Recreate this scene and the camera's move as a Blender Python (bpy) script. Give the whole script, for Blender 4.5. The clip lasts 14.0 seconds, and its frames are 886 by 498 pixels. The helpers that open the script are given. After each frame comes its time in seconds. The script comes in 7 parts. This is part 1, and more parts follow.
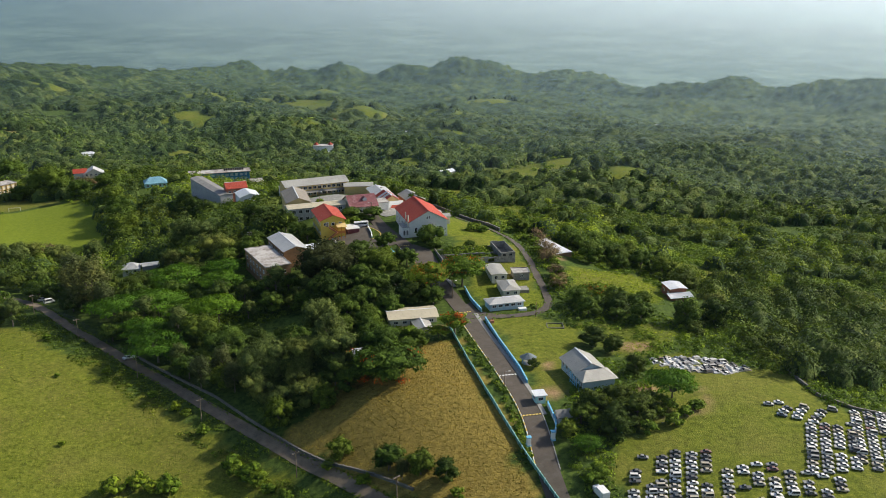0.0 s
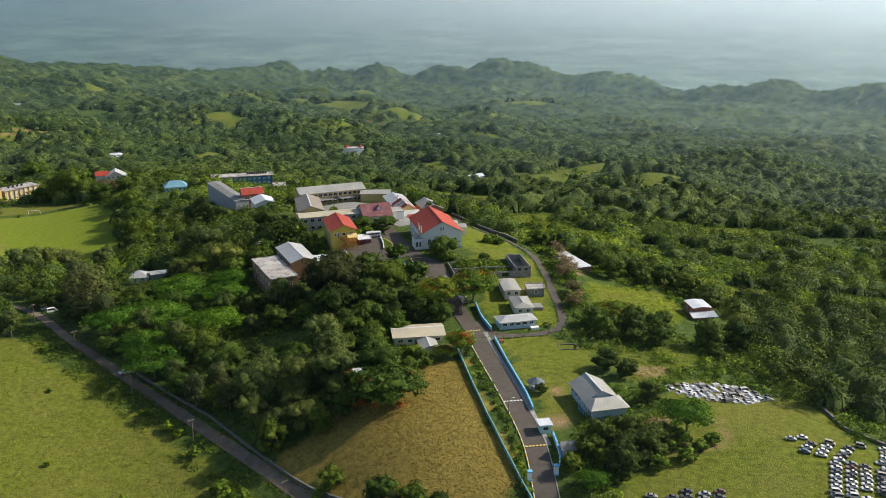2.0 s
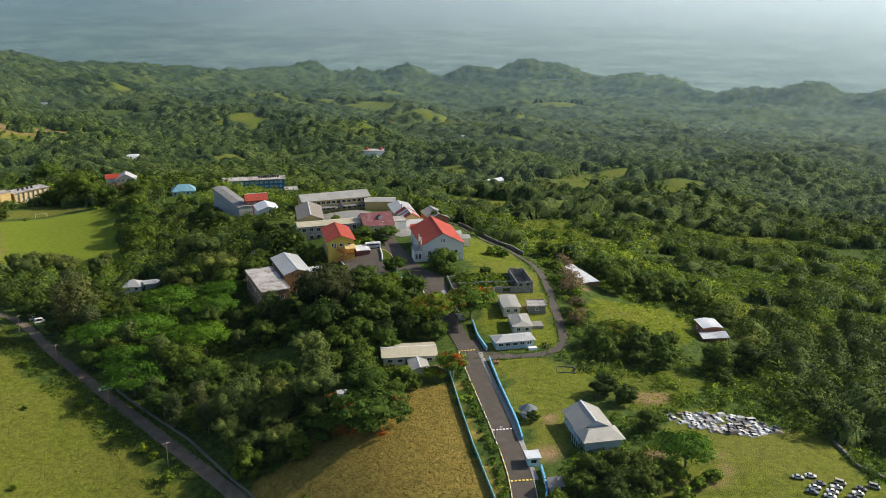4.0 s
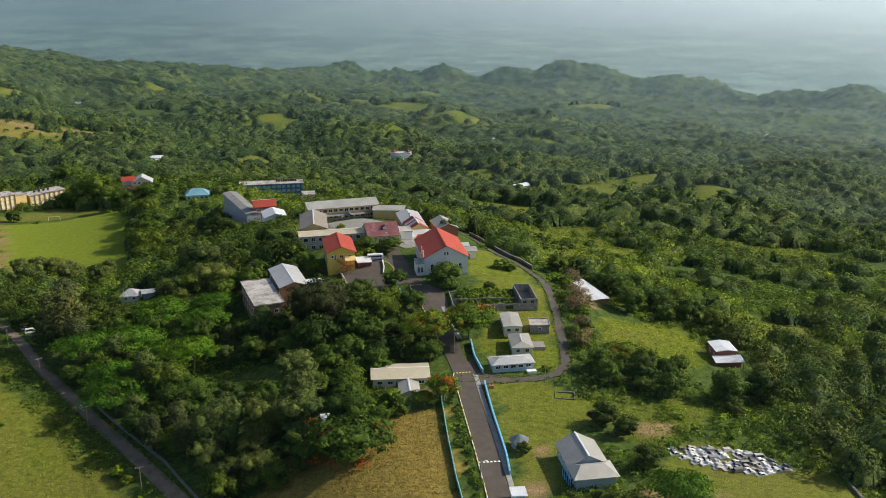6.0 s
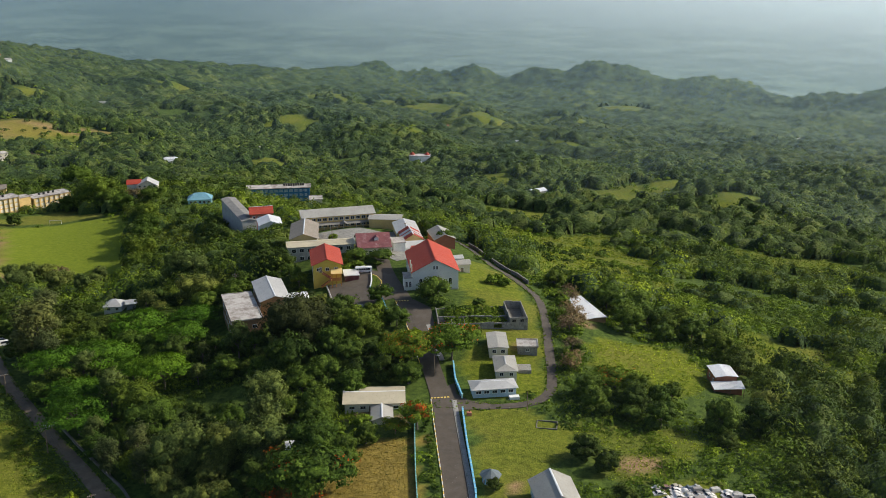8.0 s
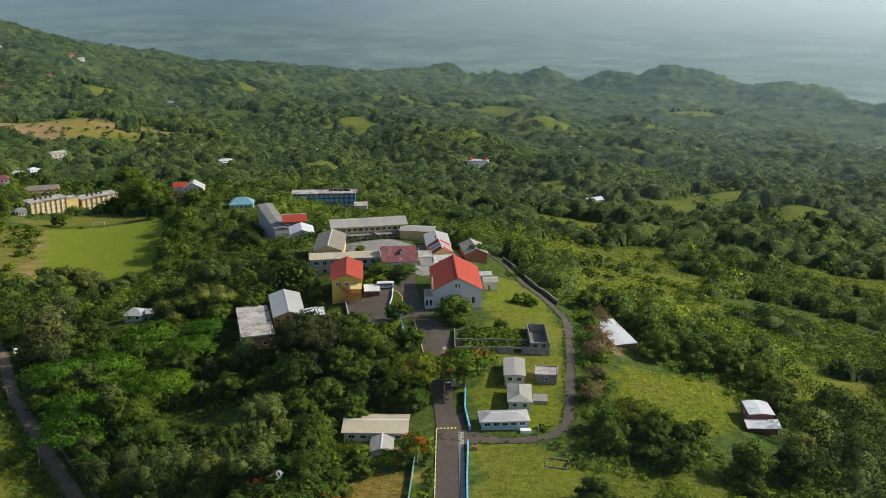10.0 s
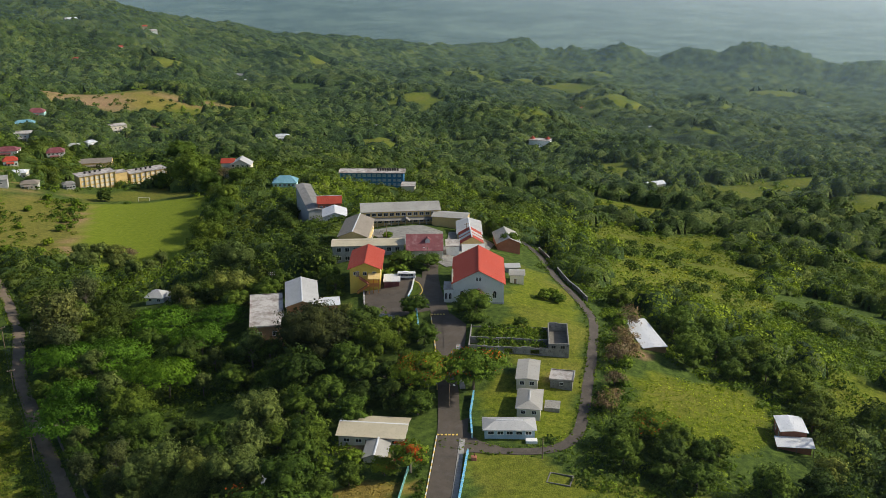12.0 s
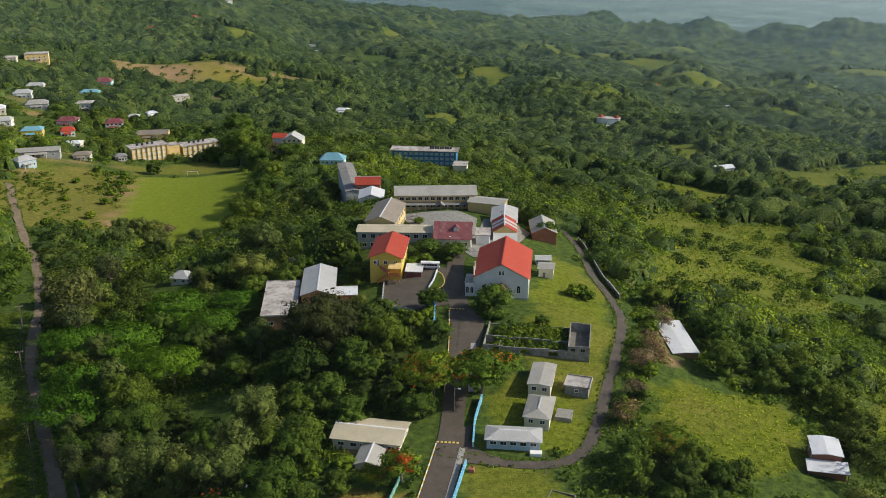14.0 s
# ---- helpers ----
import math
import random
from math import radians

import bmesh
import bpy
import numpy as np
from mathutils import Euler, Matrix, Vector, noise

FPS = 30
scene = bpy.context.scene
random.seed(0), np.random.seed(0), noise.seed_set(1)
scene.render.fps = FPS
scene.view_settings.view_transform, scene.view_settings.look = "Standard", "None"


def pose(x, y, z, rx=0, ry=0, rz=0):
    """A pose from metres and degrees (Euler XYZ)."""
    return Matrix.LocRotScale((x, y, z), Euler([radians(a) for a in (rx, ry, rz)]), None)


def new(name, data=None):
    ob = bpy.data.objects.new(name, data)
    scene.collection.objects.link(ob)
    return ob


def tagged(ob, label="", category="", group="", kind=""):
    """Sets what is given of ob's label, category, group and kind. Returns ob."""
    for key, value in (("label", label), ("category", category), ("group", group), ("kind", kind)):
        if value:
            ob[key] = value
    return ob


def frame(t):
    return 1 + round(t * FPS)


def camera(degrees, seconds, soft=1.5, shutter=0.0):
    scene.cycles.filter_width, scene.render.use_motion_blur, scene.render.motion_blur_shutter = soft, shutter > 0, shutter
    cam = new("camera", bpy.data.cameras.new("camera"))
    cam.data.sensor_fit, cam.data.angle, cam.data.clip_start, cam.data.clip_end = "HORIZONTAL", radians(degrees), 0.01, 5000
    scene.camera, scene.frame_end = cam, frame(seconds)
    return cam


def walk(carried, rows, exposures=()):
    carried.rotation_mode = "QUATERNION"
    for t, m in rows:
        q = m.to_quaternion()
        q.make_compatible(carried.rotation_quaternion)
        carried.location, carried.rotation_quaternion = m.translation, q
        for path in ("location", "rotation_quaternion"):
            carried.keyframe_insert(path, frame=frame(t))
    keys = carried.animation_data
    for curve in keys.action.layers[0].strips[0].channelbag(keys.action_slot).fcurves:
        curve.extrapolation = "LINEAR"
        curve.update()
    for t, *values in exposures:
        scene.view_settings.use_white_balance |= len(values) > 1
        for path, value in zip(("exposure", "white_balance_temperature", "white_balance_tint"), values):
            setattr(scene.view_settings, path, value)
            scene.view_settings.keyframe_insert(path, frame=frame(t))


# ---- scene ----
# camera and its flight
cam = camera(49.0, 14.0, soft=0.7)
PATH = [
    (0.0, pose(0.00, -0.00, 100.00, 72.364, 0, 0.002)),
    (0.5, pose(2.54, 4.16, 100.02, 72.372, 0, 0.290)),
    (1.0, pose(5.11, 8.34, 100.04, 72.388, 0, 0.605)),
    (1.5, pose(7.75, 12.57, 100.06, 72.394, 0, 1.231)),
    (2.0, pose(10.50, 16.84, 100.09, 72.395, 0, 2.396)),
    (2.5, pose(13.37, 21.19, 100.09, 72.411, 0, 3.078)),
    (3.0, pose(16.30, 25.64, 100.10, 72.405, 0, 3.386)),
    (5.5, pose(31.41, 48.34, 100.20, 72.384, 0, 6.135)),
    (6.0, pose(34.59, 52.99, 100.20, 72.390, 0, 6.683)),
    (6.5, pose(37.93, 57.78, 100.21, 72.381, 0, 7.310)),
    (7.0, pose(41.38, 62.67, 100.20, 72.382, 0, 7.685)),
    (7.5, pose(44.93, 67.69, 100.17, 72.381, 0, 8.034)),
    (8.0, pose(48.48, 72.89, 100.16, 72.373, 0, 8.675)),
    (10.5, pose(66.12, 99.82, 100.12, 72.343, 0, 14.482)),
    (11.0, pose(69.61, 105.34, 100.15, 71.837, 0, 15.839)),
    (11.5, pose(72.99, 110.96, 100.19, 71.405, 0, 16.804)),
    (12.0, pose(76.22, 116.61, 100.22, 70.984, 0, 17.748)),
    (12.5, pose(79.30, 122.26, 100.27, 70.576, 0, 18.627)),
    (13.0, pose(82.25, 127.91, 100.33, 70.172, 0, 19.488)),
    (13.5, pose(85.10, 133.59, 100.41, 69.761, 0, 20.816)),
    (14.0, pose(87.95, 139.31, 100.54, 69.364, 0, 22.644)),
]
walk(cam, PATH, exposures=((0.0, 0.30), (6.5, 0.18), (14.0, 0.02)))

# ---- world, sun ----
SUN_AZ, SUN_EL = radians(23), radians(33)      # from +x towards +y, above the horizon
to_sun = Vector((math.cos(SUN_EL) * math.cos(SUN_AZ), math.cos(SUN_EL) * math.sin(SUN_AZ), math.sin(SUN_EL)))
world = bpy.data.worlds.new("sky")
scene.world = world
world.use_nodes = True
wt = world.node_tree
sky = wt.nodes.new("ShaderNodeTexSky")
sky.sky_type, sky.sun_disc = "NISHITA", False
sky.sun_elevation, sky.sun_rotation = SUN_EL, math.pi / 2 - SUN_AZ
sky.air_density, sky.dust_density, sky.altitude = 1.0, 3.0, 600
wt.links.new(sky.outputs[0], wt.nodes["Background"].inputs[0])
wt.nodes["Background"].inputs[1].default_value = 0.12
sun_data = bpy.data.lights.new("sun", "SUN")
sun_data.energy, sun_data.angle, sun_data.color = 4.6, radians(0.6), (1.0, 0.93, 0.80)
sun = new("sun", sun_data)
sun.matrix_world = to_sun.to_track_quat("Z", "Y").to_matrix().to_4x4()

# ---- materials ----
def nodes_of(name):
    m = bpy.data.materials.new(name)
    m.use_nodes = True
    nt = m.node_tree
    return m, nt, nt.nodes["Principled BSDF"]


def link(nt, a, b):
    nt.links.new(a, b)


def noise_tex(nt, coord, scale, detail=4.0, rough=0.55):
    n = nt.nodes.new("ShaderNodeTexNoise")
    n.inputs["Scale"].default_value, n.inputs["Detail"].default_value, n.inputs["Roughness"].default_value = scale, detail, rough
    link(nt, coord, n.inputs["Vector"])
    return n.outputs["Fac"]


def ramp(nt, fac, stops):
    r = nt.nodes.new("ShaderNodeValToRGB")
    link(nt, fac, r.inputs[0])
    e = r.color_ramp.elements
    while len(e) < len(stops):
        e.new(0.5)
    for k, (p, c) in zip(e, stops):
        k.position, k.color = p, (*c, 1)
    return r.outputs[0]


def mix(nt, fac, a, b, mode="MIX"):
    n = nt.nodes.new("ShaderNodeMix")
    n.data_type, n.blend_type = "RGBA", mode
    for v, k in ((fac, 0), (a, 6), (b, 7)):
        if isinstance(v, (int, float)):
            n.inputs[k].default_value = v
        elif isinstance(v, tuple):
            n.inputs[k].default_value = (*v, 1)
        else:
            link(nt, v, n.inputs[k])
    return n.outputs[2]


def bump(nt, bsdf, height, strength, distance):
    b = nt.nodes.new("ShaderNodeBump")
    b.inputs["Strength"].default_value, b.inputs["Distance"].default_value = strength, distance
    link(nt, height, b.inputs["Height"])
    link(nt, b.outputs[0], bsdf.inputs["Normal"])


def coords(nt, kind="Object"):
    return nt.nodes.new("ShaderNodeTexCoord").outputs[kind]


def mottled(name, lo, hi, scale=0.4, fine=6.0, rough=0.85, metal=0.0, stain=None, stain_amount=0.45, stain_from=0.50, relief=0.02, ribs=0.0, rib_axis="X"):
    """A surface whose colour runs from lo to hi at two scales, with stains, fine relief and, for sheet metal, ribs."""
    m, nt, p = nodes_of(name)
    c = coords(nt)
    big, small = noise_tex(nt, c, scale, 5, 0.6), noise_tex(nt, c, fine, 3)
    f = nt.nodes.new("ShaderNodeMath")
    f.operation = "MULTIPLY_ADD"
    link(nt, big, f.inputs[0])
    f.inputs[1].default_value = 0.7
    g = nt.nodes.new("ShaderNodeMath")
    g.operation = "MULTIPLY"
    link(nt, small, g.inputs[0])
    g.inputs[1].default_value = 0.3
    link(nt, g.outputs[0], f.inputs[2])
    col = ramp(nt, f.outputs[0], [(0.32, lo), (0.68, hi)])
    if stain:
        s = noise_tex(nt, c, scale * 1.7, 6, 0.7)
        k = ramp(nt, s, [(stain_from, (0, 0, 0)), (stain_from + 0.18, (stain_amount,) * 3)])
        col = mix(nt, k, col, stain)
    obi = nt.nodes.new("ShaderNodeObjectInfo").outputs["Random"]
    col = mix(nt, 1.0, col, ramp(nt, obi, [(0.0, (0.88, 0.88, 0.88)), (1.0, (1.0, 1.0, 1.0))]), "MULTIPLY")
    link(nt, col, p.inputs["Base Color"])
    p.inputs["Roughness"].default_value, p.inputs["Metallic"].default_value = rough, metal
    if ribs:
        w = nt.nodes.new("ShaderNodeTexWave")
        w.bands_direction = rib_axis
        w.inputs["Scale"].default_value = ribs
        link(nt, c, w.inputs["Vector"])
        bump(nt, p, w.outputs["Fac"], 0.6, 0.04)
    elif relief:
        bump(nt, p, small, 0.5, relief)
    return m


def leafy(name, dark, light, glow=0.30):
    """Foliage: each leaf spray and each tree differs in tone, and light comes through."""
    m, nt, p = nodes_of(name)
    isl = nt.nodes.new("ShaderNodeNewGeometry").outputs["Random Per Island"]
    obi = nt.nodes.new("ShaderNodeObjectInfo").outputs["Random"]
    big = noise_tex(nt, nt.nodes.new("ShaderNodeNewGeometry").outputs["Position"], 0.05, 3)
    lo, hi = (tuple(a + (b - a) * k for a, b in zip(dark, light)) for k in (0.34, 0.74))
    col = ramp(nt, isl, [(0.0, lo), (1.0, hi)])
    tone = ramp(nt, obi, [(0.0, (0.72, 0.80, 0.75)), (0.5, (1.0, 1.0, 1.0)), (1.0, (1.25, 1.12, 0.9))])
    col = mix(nt, 1.0, col, tone, "MULTIPLY")
    col = mix(nt, 1.0, col, ramp(nt, big, [(0.3, (0.75, 0.8, 0.8)), (0.7, (1.25, 1.2, 1.0))]), "MULTIPLY")
    att = nt.nodes.new("ShaderNodeAttribute")
    att.attribute_name = "tone"
    col = mix(nt, 1.0, col, ramp(nt, att.outputs["Fac"], [(0.0, (0.62, 0.70, 0.72)), (0.5, (1.0, 1.0, 1.0)), (1.0, (1.55, 1.42, 1.15))]), "MULTIPLY")
    c = coords(nt)
    fine, knots = noise_tex(nt, c, 3.2, 3, 0.7), noise_tex(nt, c, 0.9, 3, 0.6)
    col = mix(nt, 1.0, col, ramp(nt, fine, [(0.34, (0.60, 0.63, 0.55)), (0.64, (1.75, 1.66, 1.45))]), "MULTIPLY")
    col = mix(nt, 1.0, col, ramp(nt, knots, [(0.36, (0.66, 0.70, 0.70)), (0.64, (1.25, 1.20, 1.10))]), "MULTIPLY")
    bump(nt, p, fine, 0.8, 0.5)
    link(nt, col, p.inputs["Base Color"])
    p.inputs["Roughness"].default_value = 0.6
    p.inputs["Specular IOR Level"].default_value = 0.08
    t = nt.nodes.new("ShaderNodeBsdfTranslucent")
    link(nt, col, t.inputs["Color"])
    s = nt.nodes.new("ShaderNodeMixShader")
    s.inputs[0].default_value = glow
    link(nt, p.outputs[0], s.inputs[1])
    link(nt, t.outputs[0], s.inputs[2])
    link(nt, s.outputs[0], nt.nodes["Material Output"].inputs[0])
    return m


def canopy_cover(name, cell, depth=2.6, grain=9, gain=1.0):
    """The closed top of a far wood: a tone for each crown, thick and thin stretches, rough leafage."""
    m, nt, p = nodes_of(name)
    c = coords(nt)
    v = nt.nodes.new("ShaderNodeTexVoronoi")
    v.inputs["Scale"].default_value = cell
    link(nt, c, v.inputs["Vector"])
    sep = nt.nodes.new("ShaderNodeSeparateColor")
    link(nt, v.outputs["Color"], sep.inputs[0])
    col = ramp(nt, sep.outputs[0], [(q, tuple(gain * v for v in k)) for q, k in ((0.0, (0.024, 0.049, 0.012)), (0.55, (0.055, 0.096, 0.021)), (1.0, (0.122, 0.162, 0.038)))])
    fine = noise_tex(nt, c, cell * grain, 4, 0.7)
    col = mix(nt, 1.0, col, ramp(nt, fine, [(0.32, (0.35, 0.38, 0.36)), (0.70, (1.6, 1.55, 1.4))]), "MULTIPLY")
    big = noise_tex(nt, c, 0.008, 4, 0.6)
    col = mix(nt, 1.0, col, ramp(nt, big, [(0.35, (0.70, 0.78, 0.82)), (0.65, (1.25, 1.16, 1.0))]), "MULTIPLY")
    link(nt, col, p.inputs["Base Color"])
    p.inputs["Roughness"].default_value, p.inputs["Specular IOR Level"].default_value = 0.8, 0.15
    bump(nt, p, fine, 1.0, depth)
    return m


M = {
    "asphalt": mottled("asphalt", (0.064, 0.051, 0.038), (0.106, 0.085, 0.064), 0.25, 5, 0.92, stain=(0.12, 0.11, 0.10), relief=0.01),
    "old_asphalt": mottled("old_asphalt", (0.048, 0.040, 0.032), (0.094, 0.077, 0.062), 0.3, 4, 0.95, stain=(0.16, 0.13, 0.10), relief=0.02),
    "track": mottled("track", (0.115, 0.085, 0.054), (0.235, 0.178, 0.118), 0.3, 4, 0.95, stain=(0.075, 0.062, 0.05), relief=0.02),
    "concrete": mottled("concrete", (0.26, 0.25, 0.23), (0.42, 0.41, 0.38), 0.5, 6, 0.9, stain=(0.12, 0.11, 0.10)),
    "old_concrete": mottled("old_concrete", (0.16, 0.155, 0.14), (0.34, 0.33, 0.30), 0.6, 4, 0.95, stain=(0.05, 0.05, 0.045), stain_amount=0.7, relief=0.05),
    "roof_beige": mottled("roof_beige", (0.48, 0.42, 0.29), (0.62, 0.55, 0.39), 0.15, 3, 0.55, 0.1, stain=(0.33, 0.29, 0.22), stain_amount=0.3, ribs=2.2),
    "roof_grey": mottled("roof_grey", (0.30, 0.29, 0.26), (0.43, 0.415, 0.37), 0.15, 3, 0.55, 0.1, stain=(0.24, 0.21, 0.18), stain_amount=0.35, ribs=2.2),
    "roof_silver": mottled("roof_silver", (0.42, 0.42, 0.41), (0.55, 0.55, 0.53), 0.2, 3, 0.5, 0.15, stain=(0.36, 0.34, 0.33), stain_amount=0.25, ribs=2.2),
    "roof_white": mottled("roof_white", (0.64, 0.66, 0.68), (0.78, 0.79, 0.80), 0.2, 3, 0.45, 0.1, stain=(0.50, 0.48, 0.46), stain_amount=0.25, ribs=2.2),
    "roof_taupe": mottled("roof_taupe", (0.20, 0.172, 0.135), (0.30, 0.258, 0.205), 0.2, 3, 0.6, 0.1, stain=(0.18, 0.15, 0.12), ribs=2.2),
    "roof_red": mottled("roof_red", (0.34, 0.034, 0.012), (0.42, 0.050, 0.020), 0.15, 3, 0.75, 0.0, stain=(0.27, 0.05, 0.035), stain_amount=0.3, ribs=2.2),
    "roof_maroon": mottled("roof_maroon", (0.15, 0.034, 0.038), (0.23, 0.060, 0.064), 0.25, 3, 0.55, 0.0, stain=(0.40, 0.24, 0.24), stain_amount=0.5, ribs=2.2),
    "roof_teal": mottled("roof_teal", (0.13, 0.32, 0.40), (0.22, 0.43, 0.52), 0.2, 3, 0.5, ribs=2.2),
    "roof_slate": mottled("roof_slate", (0.085, 0.115, 0.13), (0.14, 0.175, 0.19), 0.4, 3, 0.7, ribs=2.2),
    "roof_slab": mottled("roof_slab", (0.38, 0.36, 0.33), (0.56, 0.53, 0.50), 0.12, 2, 0.9, stain=(0.15, 0.115, 0.095), stain_amount=0.85, stain_from=0.43),
    "roof_dark": mottled("roof_dark", (0.17, 0.165, 0.155), (0.27, 0.26, 0.245), 0.2, 3, 0.8, stain=(0.11, 0.10, 0.09), ribs=2.2),
    "wall_cream": mottled("wall_cream", (0.60, 0.55, 0.43), (0.72, 0.67, 0.54), 0.3, 4, 0.85, stain=(0.38, 0.33, 0.25), stain_amount=0.3),
    "wall_white": mottled("wall_white", (0.68, 0.69, 0.68), (0.80, 0.81, 0.80), 0.3, 4, 0.85, stain=(0.48, 0.47, 0.44), stain_amount=0.3),
    "wall_church": mottled("wall_church", (0.62, 0.645, 0.62), (0.74, 0.765, 0.735), 0.25, 4, 0.85, stain=(0.48, 0.52, 0.54), stain_amount=0.25),
    "wall_grey": mottled("wall_grey", (0.30, 0.31, 0.32), (0.44, 0.45, 0.45), 0.3, 4, 0.88, stain=(0.19, 0.19, 0.19)),
    "wall_yellow": mottled("wall_yellow", (0.62, 0.46, 0.06), (0.74, 0.57, 0.11), 0.3, 4, 0.8, stain=(0.45, 0.34, 0.10), stain_amount=0.3),
    "wall_gold": mottled("wall_gold", (0.62, 0.44, 0.16), (0.74, 0.55, 0.24), 0.3, 4, 0.8, stain=(0.42, 0.30, 0.16), stain_amount=0.3),
    "wall_orange": mottled("wall_orange", (0.50, 0.19, 0.04), (0.62, 0.27, 0.07), 0.3, 4, 0.8),
    "wall_ochre": mottled("wall_ochre", (0.30, 0.17, 0.08), (0.42, 0.25, 0.12), 0.3, 4, 0.9, stain=(0.18, 0.11, 0.07)),
    "wall_brick": mottled("wall_brick", (0.34, 0.12, 0.07), (0.46, 0.18, 0.11), 0.5, 6, 0.9, stain=(0.24, 0.10, 0.07)),
    "wall_blue": mottled("wall_blue", (0.30, 0.43, 0.50), (0.42, 0.53, 0.60), 0.3, 4, 0.8, stain=(0.46, 0.53, 0.56), stain_amount=0.4),
    "deep_blue": mottled("deep_blue", (0.03, 0.17, 0.34), (0.06, 0.24, 0.43), 0.3, 4, 0.7),
    "bright_blue": mottled("bright_blue", (0.11, 0.42, 0.66), (0.20, 0.52, 0.74), 0.5, 5, 0.75, stain=(0.42, 0.57, 0.66), stain_amount=0.35),
    "wall_aqua": mottled("wall_aqua", (0.34, 0.60, 0.60), (0.46, 0.70, 0.69), 0.3, 4, 0.8),
    "fence_green": mottled("fence_green", (0.10, 0.30, 0.26), (0.18, 0.42, 0.36), 0.4, 5, 0.7, stain=(0.34, 0.44, 0.40), stain_amount=0.4),
    "white_paint": mottled("white_paint", (0.72, 0.72, 0.70), (0.83, 0.83, 0.81), 0.6, 5, 0.7, stain=(0.52, 0.51, 0.48), stain_amount=0.25),
    "yellow_paint": mottled("yellow_paint", (0.66, 0.46, 0.06), (0.80, 0.60, 0.12), 1.0, 6, 0.8, stain=(0.42, 0.36, 0.22), stain_amount=0.5),
    "timber": mottled("timber", (0.17, 0.12, 0.08), (0.30, 0.22, 0.15), 0.8, 8, 0.9),
    "black_tank": mottled("black_tank", (0.012, 0.012, 0.013), (0.025, 0.025, 0.027), 0.5, 4, 0.45),
    "rust": mottled("rust", (0.16, 0.07, 0.035), (0.30, 0.15, 0.08), 0.8, 5, 0.95, 0.2),
    "bark": mottled("bark", (0.10, 0.08, 0.06), (0.22, 0.18, 0.14), 1.5, 9, 0.95, relief=0.05),
    "soil": mottled("soil", (0.26, 0.15, 0.08), (0.40, 0.26, 0.15), 0.3, 3, 0.98),
    "tyre": mottled("tyre", (0.012, 0.012, 0.012), (0.028, 0.028, 0.028), 2.0, 9, 0.9),
    "stone": mottled("stone", (0.10, 0.095, 0.08), (0.22, 0.20, 0.17), 0.8, 5, 0.95, stain=(0.08, 0.10, 0.05), relief=0.06),
    "leaf_dark": leafy("leaf_dark", (0.019, 0.040, 0.008), (0.090, 0.138, 0.028)),
    "leaf_deep": leafy("leaf_deep", (0.012, 0.020, 0.007), (0.048, 0.062, 0.024), 0.15),
    "leaf_mid": leafy("leaf_mid", (0.029, 0.060, 0.009), (0.128, 0.196, 0.032)),
    "leaf_bright": leafy("leaf_bright", (0.0396, 0.1037, 0.0095), (0.1307, 0.2592, 0.0253)),
    "leaf_grey": leafy("leaf_grey", (0.043, 0.072, 0.020), (0.178, 0.228, 0.074)),
    "leaf_pine": leafy("leaf_pine", (0.045, 0.066, 0.028), (0.120, 0.148, 0.066)),
    "leaf_bush": leafy("leaf_bush", (0.058, 0.1101, 0.0116), (0.1913, 0.2779, 0.0315)),
    "blossom": leafy("blossom", (0.42, 0.050, 0.012), (0.68, 0.130, 0.025), 0.3),
    "twig": leafy("twig", (0.13, 0.095, 0.065), (0.24, 0.185, 0.13), 0.1),
    "grass_dry": leafy("grass_dry", (0.165, 0.128, 0.028), (0.330, 0.258, 0.066), 0.3),
    "grass_lush": leafy("grass_lush", (0.125, 0.190, 0.012), (0.280, 0.385, 0.036), 0.3),
    "grass_green": leafy("grass_green", (0.085, 0.130, 0.014), (0.190, 0.250, 0.034), 0.3),
    "near_canopy": canopy_cover("near_canopy", 0.12, 0.9, 16, 1.15),
    "canopy": canopy_cover("canopy", 0.11),
    "far_canopy": canopy_cover("far_canopy", 0.07, gain=0.78),
    "far_wood": leafy("far_wood", (0.0272, 0.0561, 0.017), (0.0723, 0.119, 0.0306), 0.25),
}


def glassy():
    m, nt, p = nodes_of("window_glass")
    p.inputs["Base Color"].default_value = (0.020, 0.025, 0.030, 1)
    p.inputs["Roughness"].default_value = 0.12
    p.inputs["IOR"].default_value = 1.5
    return m


def car_paint(name="car_paint", rusted=0.52):
    """Faded car paint, a tone for each car, with rust."""
    m, nt, p = nodes_of(name)
    obi = nt.nodes.new("ShaderNodeObjectInfo").outputs["Random"]
    r = nt.nodes.new("ShaderNodeValToRGB")
    r.color_ramp.interpolation = "CONSTANT"
    link(nt, obi, r.inputs[0])
    tones = [(0.0, (0.66, 0.65, 0.62)), (0.40, (0.44, 0.44, 0.42)), (0.60, (0.26, 0.26, 0.25)), (0.74, (0.10, 0.10, 0.10)),
             (0.86, (0.40, 0.36, 0.28)), (0.96, (0.18, 0.09, 0.07)), (0.985, (0.10, 0.14, 0.19))]
    e = r.color_ramp.elements
    while len(e) < len(tones):
        e.new(0.5)
    for k, (q, c) in zip(e, tones):
        k.position, k.color = q, (*c, 1)
    c = coords(nt)
    rust = ramp(nt, noise_tex(nt, c, 1.2, 5, 0.7), [(rusted, (0, 0, 0)), (rusted + 0.18, (0.75, 0.75, 0.75))])
    link(nt, mix(nt, rust, r.outputs[0], (0.24, 0.15, 0.09)), p.inputs["Base Color"])
    p.inputs["Roughness"].default_value = 0.42
    return m


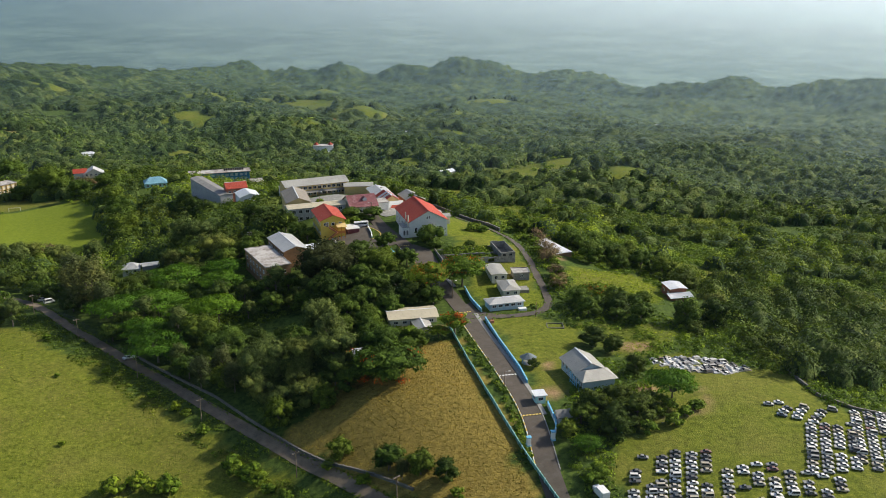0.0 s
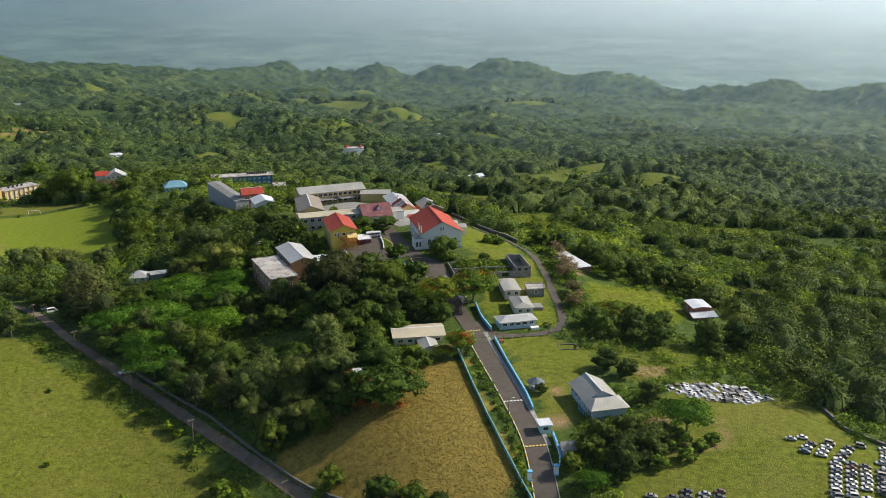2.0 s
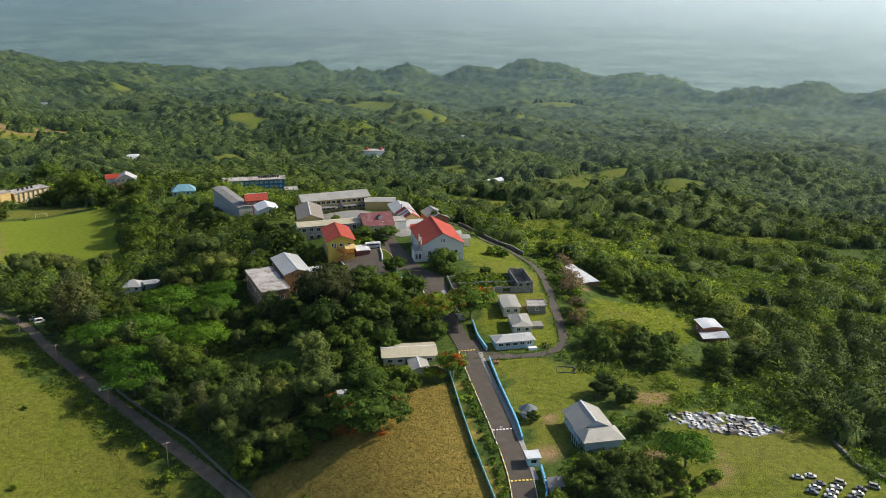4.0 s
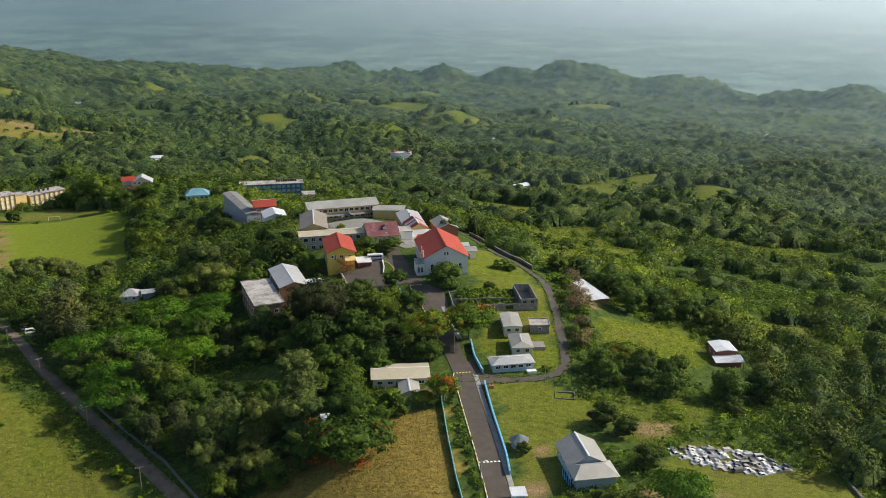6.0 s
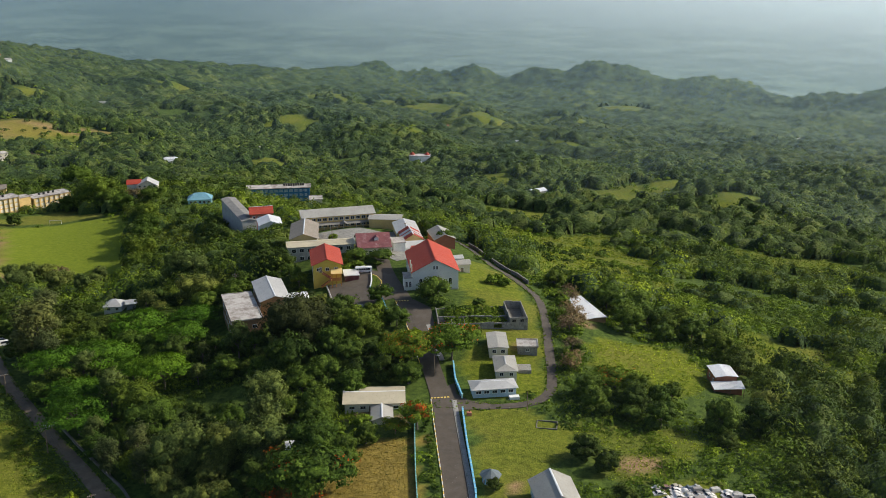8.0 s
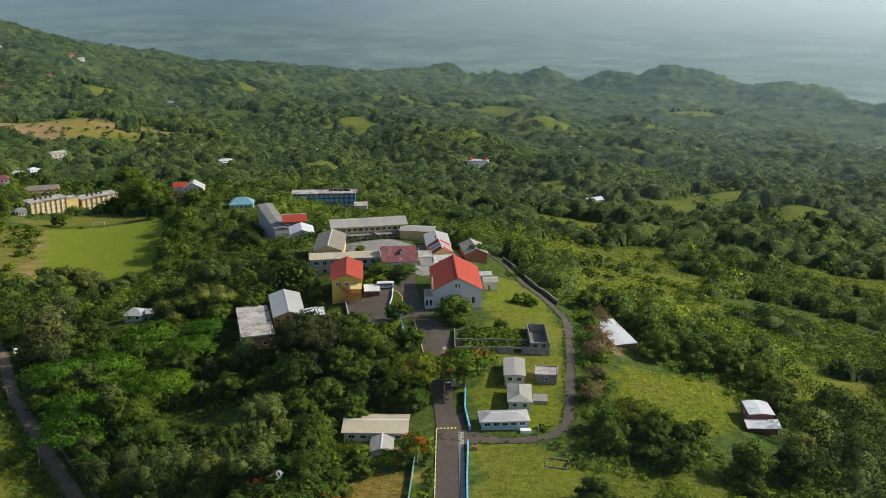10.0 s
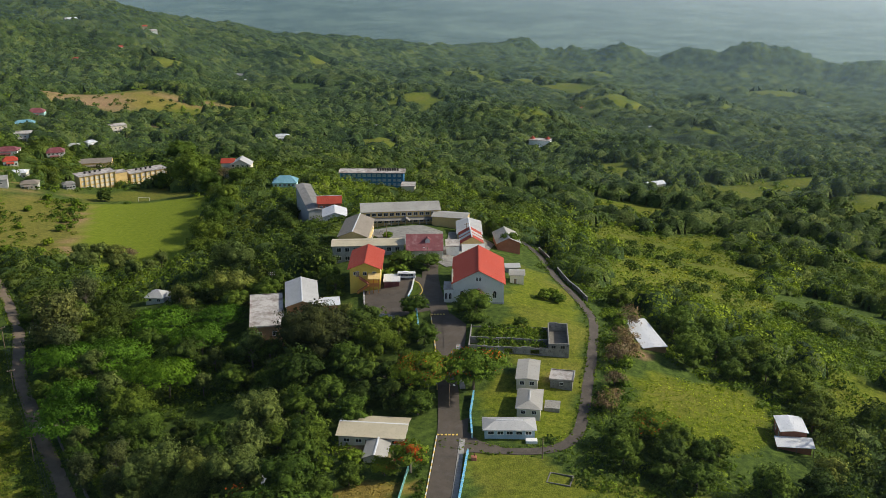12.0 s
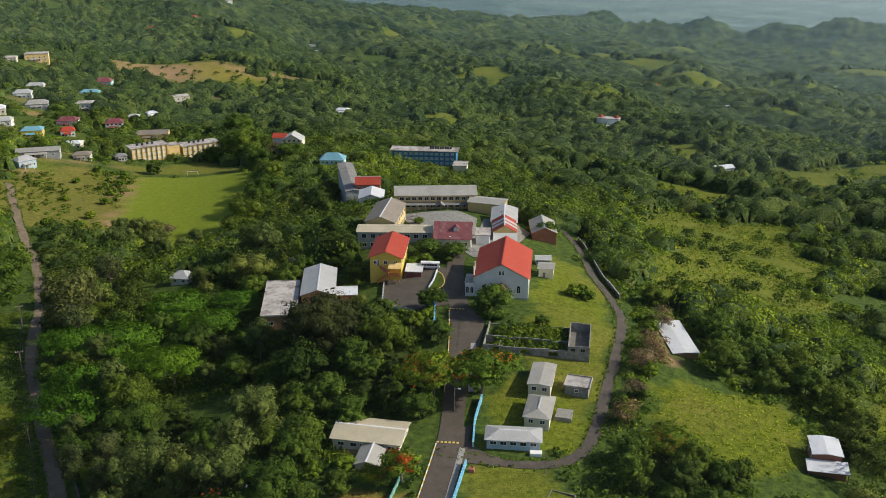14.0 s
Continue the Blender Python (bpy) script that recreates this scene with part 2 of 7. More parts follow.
M["glass"], M["car_paint"], M["rusty_paint"] = glassy(), car_paint(), car_paint("rusty_paint", 0.47)

# ---- the lie of the land ----
# spot heights of the ridge with its drive, yard and fields, over a plain slope that falls away from the camera
SPOTS = [(25, 254, -31.5), (20, 279, -30.6), (105, 262, -32), (75, 291, -32), (-11, 260, -33), (-44, 251, -48), (-114, 320, -44.5),
         (-162, 376, -44.5), (-145, 295, -43), (-145, 430, -48.5), (-280, 640, -73), (-200, 644, -60), (10, 333, -31.3),
         (-19, 399, -26.8), (2, 419, -26.3), (-58, 505, -29.5), (-73, 440, -28.5), (-75, 385, -36), (18, 374, -29), (36, 400, -29.5),
         (50, 413, -33.5), (95, 382, -41), (-40, 322, -36), (47, 620, -78), (0, 470, -32), (-205, 500, -66), (0, 100, -48),
         (190, 330, -52), (-340, 588, -66), (-125, 662, -70), (-220, 250, -46), (-533, 830, -84), (8, 758, -107)]
SPOT = np.array(SPOTS, float)
# hills along the far edge: x, y, radius, height
HILLS = [(-1186, 1531, 330, 74), (-1197, 1717, 300, 20), (-1204, 1959, 270, 60), (-1179, 2212, 250, 28), (-1154, 2511, 220, 41), (-1105, 2811, 190, 27), (-1002, 3014, 170, 26), (-887, 3211, 150, 42), (-787, 3343, 110, 38),
         (-848, 3444, 120, 9), (-708, 3477, 84, 66), (-535, 3511, 80, 61), (-365, 3534, 88, 85), (-165, 3552, 100, 82)]
HILLS += [(43, 3558, 130, 113), (212, 3553, 115, 89), (416, 3537, 125, 74), (586, 3515, 115, 73), (396, 3383, 110, 62), (552, 3312, 100, 75), (735, 3175, 120, 90), (952, 3118, 120, 74), (884, 3023, 120, 62),
          (1083, 2904, 140, 66), (1172, 2761, 180, 48), (1328, 2689, 220, 85)]
# foothills before them
HILLS += [(544, 3356, 110, 0), (639, 3288, 110, 23), (-600, 3080, 200, 34), (-250, 3130, 180, 44), (100, 3130, 220, 56), (420, 3000, 180, 44), (-900, 2780, 220, 36), (700, 2800, 200, 46), (-420, 2700, 160, 22), (250, 2600, 200, 26)]
# knolls whose near slopes are grassed: x, y, half width, depth, height
KNOLLS = [(-485, 2231, 133, 106, 23), (-444, 2562, 58, 46, 21), (-300, 2208, 83, 66, 18), (-135, 1778, 49, 45, 27), (-373, 1390, 46, 45, 13), (-180, 1295, 24, 45, 16), (-270, 1019, 32, 45, 12), (-775, 1389, 52, 45, 20)]
KNOLLS += [(5, 1996, 59, 47, 16), (126, 2667, 100, 80, 25), (-268, 1369, 25, 45, 10), (126, 995, 34, 45, 10), (176, 932, 32, 45, 10), (-341, 2901, 56, 45, 26), (13, 1512, 32, 45, 21), (-742, 1833, 50, 45, 13)]


def slope(x, y):
    return 1.12 - 0.0545 * np.clip(x, -1500, 700) - 0.1304 * np.clip(y, 450, 3300) - 0.22 * np.clip(y - 3500, 0, 3000)


def kernel(x, y):
    r = np.hypot(np.asarray(x, float)[..., None] - SPOT[:, 0], np.asarray(y, float)[..., None] - SPOT[:, 1]) / 70.0
    return (1 + r) * np.exp(-r)


SPOT_W = np.linalg.solve(kernel(SPOT[:, 0], SPOT[:, 1]) + 1e-3 * np.eye(len(SPOT)), SPOT[:, 2] - slope(SPOT[:, 0], SPOT[:, 1]))


def rolling(x, y):
    """Gentle swells of the far woods, none near the ridge."""
    far = np.clip((np.hypot(x + 20, y - 350) - 330) / 500, 0, 1) * np.clip((3300 - y) / 1500, 0.3, 1)
    w = 40 * np.sin(y / 310 + 1)
    return far * (11 * np.sin((x + w) / 118 + 1.3) * np.cos(y / 150) + 8 * np.sin((x + y) / 77) + 5 * np.cos((x - 0.6 * y) / 47 + 2) + 2.5 * np.sin(x / 23 + y / 51))


def land(x, y):
    x, y = np.asarray(x, float), np.asarray(y, float)
    z = slope(x, y) + kernel(x, y) @ SPOT_W + rolling(x, y)
    for hx, hy, r, h in HILLS:
        z = z + h * np.exp(-((x - hx) ** 2 + (y - hy) ** 2) / r ** 2)
    for kx, ky, across, deep, h in KNOLLS:
        d = math.hypot(kx - 70, ky - 105)
        ux, uy = (kx - 70) / d, (ky - 105) / d
        far, side = ((x - kx) * ux + (y - ky) * uy) / deep, ((x - kx) * uy - (y - ky) * ux) / (1.25 * across)
        z = z + h * np.exp(-far * far - side * side)
    return z


def gz(x, y):
    return float(land(x, y))


def inside(poly, x, y):
    """Even-odd test of many points against a polygon."""
    x, y = np.asarray(x, float), np.asarray(y, float)
    hit = np.zeros(x.shape, bool)
    for (xa, ya), (xb, yb) in zip(poly, poly[1:] + poly[:1]):
        cross = (ya > y) != (yb > y)
        with np.errstate(divide="ignore", invalid="ignore"):
            hit ^= cross & (x < (xb - xa) * (y - ya) / (yb - ya + 1e-12) + xa)
    return hit


def off_line(path, x, y):
    """Distance of many points from a polyline."""
    best = np.full(np.shape(x), 1e9)
    for (xa, ya), (xb, yb) in zip(path, path[1:]):
        dx, dy = xb - xa, yb - ya
        k = np.clip(((x - xa) * dx + (y - ya) * dy) / (dx * dx + dy * dy), 0, 1)
        best = np.minimum(best, np.hypot(x - xa - k * dx, y - ya - k * dy))
    return best


def curve(path, step=2.0):
    """A smooth line through the corners of a path."""
    p = [Vector(q) for q in path]
    p = [2 * p[0] - p[1]] + p + [2 * p[-1] - p[-2]]
    out = []
    for a, b, c, d in zip(p, p[1:], p[2:], p[3:]):
        n = max(2, int((c - b).length / step))
        for i in range(n):
            t = i / n
            out.append(0.5 * (2 * b + (c - a) * t + (2 * a - 5 * b + 4 * c - d) * t * t + (3 * b - a - 3 * c + d) * t ** 3))
    return out + [p[-2]]


DRIVE = [(31, 205), (28, 228), (25.8, 254), (20.6, 279), (14.5, 306), (8.4, 333), (0.5, 358), (-8, 382), (-16.5, 403), (-25, 421), (-31, 436), (-35.5, 452), (-38, 470)]
LANE = [(9, 331), (20, 331.4), (30, 334), (37, 339), (40.2, 347), (40, 359), (38.6, 372), (37.2, 387), (34.2, 410), (31, 425), (23.5, 440), (15.2, 454.4), (6.2, 476.5), (-2.8, 497), (-9, 508), (-20, 526)]
LEFT_ROAD = [(8, 200), (-14, 222), (-37, 249), (-54, 268), (-82, 294), (-110, 318), (-138, 343), (-154, 360), (-172, 381), (-195, 404), (-230, 437), (-262, 463), (-300, 495), (-340, 530)]
YARD = [(-42, 400), (-52, 423), (-34, 431), (-24, 426), (-18, 406), (-30, 398)]
PASTURE = [(-24, 216), (-46, 246), (-62, 264), (-90, 290), (-118, 314), (-142, 332), (-170, 350), (-274, 352), (-320, 120), (-24, 120)]
DRY = [(24, 212), (20, 240), (13, 272), (4, 312), (-3, 309), (-9, 303), (-24, 298), (-36, 285), (-50, 268), (-38, 251), (-18, 232), (0, 214), (14, 202)]
LAWN = [(19, 328), (36, 334), (47, 322), (45, 300), (40, 292), (37, 262), (30, 266), (17, 324)]
GREEN = [(5, 400), (3, 420), (0, 440), (-8, 468), (6, 470), (14, 458), (26, 428), (33, 405), (36, 380), (39, 358), (35, 343), (26, 338), (15, 336), (12, 352), (14, 380)]
LOT = [(44, 190), (44, 225), (50, 240), (66, 262), (63, 288), (80, 302), (102, 292), (112, 286), (116, 264), (138, 262), (160, 240), (170, 190)]
SPORTS = [(-309, 600), (-252, 632), (-222, 600), (-176, 500), (-190, 488), (-243, 496)]
TOUCHLINE = [(-307, 594), (-280, 552), (-257, 516), (-244, 499)]     # worn edge of the sports field
SPORTS_EDGE = [(-345, 590), (-309, 600), (-243, 496), (-285, 480), (-345, 500)]
FORECOURT = [(-337, 615), (-324, 628), (-313, 648), (-300, 664), (-262, 650), (-258, 640), (-317, 601)]
SLOPE_GRASS = [(48.8, 382), (62, 397), (83, 401), (92, 392), (90, 375), (87, 359), (75, 355), (63, 366), (51.6, 369)]
SIDE_GRASS = [(46, 324), (56, 327), (85, 334), (84, 319), (76, 312), (72, 300), (57, 296), (54, 308), (50, 316)]
# clearings in the woods: x, y, half length, half width, turn
CLEAR = [(-9, 855, 34, 48, 0), (-41, 1000, 28, 36, 0), (60, 600, 36, 125, -6), (3, 740, 26, 46, 0), (-90, 822, 18, 28, 0), (79, 950, 36, 40, 0), (-560, 1040, 150, 84, -6), (180, 720, 40, 40, 0), (38, 690, 50, 100, -4), (70, 550, 26, 40, 0), (124, 424, 26, 24, -10)]
for kx, ky, across, deep, h in KNOLLS:
    d = math.hypot(kx - 70, ky - 105)
    CLEAR.append((kx - 0.55 * deep * (kx - 70) / d, ky - 0.55 * deep * (ky - 105) / d, 0.95 * across, 0.62 * deep, math.degrees(math.atan2(ky - 105, kx - 70)) - 90))


# x, y, turn, length, width, wall height, roof rise, hip, walls, roof
village = [(-666, 888, 40, 21, 12, 6.4, 0.0, 0, "wall_gold", "roof_slab"), (-672, 860, 35, 11, 8, 3.2, 0.8, 0, "wall_cream", "roof_slab"), (-606, 912, 30, 15, 11, 3.6, 3.0, 4, "wall_aqua", "roof_maroon"),
           (-557, 837, 38, 17, 11, 4.2, 2.4, 4, "wall_white", "roof_teal"), (-493, 762, 30, 14, 9, 5.8, 0.8, 0, "wall_white", "roof_slab"), (-508, 724, 42, 16, 10, 3.2, 2.0, 3, "wall_grey", "roof_grey"),
           (-427, 637, 36, 13, 9, 3.8, 1.4, 0, "wall_yellow", "roof_teal"), (-452, 697, 28, 14, 10, 3.4, 1.8, 3, "wall_white", "roof_maroon"), (-420, 662, 44, 9, 8, 3.2, 1.6, 2, "wall_white", "roof_red"),
           (-432, 724, 36, 12, 10, 4.4, 2.2, 3, "wall_white", "roof_maroon"), (-493, 884, 50, 16, 10, 5.6, 0.5, 0, "wall_cream", "roof_slab"), (-450, 768, 30, 8, 6, 3.0, 1.0, 0, "wall_grey", "roof_silver"),
           (-454, 795, 60, 8, 6, 3.4, 0.8, 0, "wall_white", "roof_white"), (-384, 629, 25, 10, 7, 2.8, 0.8, 0, "wall_cream", "roof_white"), (-374, 588, 38, 24, 8, 3.0, 1.0, 0, "wall_grey", "roof_grey"),
           (-360, 562, 70, 10, 9, 3.4, 1.4, 0, "wall_blue", "roof_silver"), (-357, 607, 34, 10, 7, 2.8, 1.0, 0, "wall_cream", "roof_taupe"), (-345, 628, 50, 7, 5, 2.6, 0.8, 0, "wall_grey", "roof_dark"),
           (-396, 724, 30, 22, 11, 3.6, 1.6, 0, "wall_gold", "roof_taupe"), (-468, 650, 35, 13, 9, 3.2, 1.4, 2, "wall_white", "roof_silver"), (-500, 676, 45, 12, 9, 3.2, 1.6, 3, "wall_cream", "roof_white"),
           (-540, 742, 35, 13, 9, 3.4, 1.6, 3, "wall_white", "roof_silver"), (-575, 792, 28, 14, 9, 3.4, 1.4, 2, "wall_cream", "roof_silver"), (-352, 946, 20, 12, 8, 3.0, 1.0, 0, "wall_white", "roof_white")]
YARDS = []          # yards before the village houses: x, y, radius
for x, y, _, L, *_ in village:
    d = math.hypot(x - 40, y - 90)
    for k, r in ((0.6 * L + 4, 0.55 * L), (0.6 * L + 16, 0.45 * L), (0.6 * L + 26, 0.35 * L)):
        YARDS.append((x - (x - 40) / d * k, y - (y - 90) / d * k, r))


def in_clear(x, y):
    k = np.zeros(np.shape(x))
    for cx, cy, a, b, turn in CLEAR:
        c, s = math.cos(radians(turn)), math.sin(radians(turn))
        u, v = (x - cx) * c + (y - cy) * s, -(x - cx) * s + (y - cy) * c
        k = np.maximum(k, 1 - np.hypot(u / a, v / b) + 0.32 * np.sin(u / a * 5 + cx) * np.cos(v / b * 3 + cy) + 0.22 * np.sin(x / 11 + cy) * np.cos(y / 17 + cx))
    return k


def steps(*runs):
    """Grid lines: runs of (start, end, first step, last step)."""
    out = []
    for a, b, s0, s1 in runs:
        x = a
        while x < b:
            out.append(x)
            x += s0 + (s1 - s0) * (x - a) / (b - a)
    return out


def mesh_object(name, verts, faces, material, smooth=False):
    me = bpy.data.meshes.new(name)
    me.from_pydata([tuple(v) for v in verts], [], faces)
    me.materials.append(material)
    if smooth:
        me.polygons.foreach_set("use_smooth", [True] * len(me.polygons))
    me.update()
    return new(name, me)


def build_ground():
    xs = np.array(steps((-3600, -700, 160, 30), (-700, -260, 28, 6), (-260, 180, 3, 3), (180, 500, 6, 24), (500, 3700, 30, 170)))
    ys = np.array(steps((-500, 120, 90, 14), (120, 190, 8, 4), (190, 520, 3, 3), (520, 900, 4, 14), (900, 4500, 16, 60)))
    gx, gy = np.meshgrid(xs, ys)
    z = land(gx, gy)
    nx, ny = len(xs), len(ys)
    i = (np.arange(ny - 1)[:, None] * nx + np.arange(nx - 1)).ravel()
    quads = np.stack([i, i + 1, i + nx + 1, i + nx], 1)
    me = bpy.data.meshes.new("ground")
    me.vertices.add(nx * ny)
    me.vertices.foreach_set("co", np.stack([gx, gy, z], -1).ravel())
    me.loops.add(quads.size)
    me.loops.foreach_set("vertex_index", quads.ravel())
    me.polygons.add(len(quads))
    me.polygons.foreach_set("loop_start", np.arange(len(quads)) * 4)
    me.polygons.foreach_set("use_smooth", np.ones(len(quads), bool))
    me.update()
    x, y = gx.ravel(), gy.ravel()
    cover = np.zeros((nx * ny, 4), np.float32)
    jx = x + 2.5 * np.sin(y / 5.1) + 1.5 * np.sin(y / 2.3 + x / 3)
    jy = y + 2.5 * np.sin(x / 4.7) + 1.5 * np.cos(x / 2.1)
    for poly, rgb in ((PASTURE, (0.86, 0.10, 0)), (GREEN, (1, 0, 0)), (LAWN, (0.88, 0.10, 0)), (LOT, (0.85, 0.08, 0)), (SPORTS, (1, 0, 0)), (FORECOURT, (0.8, 0.1, 0.05)), (SPORTS_EDGE, (0.45, 0.3, 0.04)),
                      (DRY, (0.2, 1, 0)), (SLOPE_GRASS, (1, 0, 0)), (SIDE_GRASS, (0.6, 0.05, 0))):
        cover[inside(poly, jx, jy), :3] = rgb
    cover[:, 3] = inside(SPORTS, x, y)
    k = np.clip(in_clear(x, y) * 5, 0, 1)
    cover[:, 0] = np.maximum(cover[:, 0], k * (0.80 + 0.2 * np.sin(x / 31 + 1) * np.cos(y / 43)))
    k2 = np.clip(in_clear(x, y) * 6, 0, 1) * (np.hypot((x + 560) / 170, (y - 1030) / 90) < 1)
    cover[:, 1] = np.maximum(cover[:, 1], 0.55 * k2 * (np.sin(x / 29 - y / 37) > -0.3))
    plough = 0.85 * k2 * np.clip(2.4 * np.sin(x / 41 + y / 60) * np.cos(y / 33 + 0.4), 0, 1)
    plough = np.maximum(plough, np.clip(3 * (1 - np.hypot((x + 330) / 34, (y - 1010) / 11)), 0, 1))
    cover[:, 2] = np.maximum(cover[:, 2], plough)
    for cx, cy, r in ((34, 288, 3.2), (33, 268, 4.5), (62, 270, 5), (30, 374, 4), (64, 306, 6), (68, 308, 5), (50, 405, 5), (46, 412, 4), (-14, 323, 5), (-2, 320, 4)):
        cover[:, 2] = np.maximum(cover[:, 2], np.clip(1.6 * (1 - np.hypot(x - cx, y - cy) / r), 0, 1))
    for cx, cy, a, b in ((78, 270, 5, 2.5), (79.5, 263, 2.6, 6), (66, 252, 8, 2), (73, 256, 7, 1.6)):
        cover[:, 2] = np.maximum(cover[:, 2], np.clip(0.75 * (1 - np.hypot((x - cx) / a, (y - cy) / b)), 0, 1))
    worn = np.clip(1 - off_line(TOUCHLINE, jx, jy) / 5.5, 0, 1) * (0.75 + 0.35 * np.sin(y / 8.0))
    cover[:, 2] = np.maximum(cover[:, 2], worn)
    for fx, fy, r in YARDS:
        k = np.clip(2 * (1 - np.hypot(jx - fx, jy - fy) / (1.3 * r)), 0, 1)
        cover[:, 0] = np.maximum(cover[:, 0], 0.7 * k)
        cover[:, 2] = np.maximum(cover[:, 2], k * np.clip(0.25 + 0.6 * np.sin(x / 9) * np.cos(y / 7), 0, 1))
    layer = me.color_attributes.new("cover", "FLOAT_COLOR", "POINT")
    layer.data.foreach_set("color", cover.ravel())
    m, nt, p = nodes_of("ground_cover")
    a = nt.nodes.new("ShaderNodeAttribute")
    a.attribute_name = "cover"
    sep = nt.nodes.new("ShaderNodeSeparateColor")
    link(nt, a.outputs["Color"], sep.inputs[0])
    c = coords(nt)
    n1, n2, n3 = noise_tex(nt, c, 0.045, 6, 0.65), noise_tex(nt, c, 0.5, 5, 0.6), noise_tex(nt, c, 2.5, 4, 0.65)
    scrub = ramp(nt, n2, [(0.32, (0.026, 0.050, 0.010)), (0.68, (0.095, 0.140, 0.024))])
    grass = ramp(nt, n2, [(0.28, (0.076, 0.106, 0.009)), (0.52, (0.142, 0.172, 0.015)), (0.75, (0.200, 0.212, 0.028))])
    patch = ramp(nt, n1, [(0.42, (0, 0, 0)), (0.62, (0.48, 0.48, 0.48))])
    grass = mix(nt, patch, grass, (0.195, 0.175, 0.042))
    tuft = noise_tex(nt, c, 1.1, 4, 0.75)
    grass = mix(nt, 1.0, grass, ramp(nt, tuft, [(0.36, (0.64, 0.70, 0.58)), (0.60, (1.14, 1.12, 1.08))]), "MULTIPLY")
    dry = ramp(nt, n2, [(0.25, (0.160, 0.118, 0.026)), (0.75, (0.345, 0.262, 0.064))])
    earth = ramp(nt, n3, [(0.3, (0.22, 0.125, 0.065)), (0.7, (0.40, 0.27, 0.16))])
    turf = ramp(nt, n2, [(0.3, (0.132, 0.180, 0.013)), (0.7, (0.192, 0.236, 0.022))])
    col = mix(nt, sep.outputs[0], scrub, grass)
    col = mix(nt, a.outputs["Alpha"], col, turf)
    col = mix(nt, sep.outputs[1], col, dry)
    col = mix(nt, sep.outputs[2], col, earth)
    col = mix(nt, 1.0, col, ramp(nt, n3, [(0.30, (0.72, 0.74, 0.72)), (0.70, (1.22, 1.20, 1.18))]), "MULTIPLY")
    link(nt, col, p.inputs["Base Color"])
    p.inputs["Roughness"].default_value = 0.95
    p.inputs["Specular IOR Level"].default_value = 0.1
    bump(nt, p, n3, 0.9, 0.35)
    me.materials.append(m)
    return tagged(new("ground", me), "hilly green ground with pasture, dry grass and scrub", "ground", kind="structure")


build_ground()


def strip(name, path, left, right, material, lift, depth, label, category, parent=None, step=2.0, kind="structure"):
    """A slab that follows the land along a line, from left to right of it (metres, right positive)."""
    line = curve(path, step)
    verts, faces = [], []
    for i, p in enumerate(line):
        d = (line[min(i + 1, len(line) - 1)] - line[max(i - 1, 0)]).normalized()
        n = Vector((d.y, -d.x))
        a, b = p + n * left, p + n * right
        za, zb = gz(a.x, a.y) + lift, gz(b.x, b.y) + lift
        verts += [(a.x, a.y, za - depth), (a.x, a.y, za), (b.x, b.y, zb), (b.x, b.y, zb - depth)]
        if i:
            k = 4 * i
            faces += [(k - 4, k, k + 1, k - 3), (k - 3, k + 1, k + 2, k - 2), (k - 2, k + 2, k + 3, k - 1)]
    k = len(verts)
    faces += [(0, 1, 2, 3), (k - 1, k - 2, k - 3, k - 4)]
    ob = mesh_object(name, verts, faces, material)
    if parent:
        ob.parent = parent
        return ob
    return tagged(ob, label, category, kind=kind)


strip("road", DRIVE, -3.0, 3.0, M["asphalt"], 0.16, 0.5, "grey asphalt school drive climbing to the yard", "road")
strip("road", LANE, -1.55, 1.55, M["old_asphalt"], 0.13, 0.5, "narrow worn asphalt lane curving round the ruin", "road")
strip("road", LEFT_ROAD, -2.1, 2.1, M["track"], 0.13, 0.5, "worn country road beside the pasture", "road")


def slab(name, poly, material, lift, label, category, kind="structure"):
    """A paved area draped over the land."""
    xs, ys = [p[0] for p in poly], [p[1] for p in poly]
    bm = bmesh.new()
    bm.faces.new([bm.verts.new((x, y, 0)) for x, y in poly])
    for k in range(int(min(xs)), int(max(xs)) + 1, 3):
        bmesh.ops.bisect_plane(bm, geom=bm.verts[:] + bm.edges[:] + bm.faces[:], plane_co=(k, 0, 0), plane_no=(1, 0, 0))
    for k in range(int(min(ys)), int(max(ys)) + 1, 3):
        bmesh.ops.bisect_plane(bm, geom=bm.verts[:] + bm.edges[:] + bm.faces[:], plane_co=(0, k, 0), plane_no=(0, 1, 0))
    for v in bm.verts:
        v.co.z = gz(v.co.x, v.co.y) + lift
    if bm.faces[:] and bm.faces[:][0].normal.z < 0:
        bmesh.ops.reverse_faces(bm, faces=bm.faces[:])
    bmesh.ops.recalc_face_normals(bm, faces=bm.faces[:])
    me = bpy.data.meshes.new(name)
    bm.to_mesh(me)
    bm.free()
    me.materials.append(material)
    return tagged(new(name, me), label, category, kind=kind)


slab("pavement", [(-4.6, 371), (0, 372.5), (-2.6, 386), (-5.5, 397), (-13, 403.5), (-14, 398)], M["asphalt"], 0.22, "wide asphalt apron beside the ruin", "pavement")
slab("pavement", [(6.4, 340), (9, 327), (12, 325.5), (16, 328.6), (23, 330), (23, 333.6), (16.5, 334.6), (12.2, 338), (10.6, 345)], M["asphalt"], 0.19, "worn asphalt junction where the lane leaves the drive", "pavement")
slab("pavement", YARD, M["asphalt"], 0.20, "grey asphalt parking yard before the yellow building", "pavement")
slab("pavement", [(-37, 450), (-27, 443), (-19.5, 450), (-19.5, 470), (-21, 492), (-34, 503), (-42, 494), (-35.5, 470)], M["old_concrete"], 0.22, "stained concrete alley between the school blocks", "pavement")
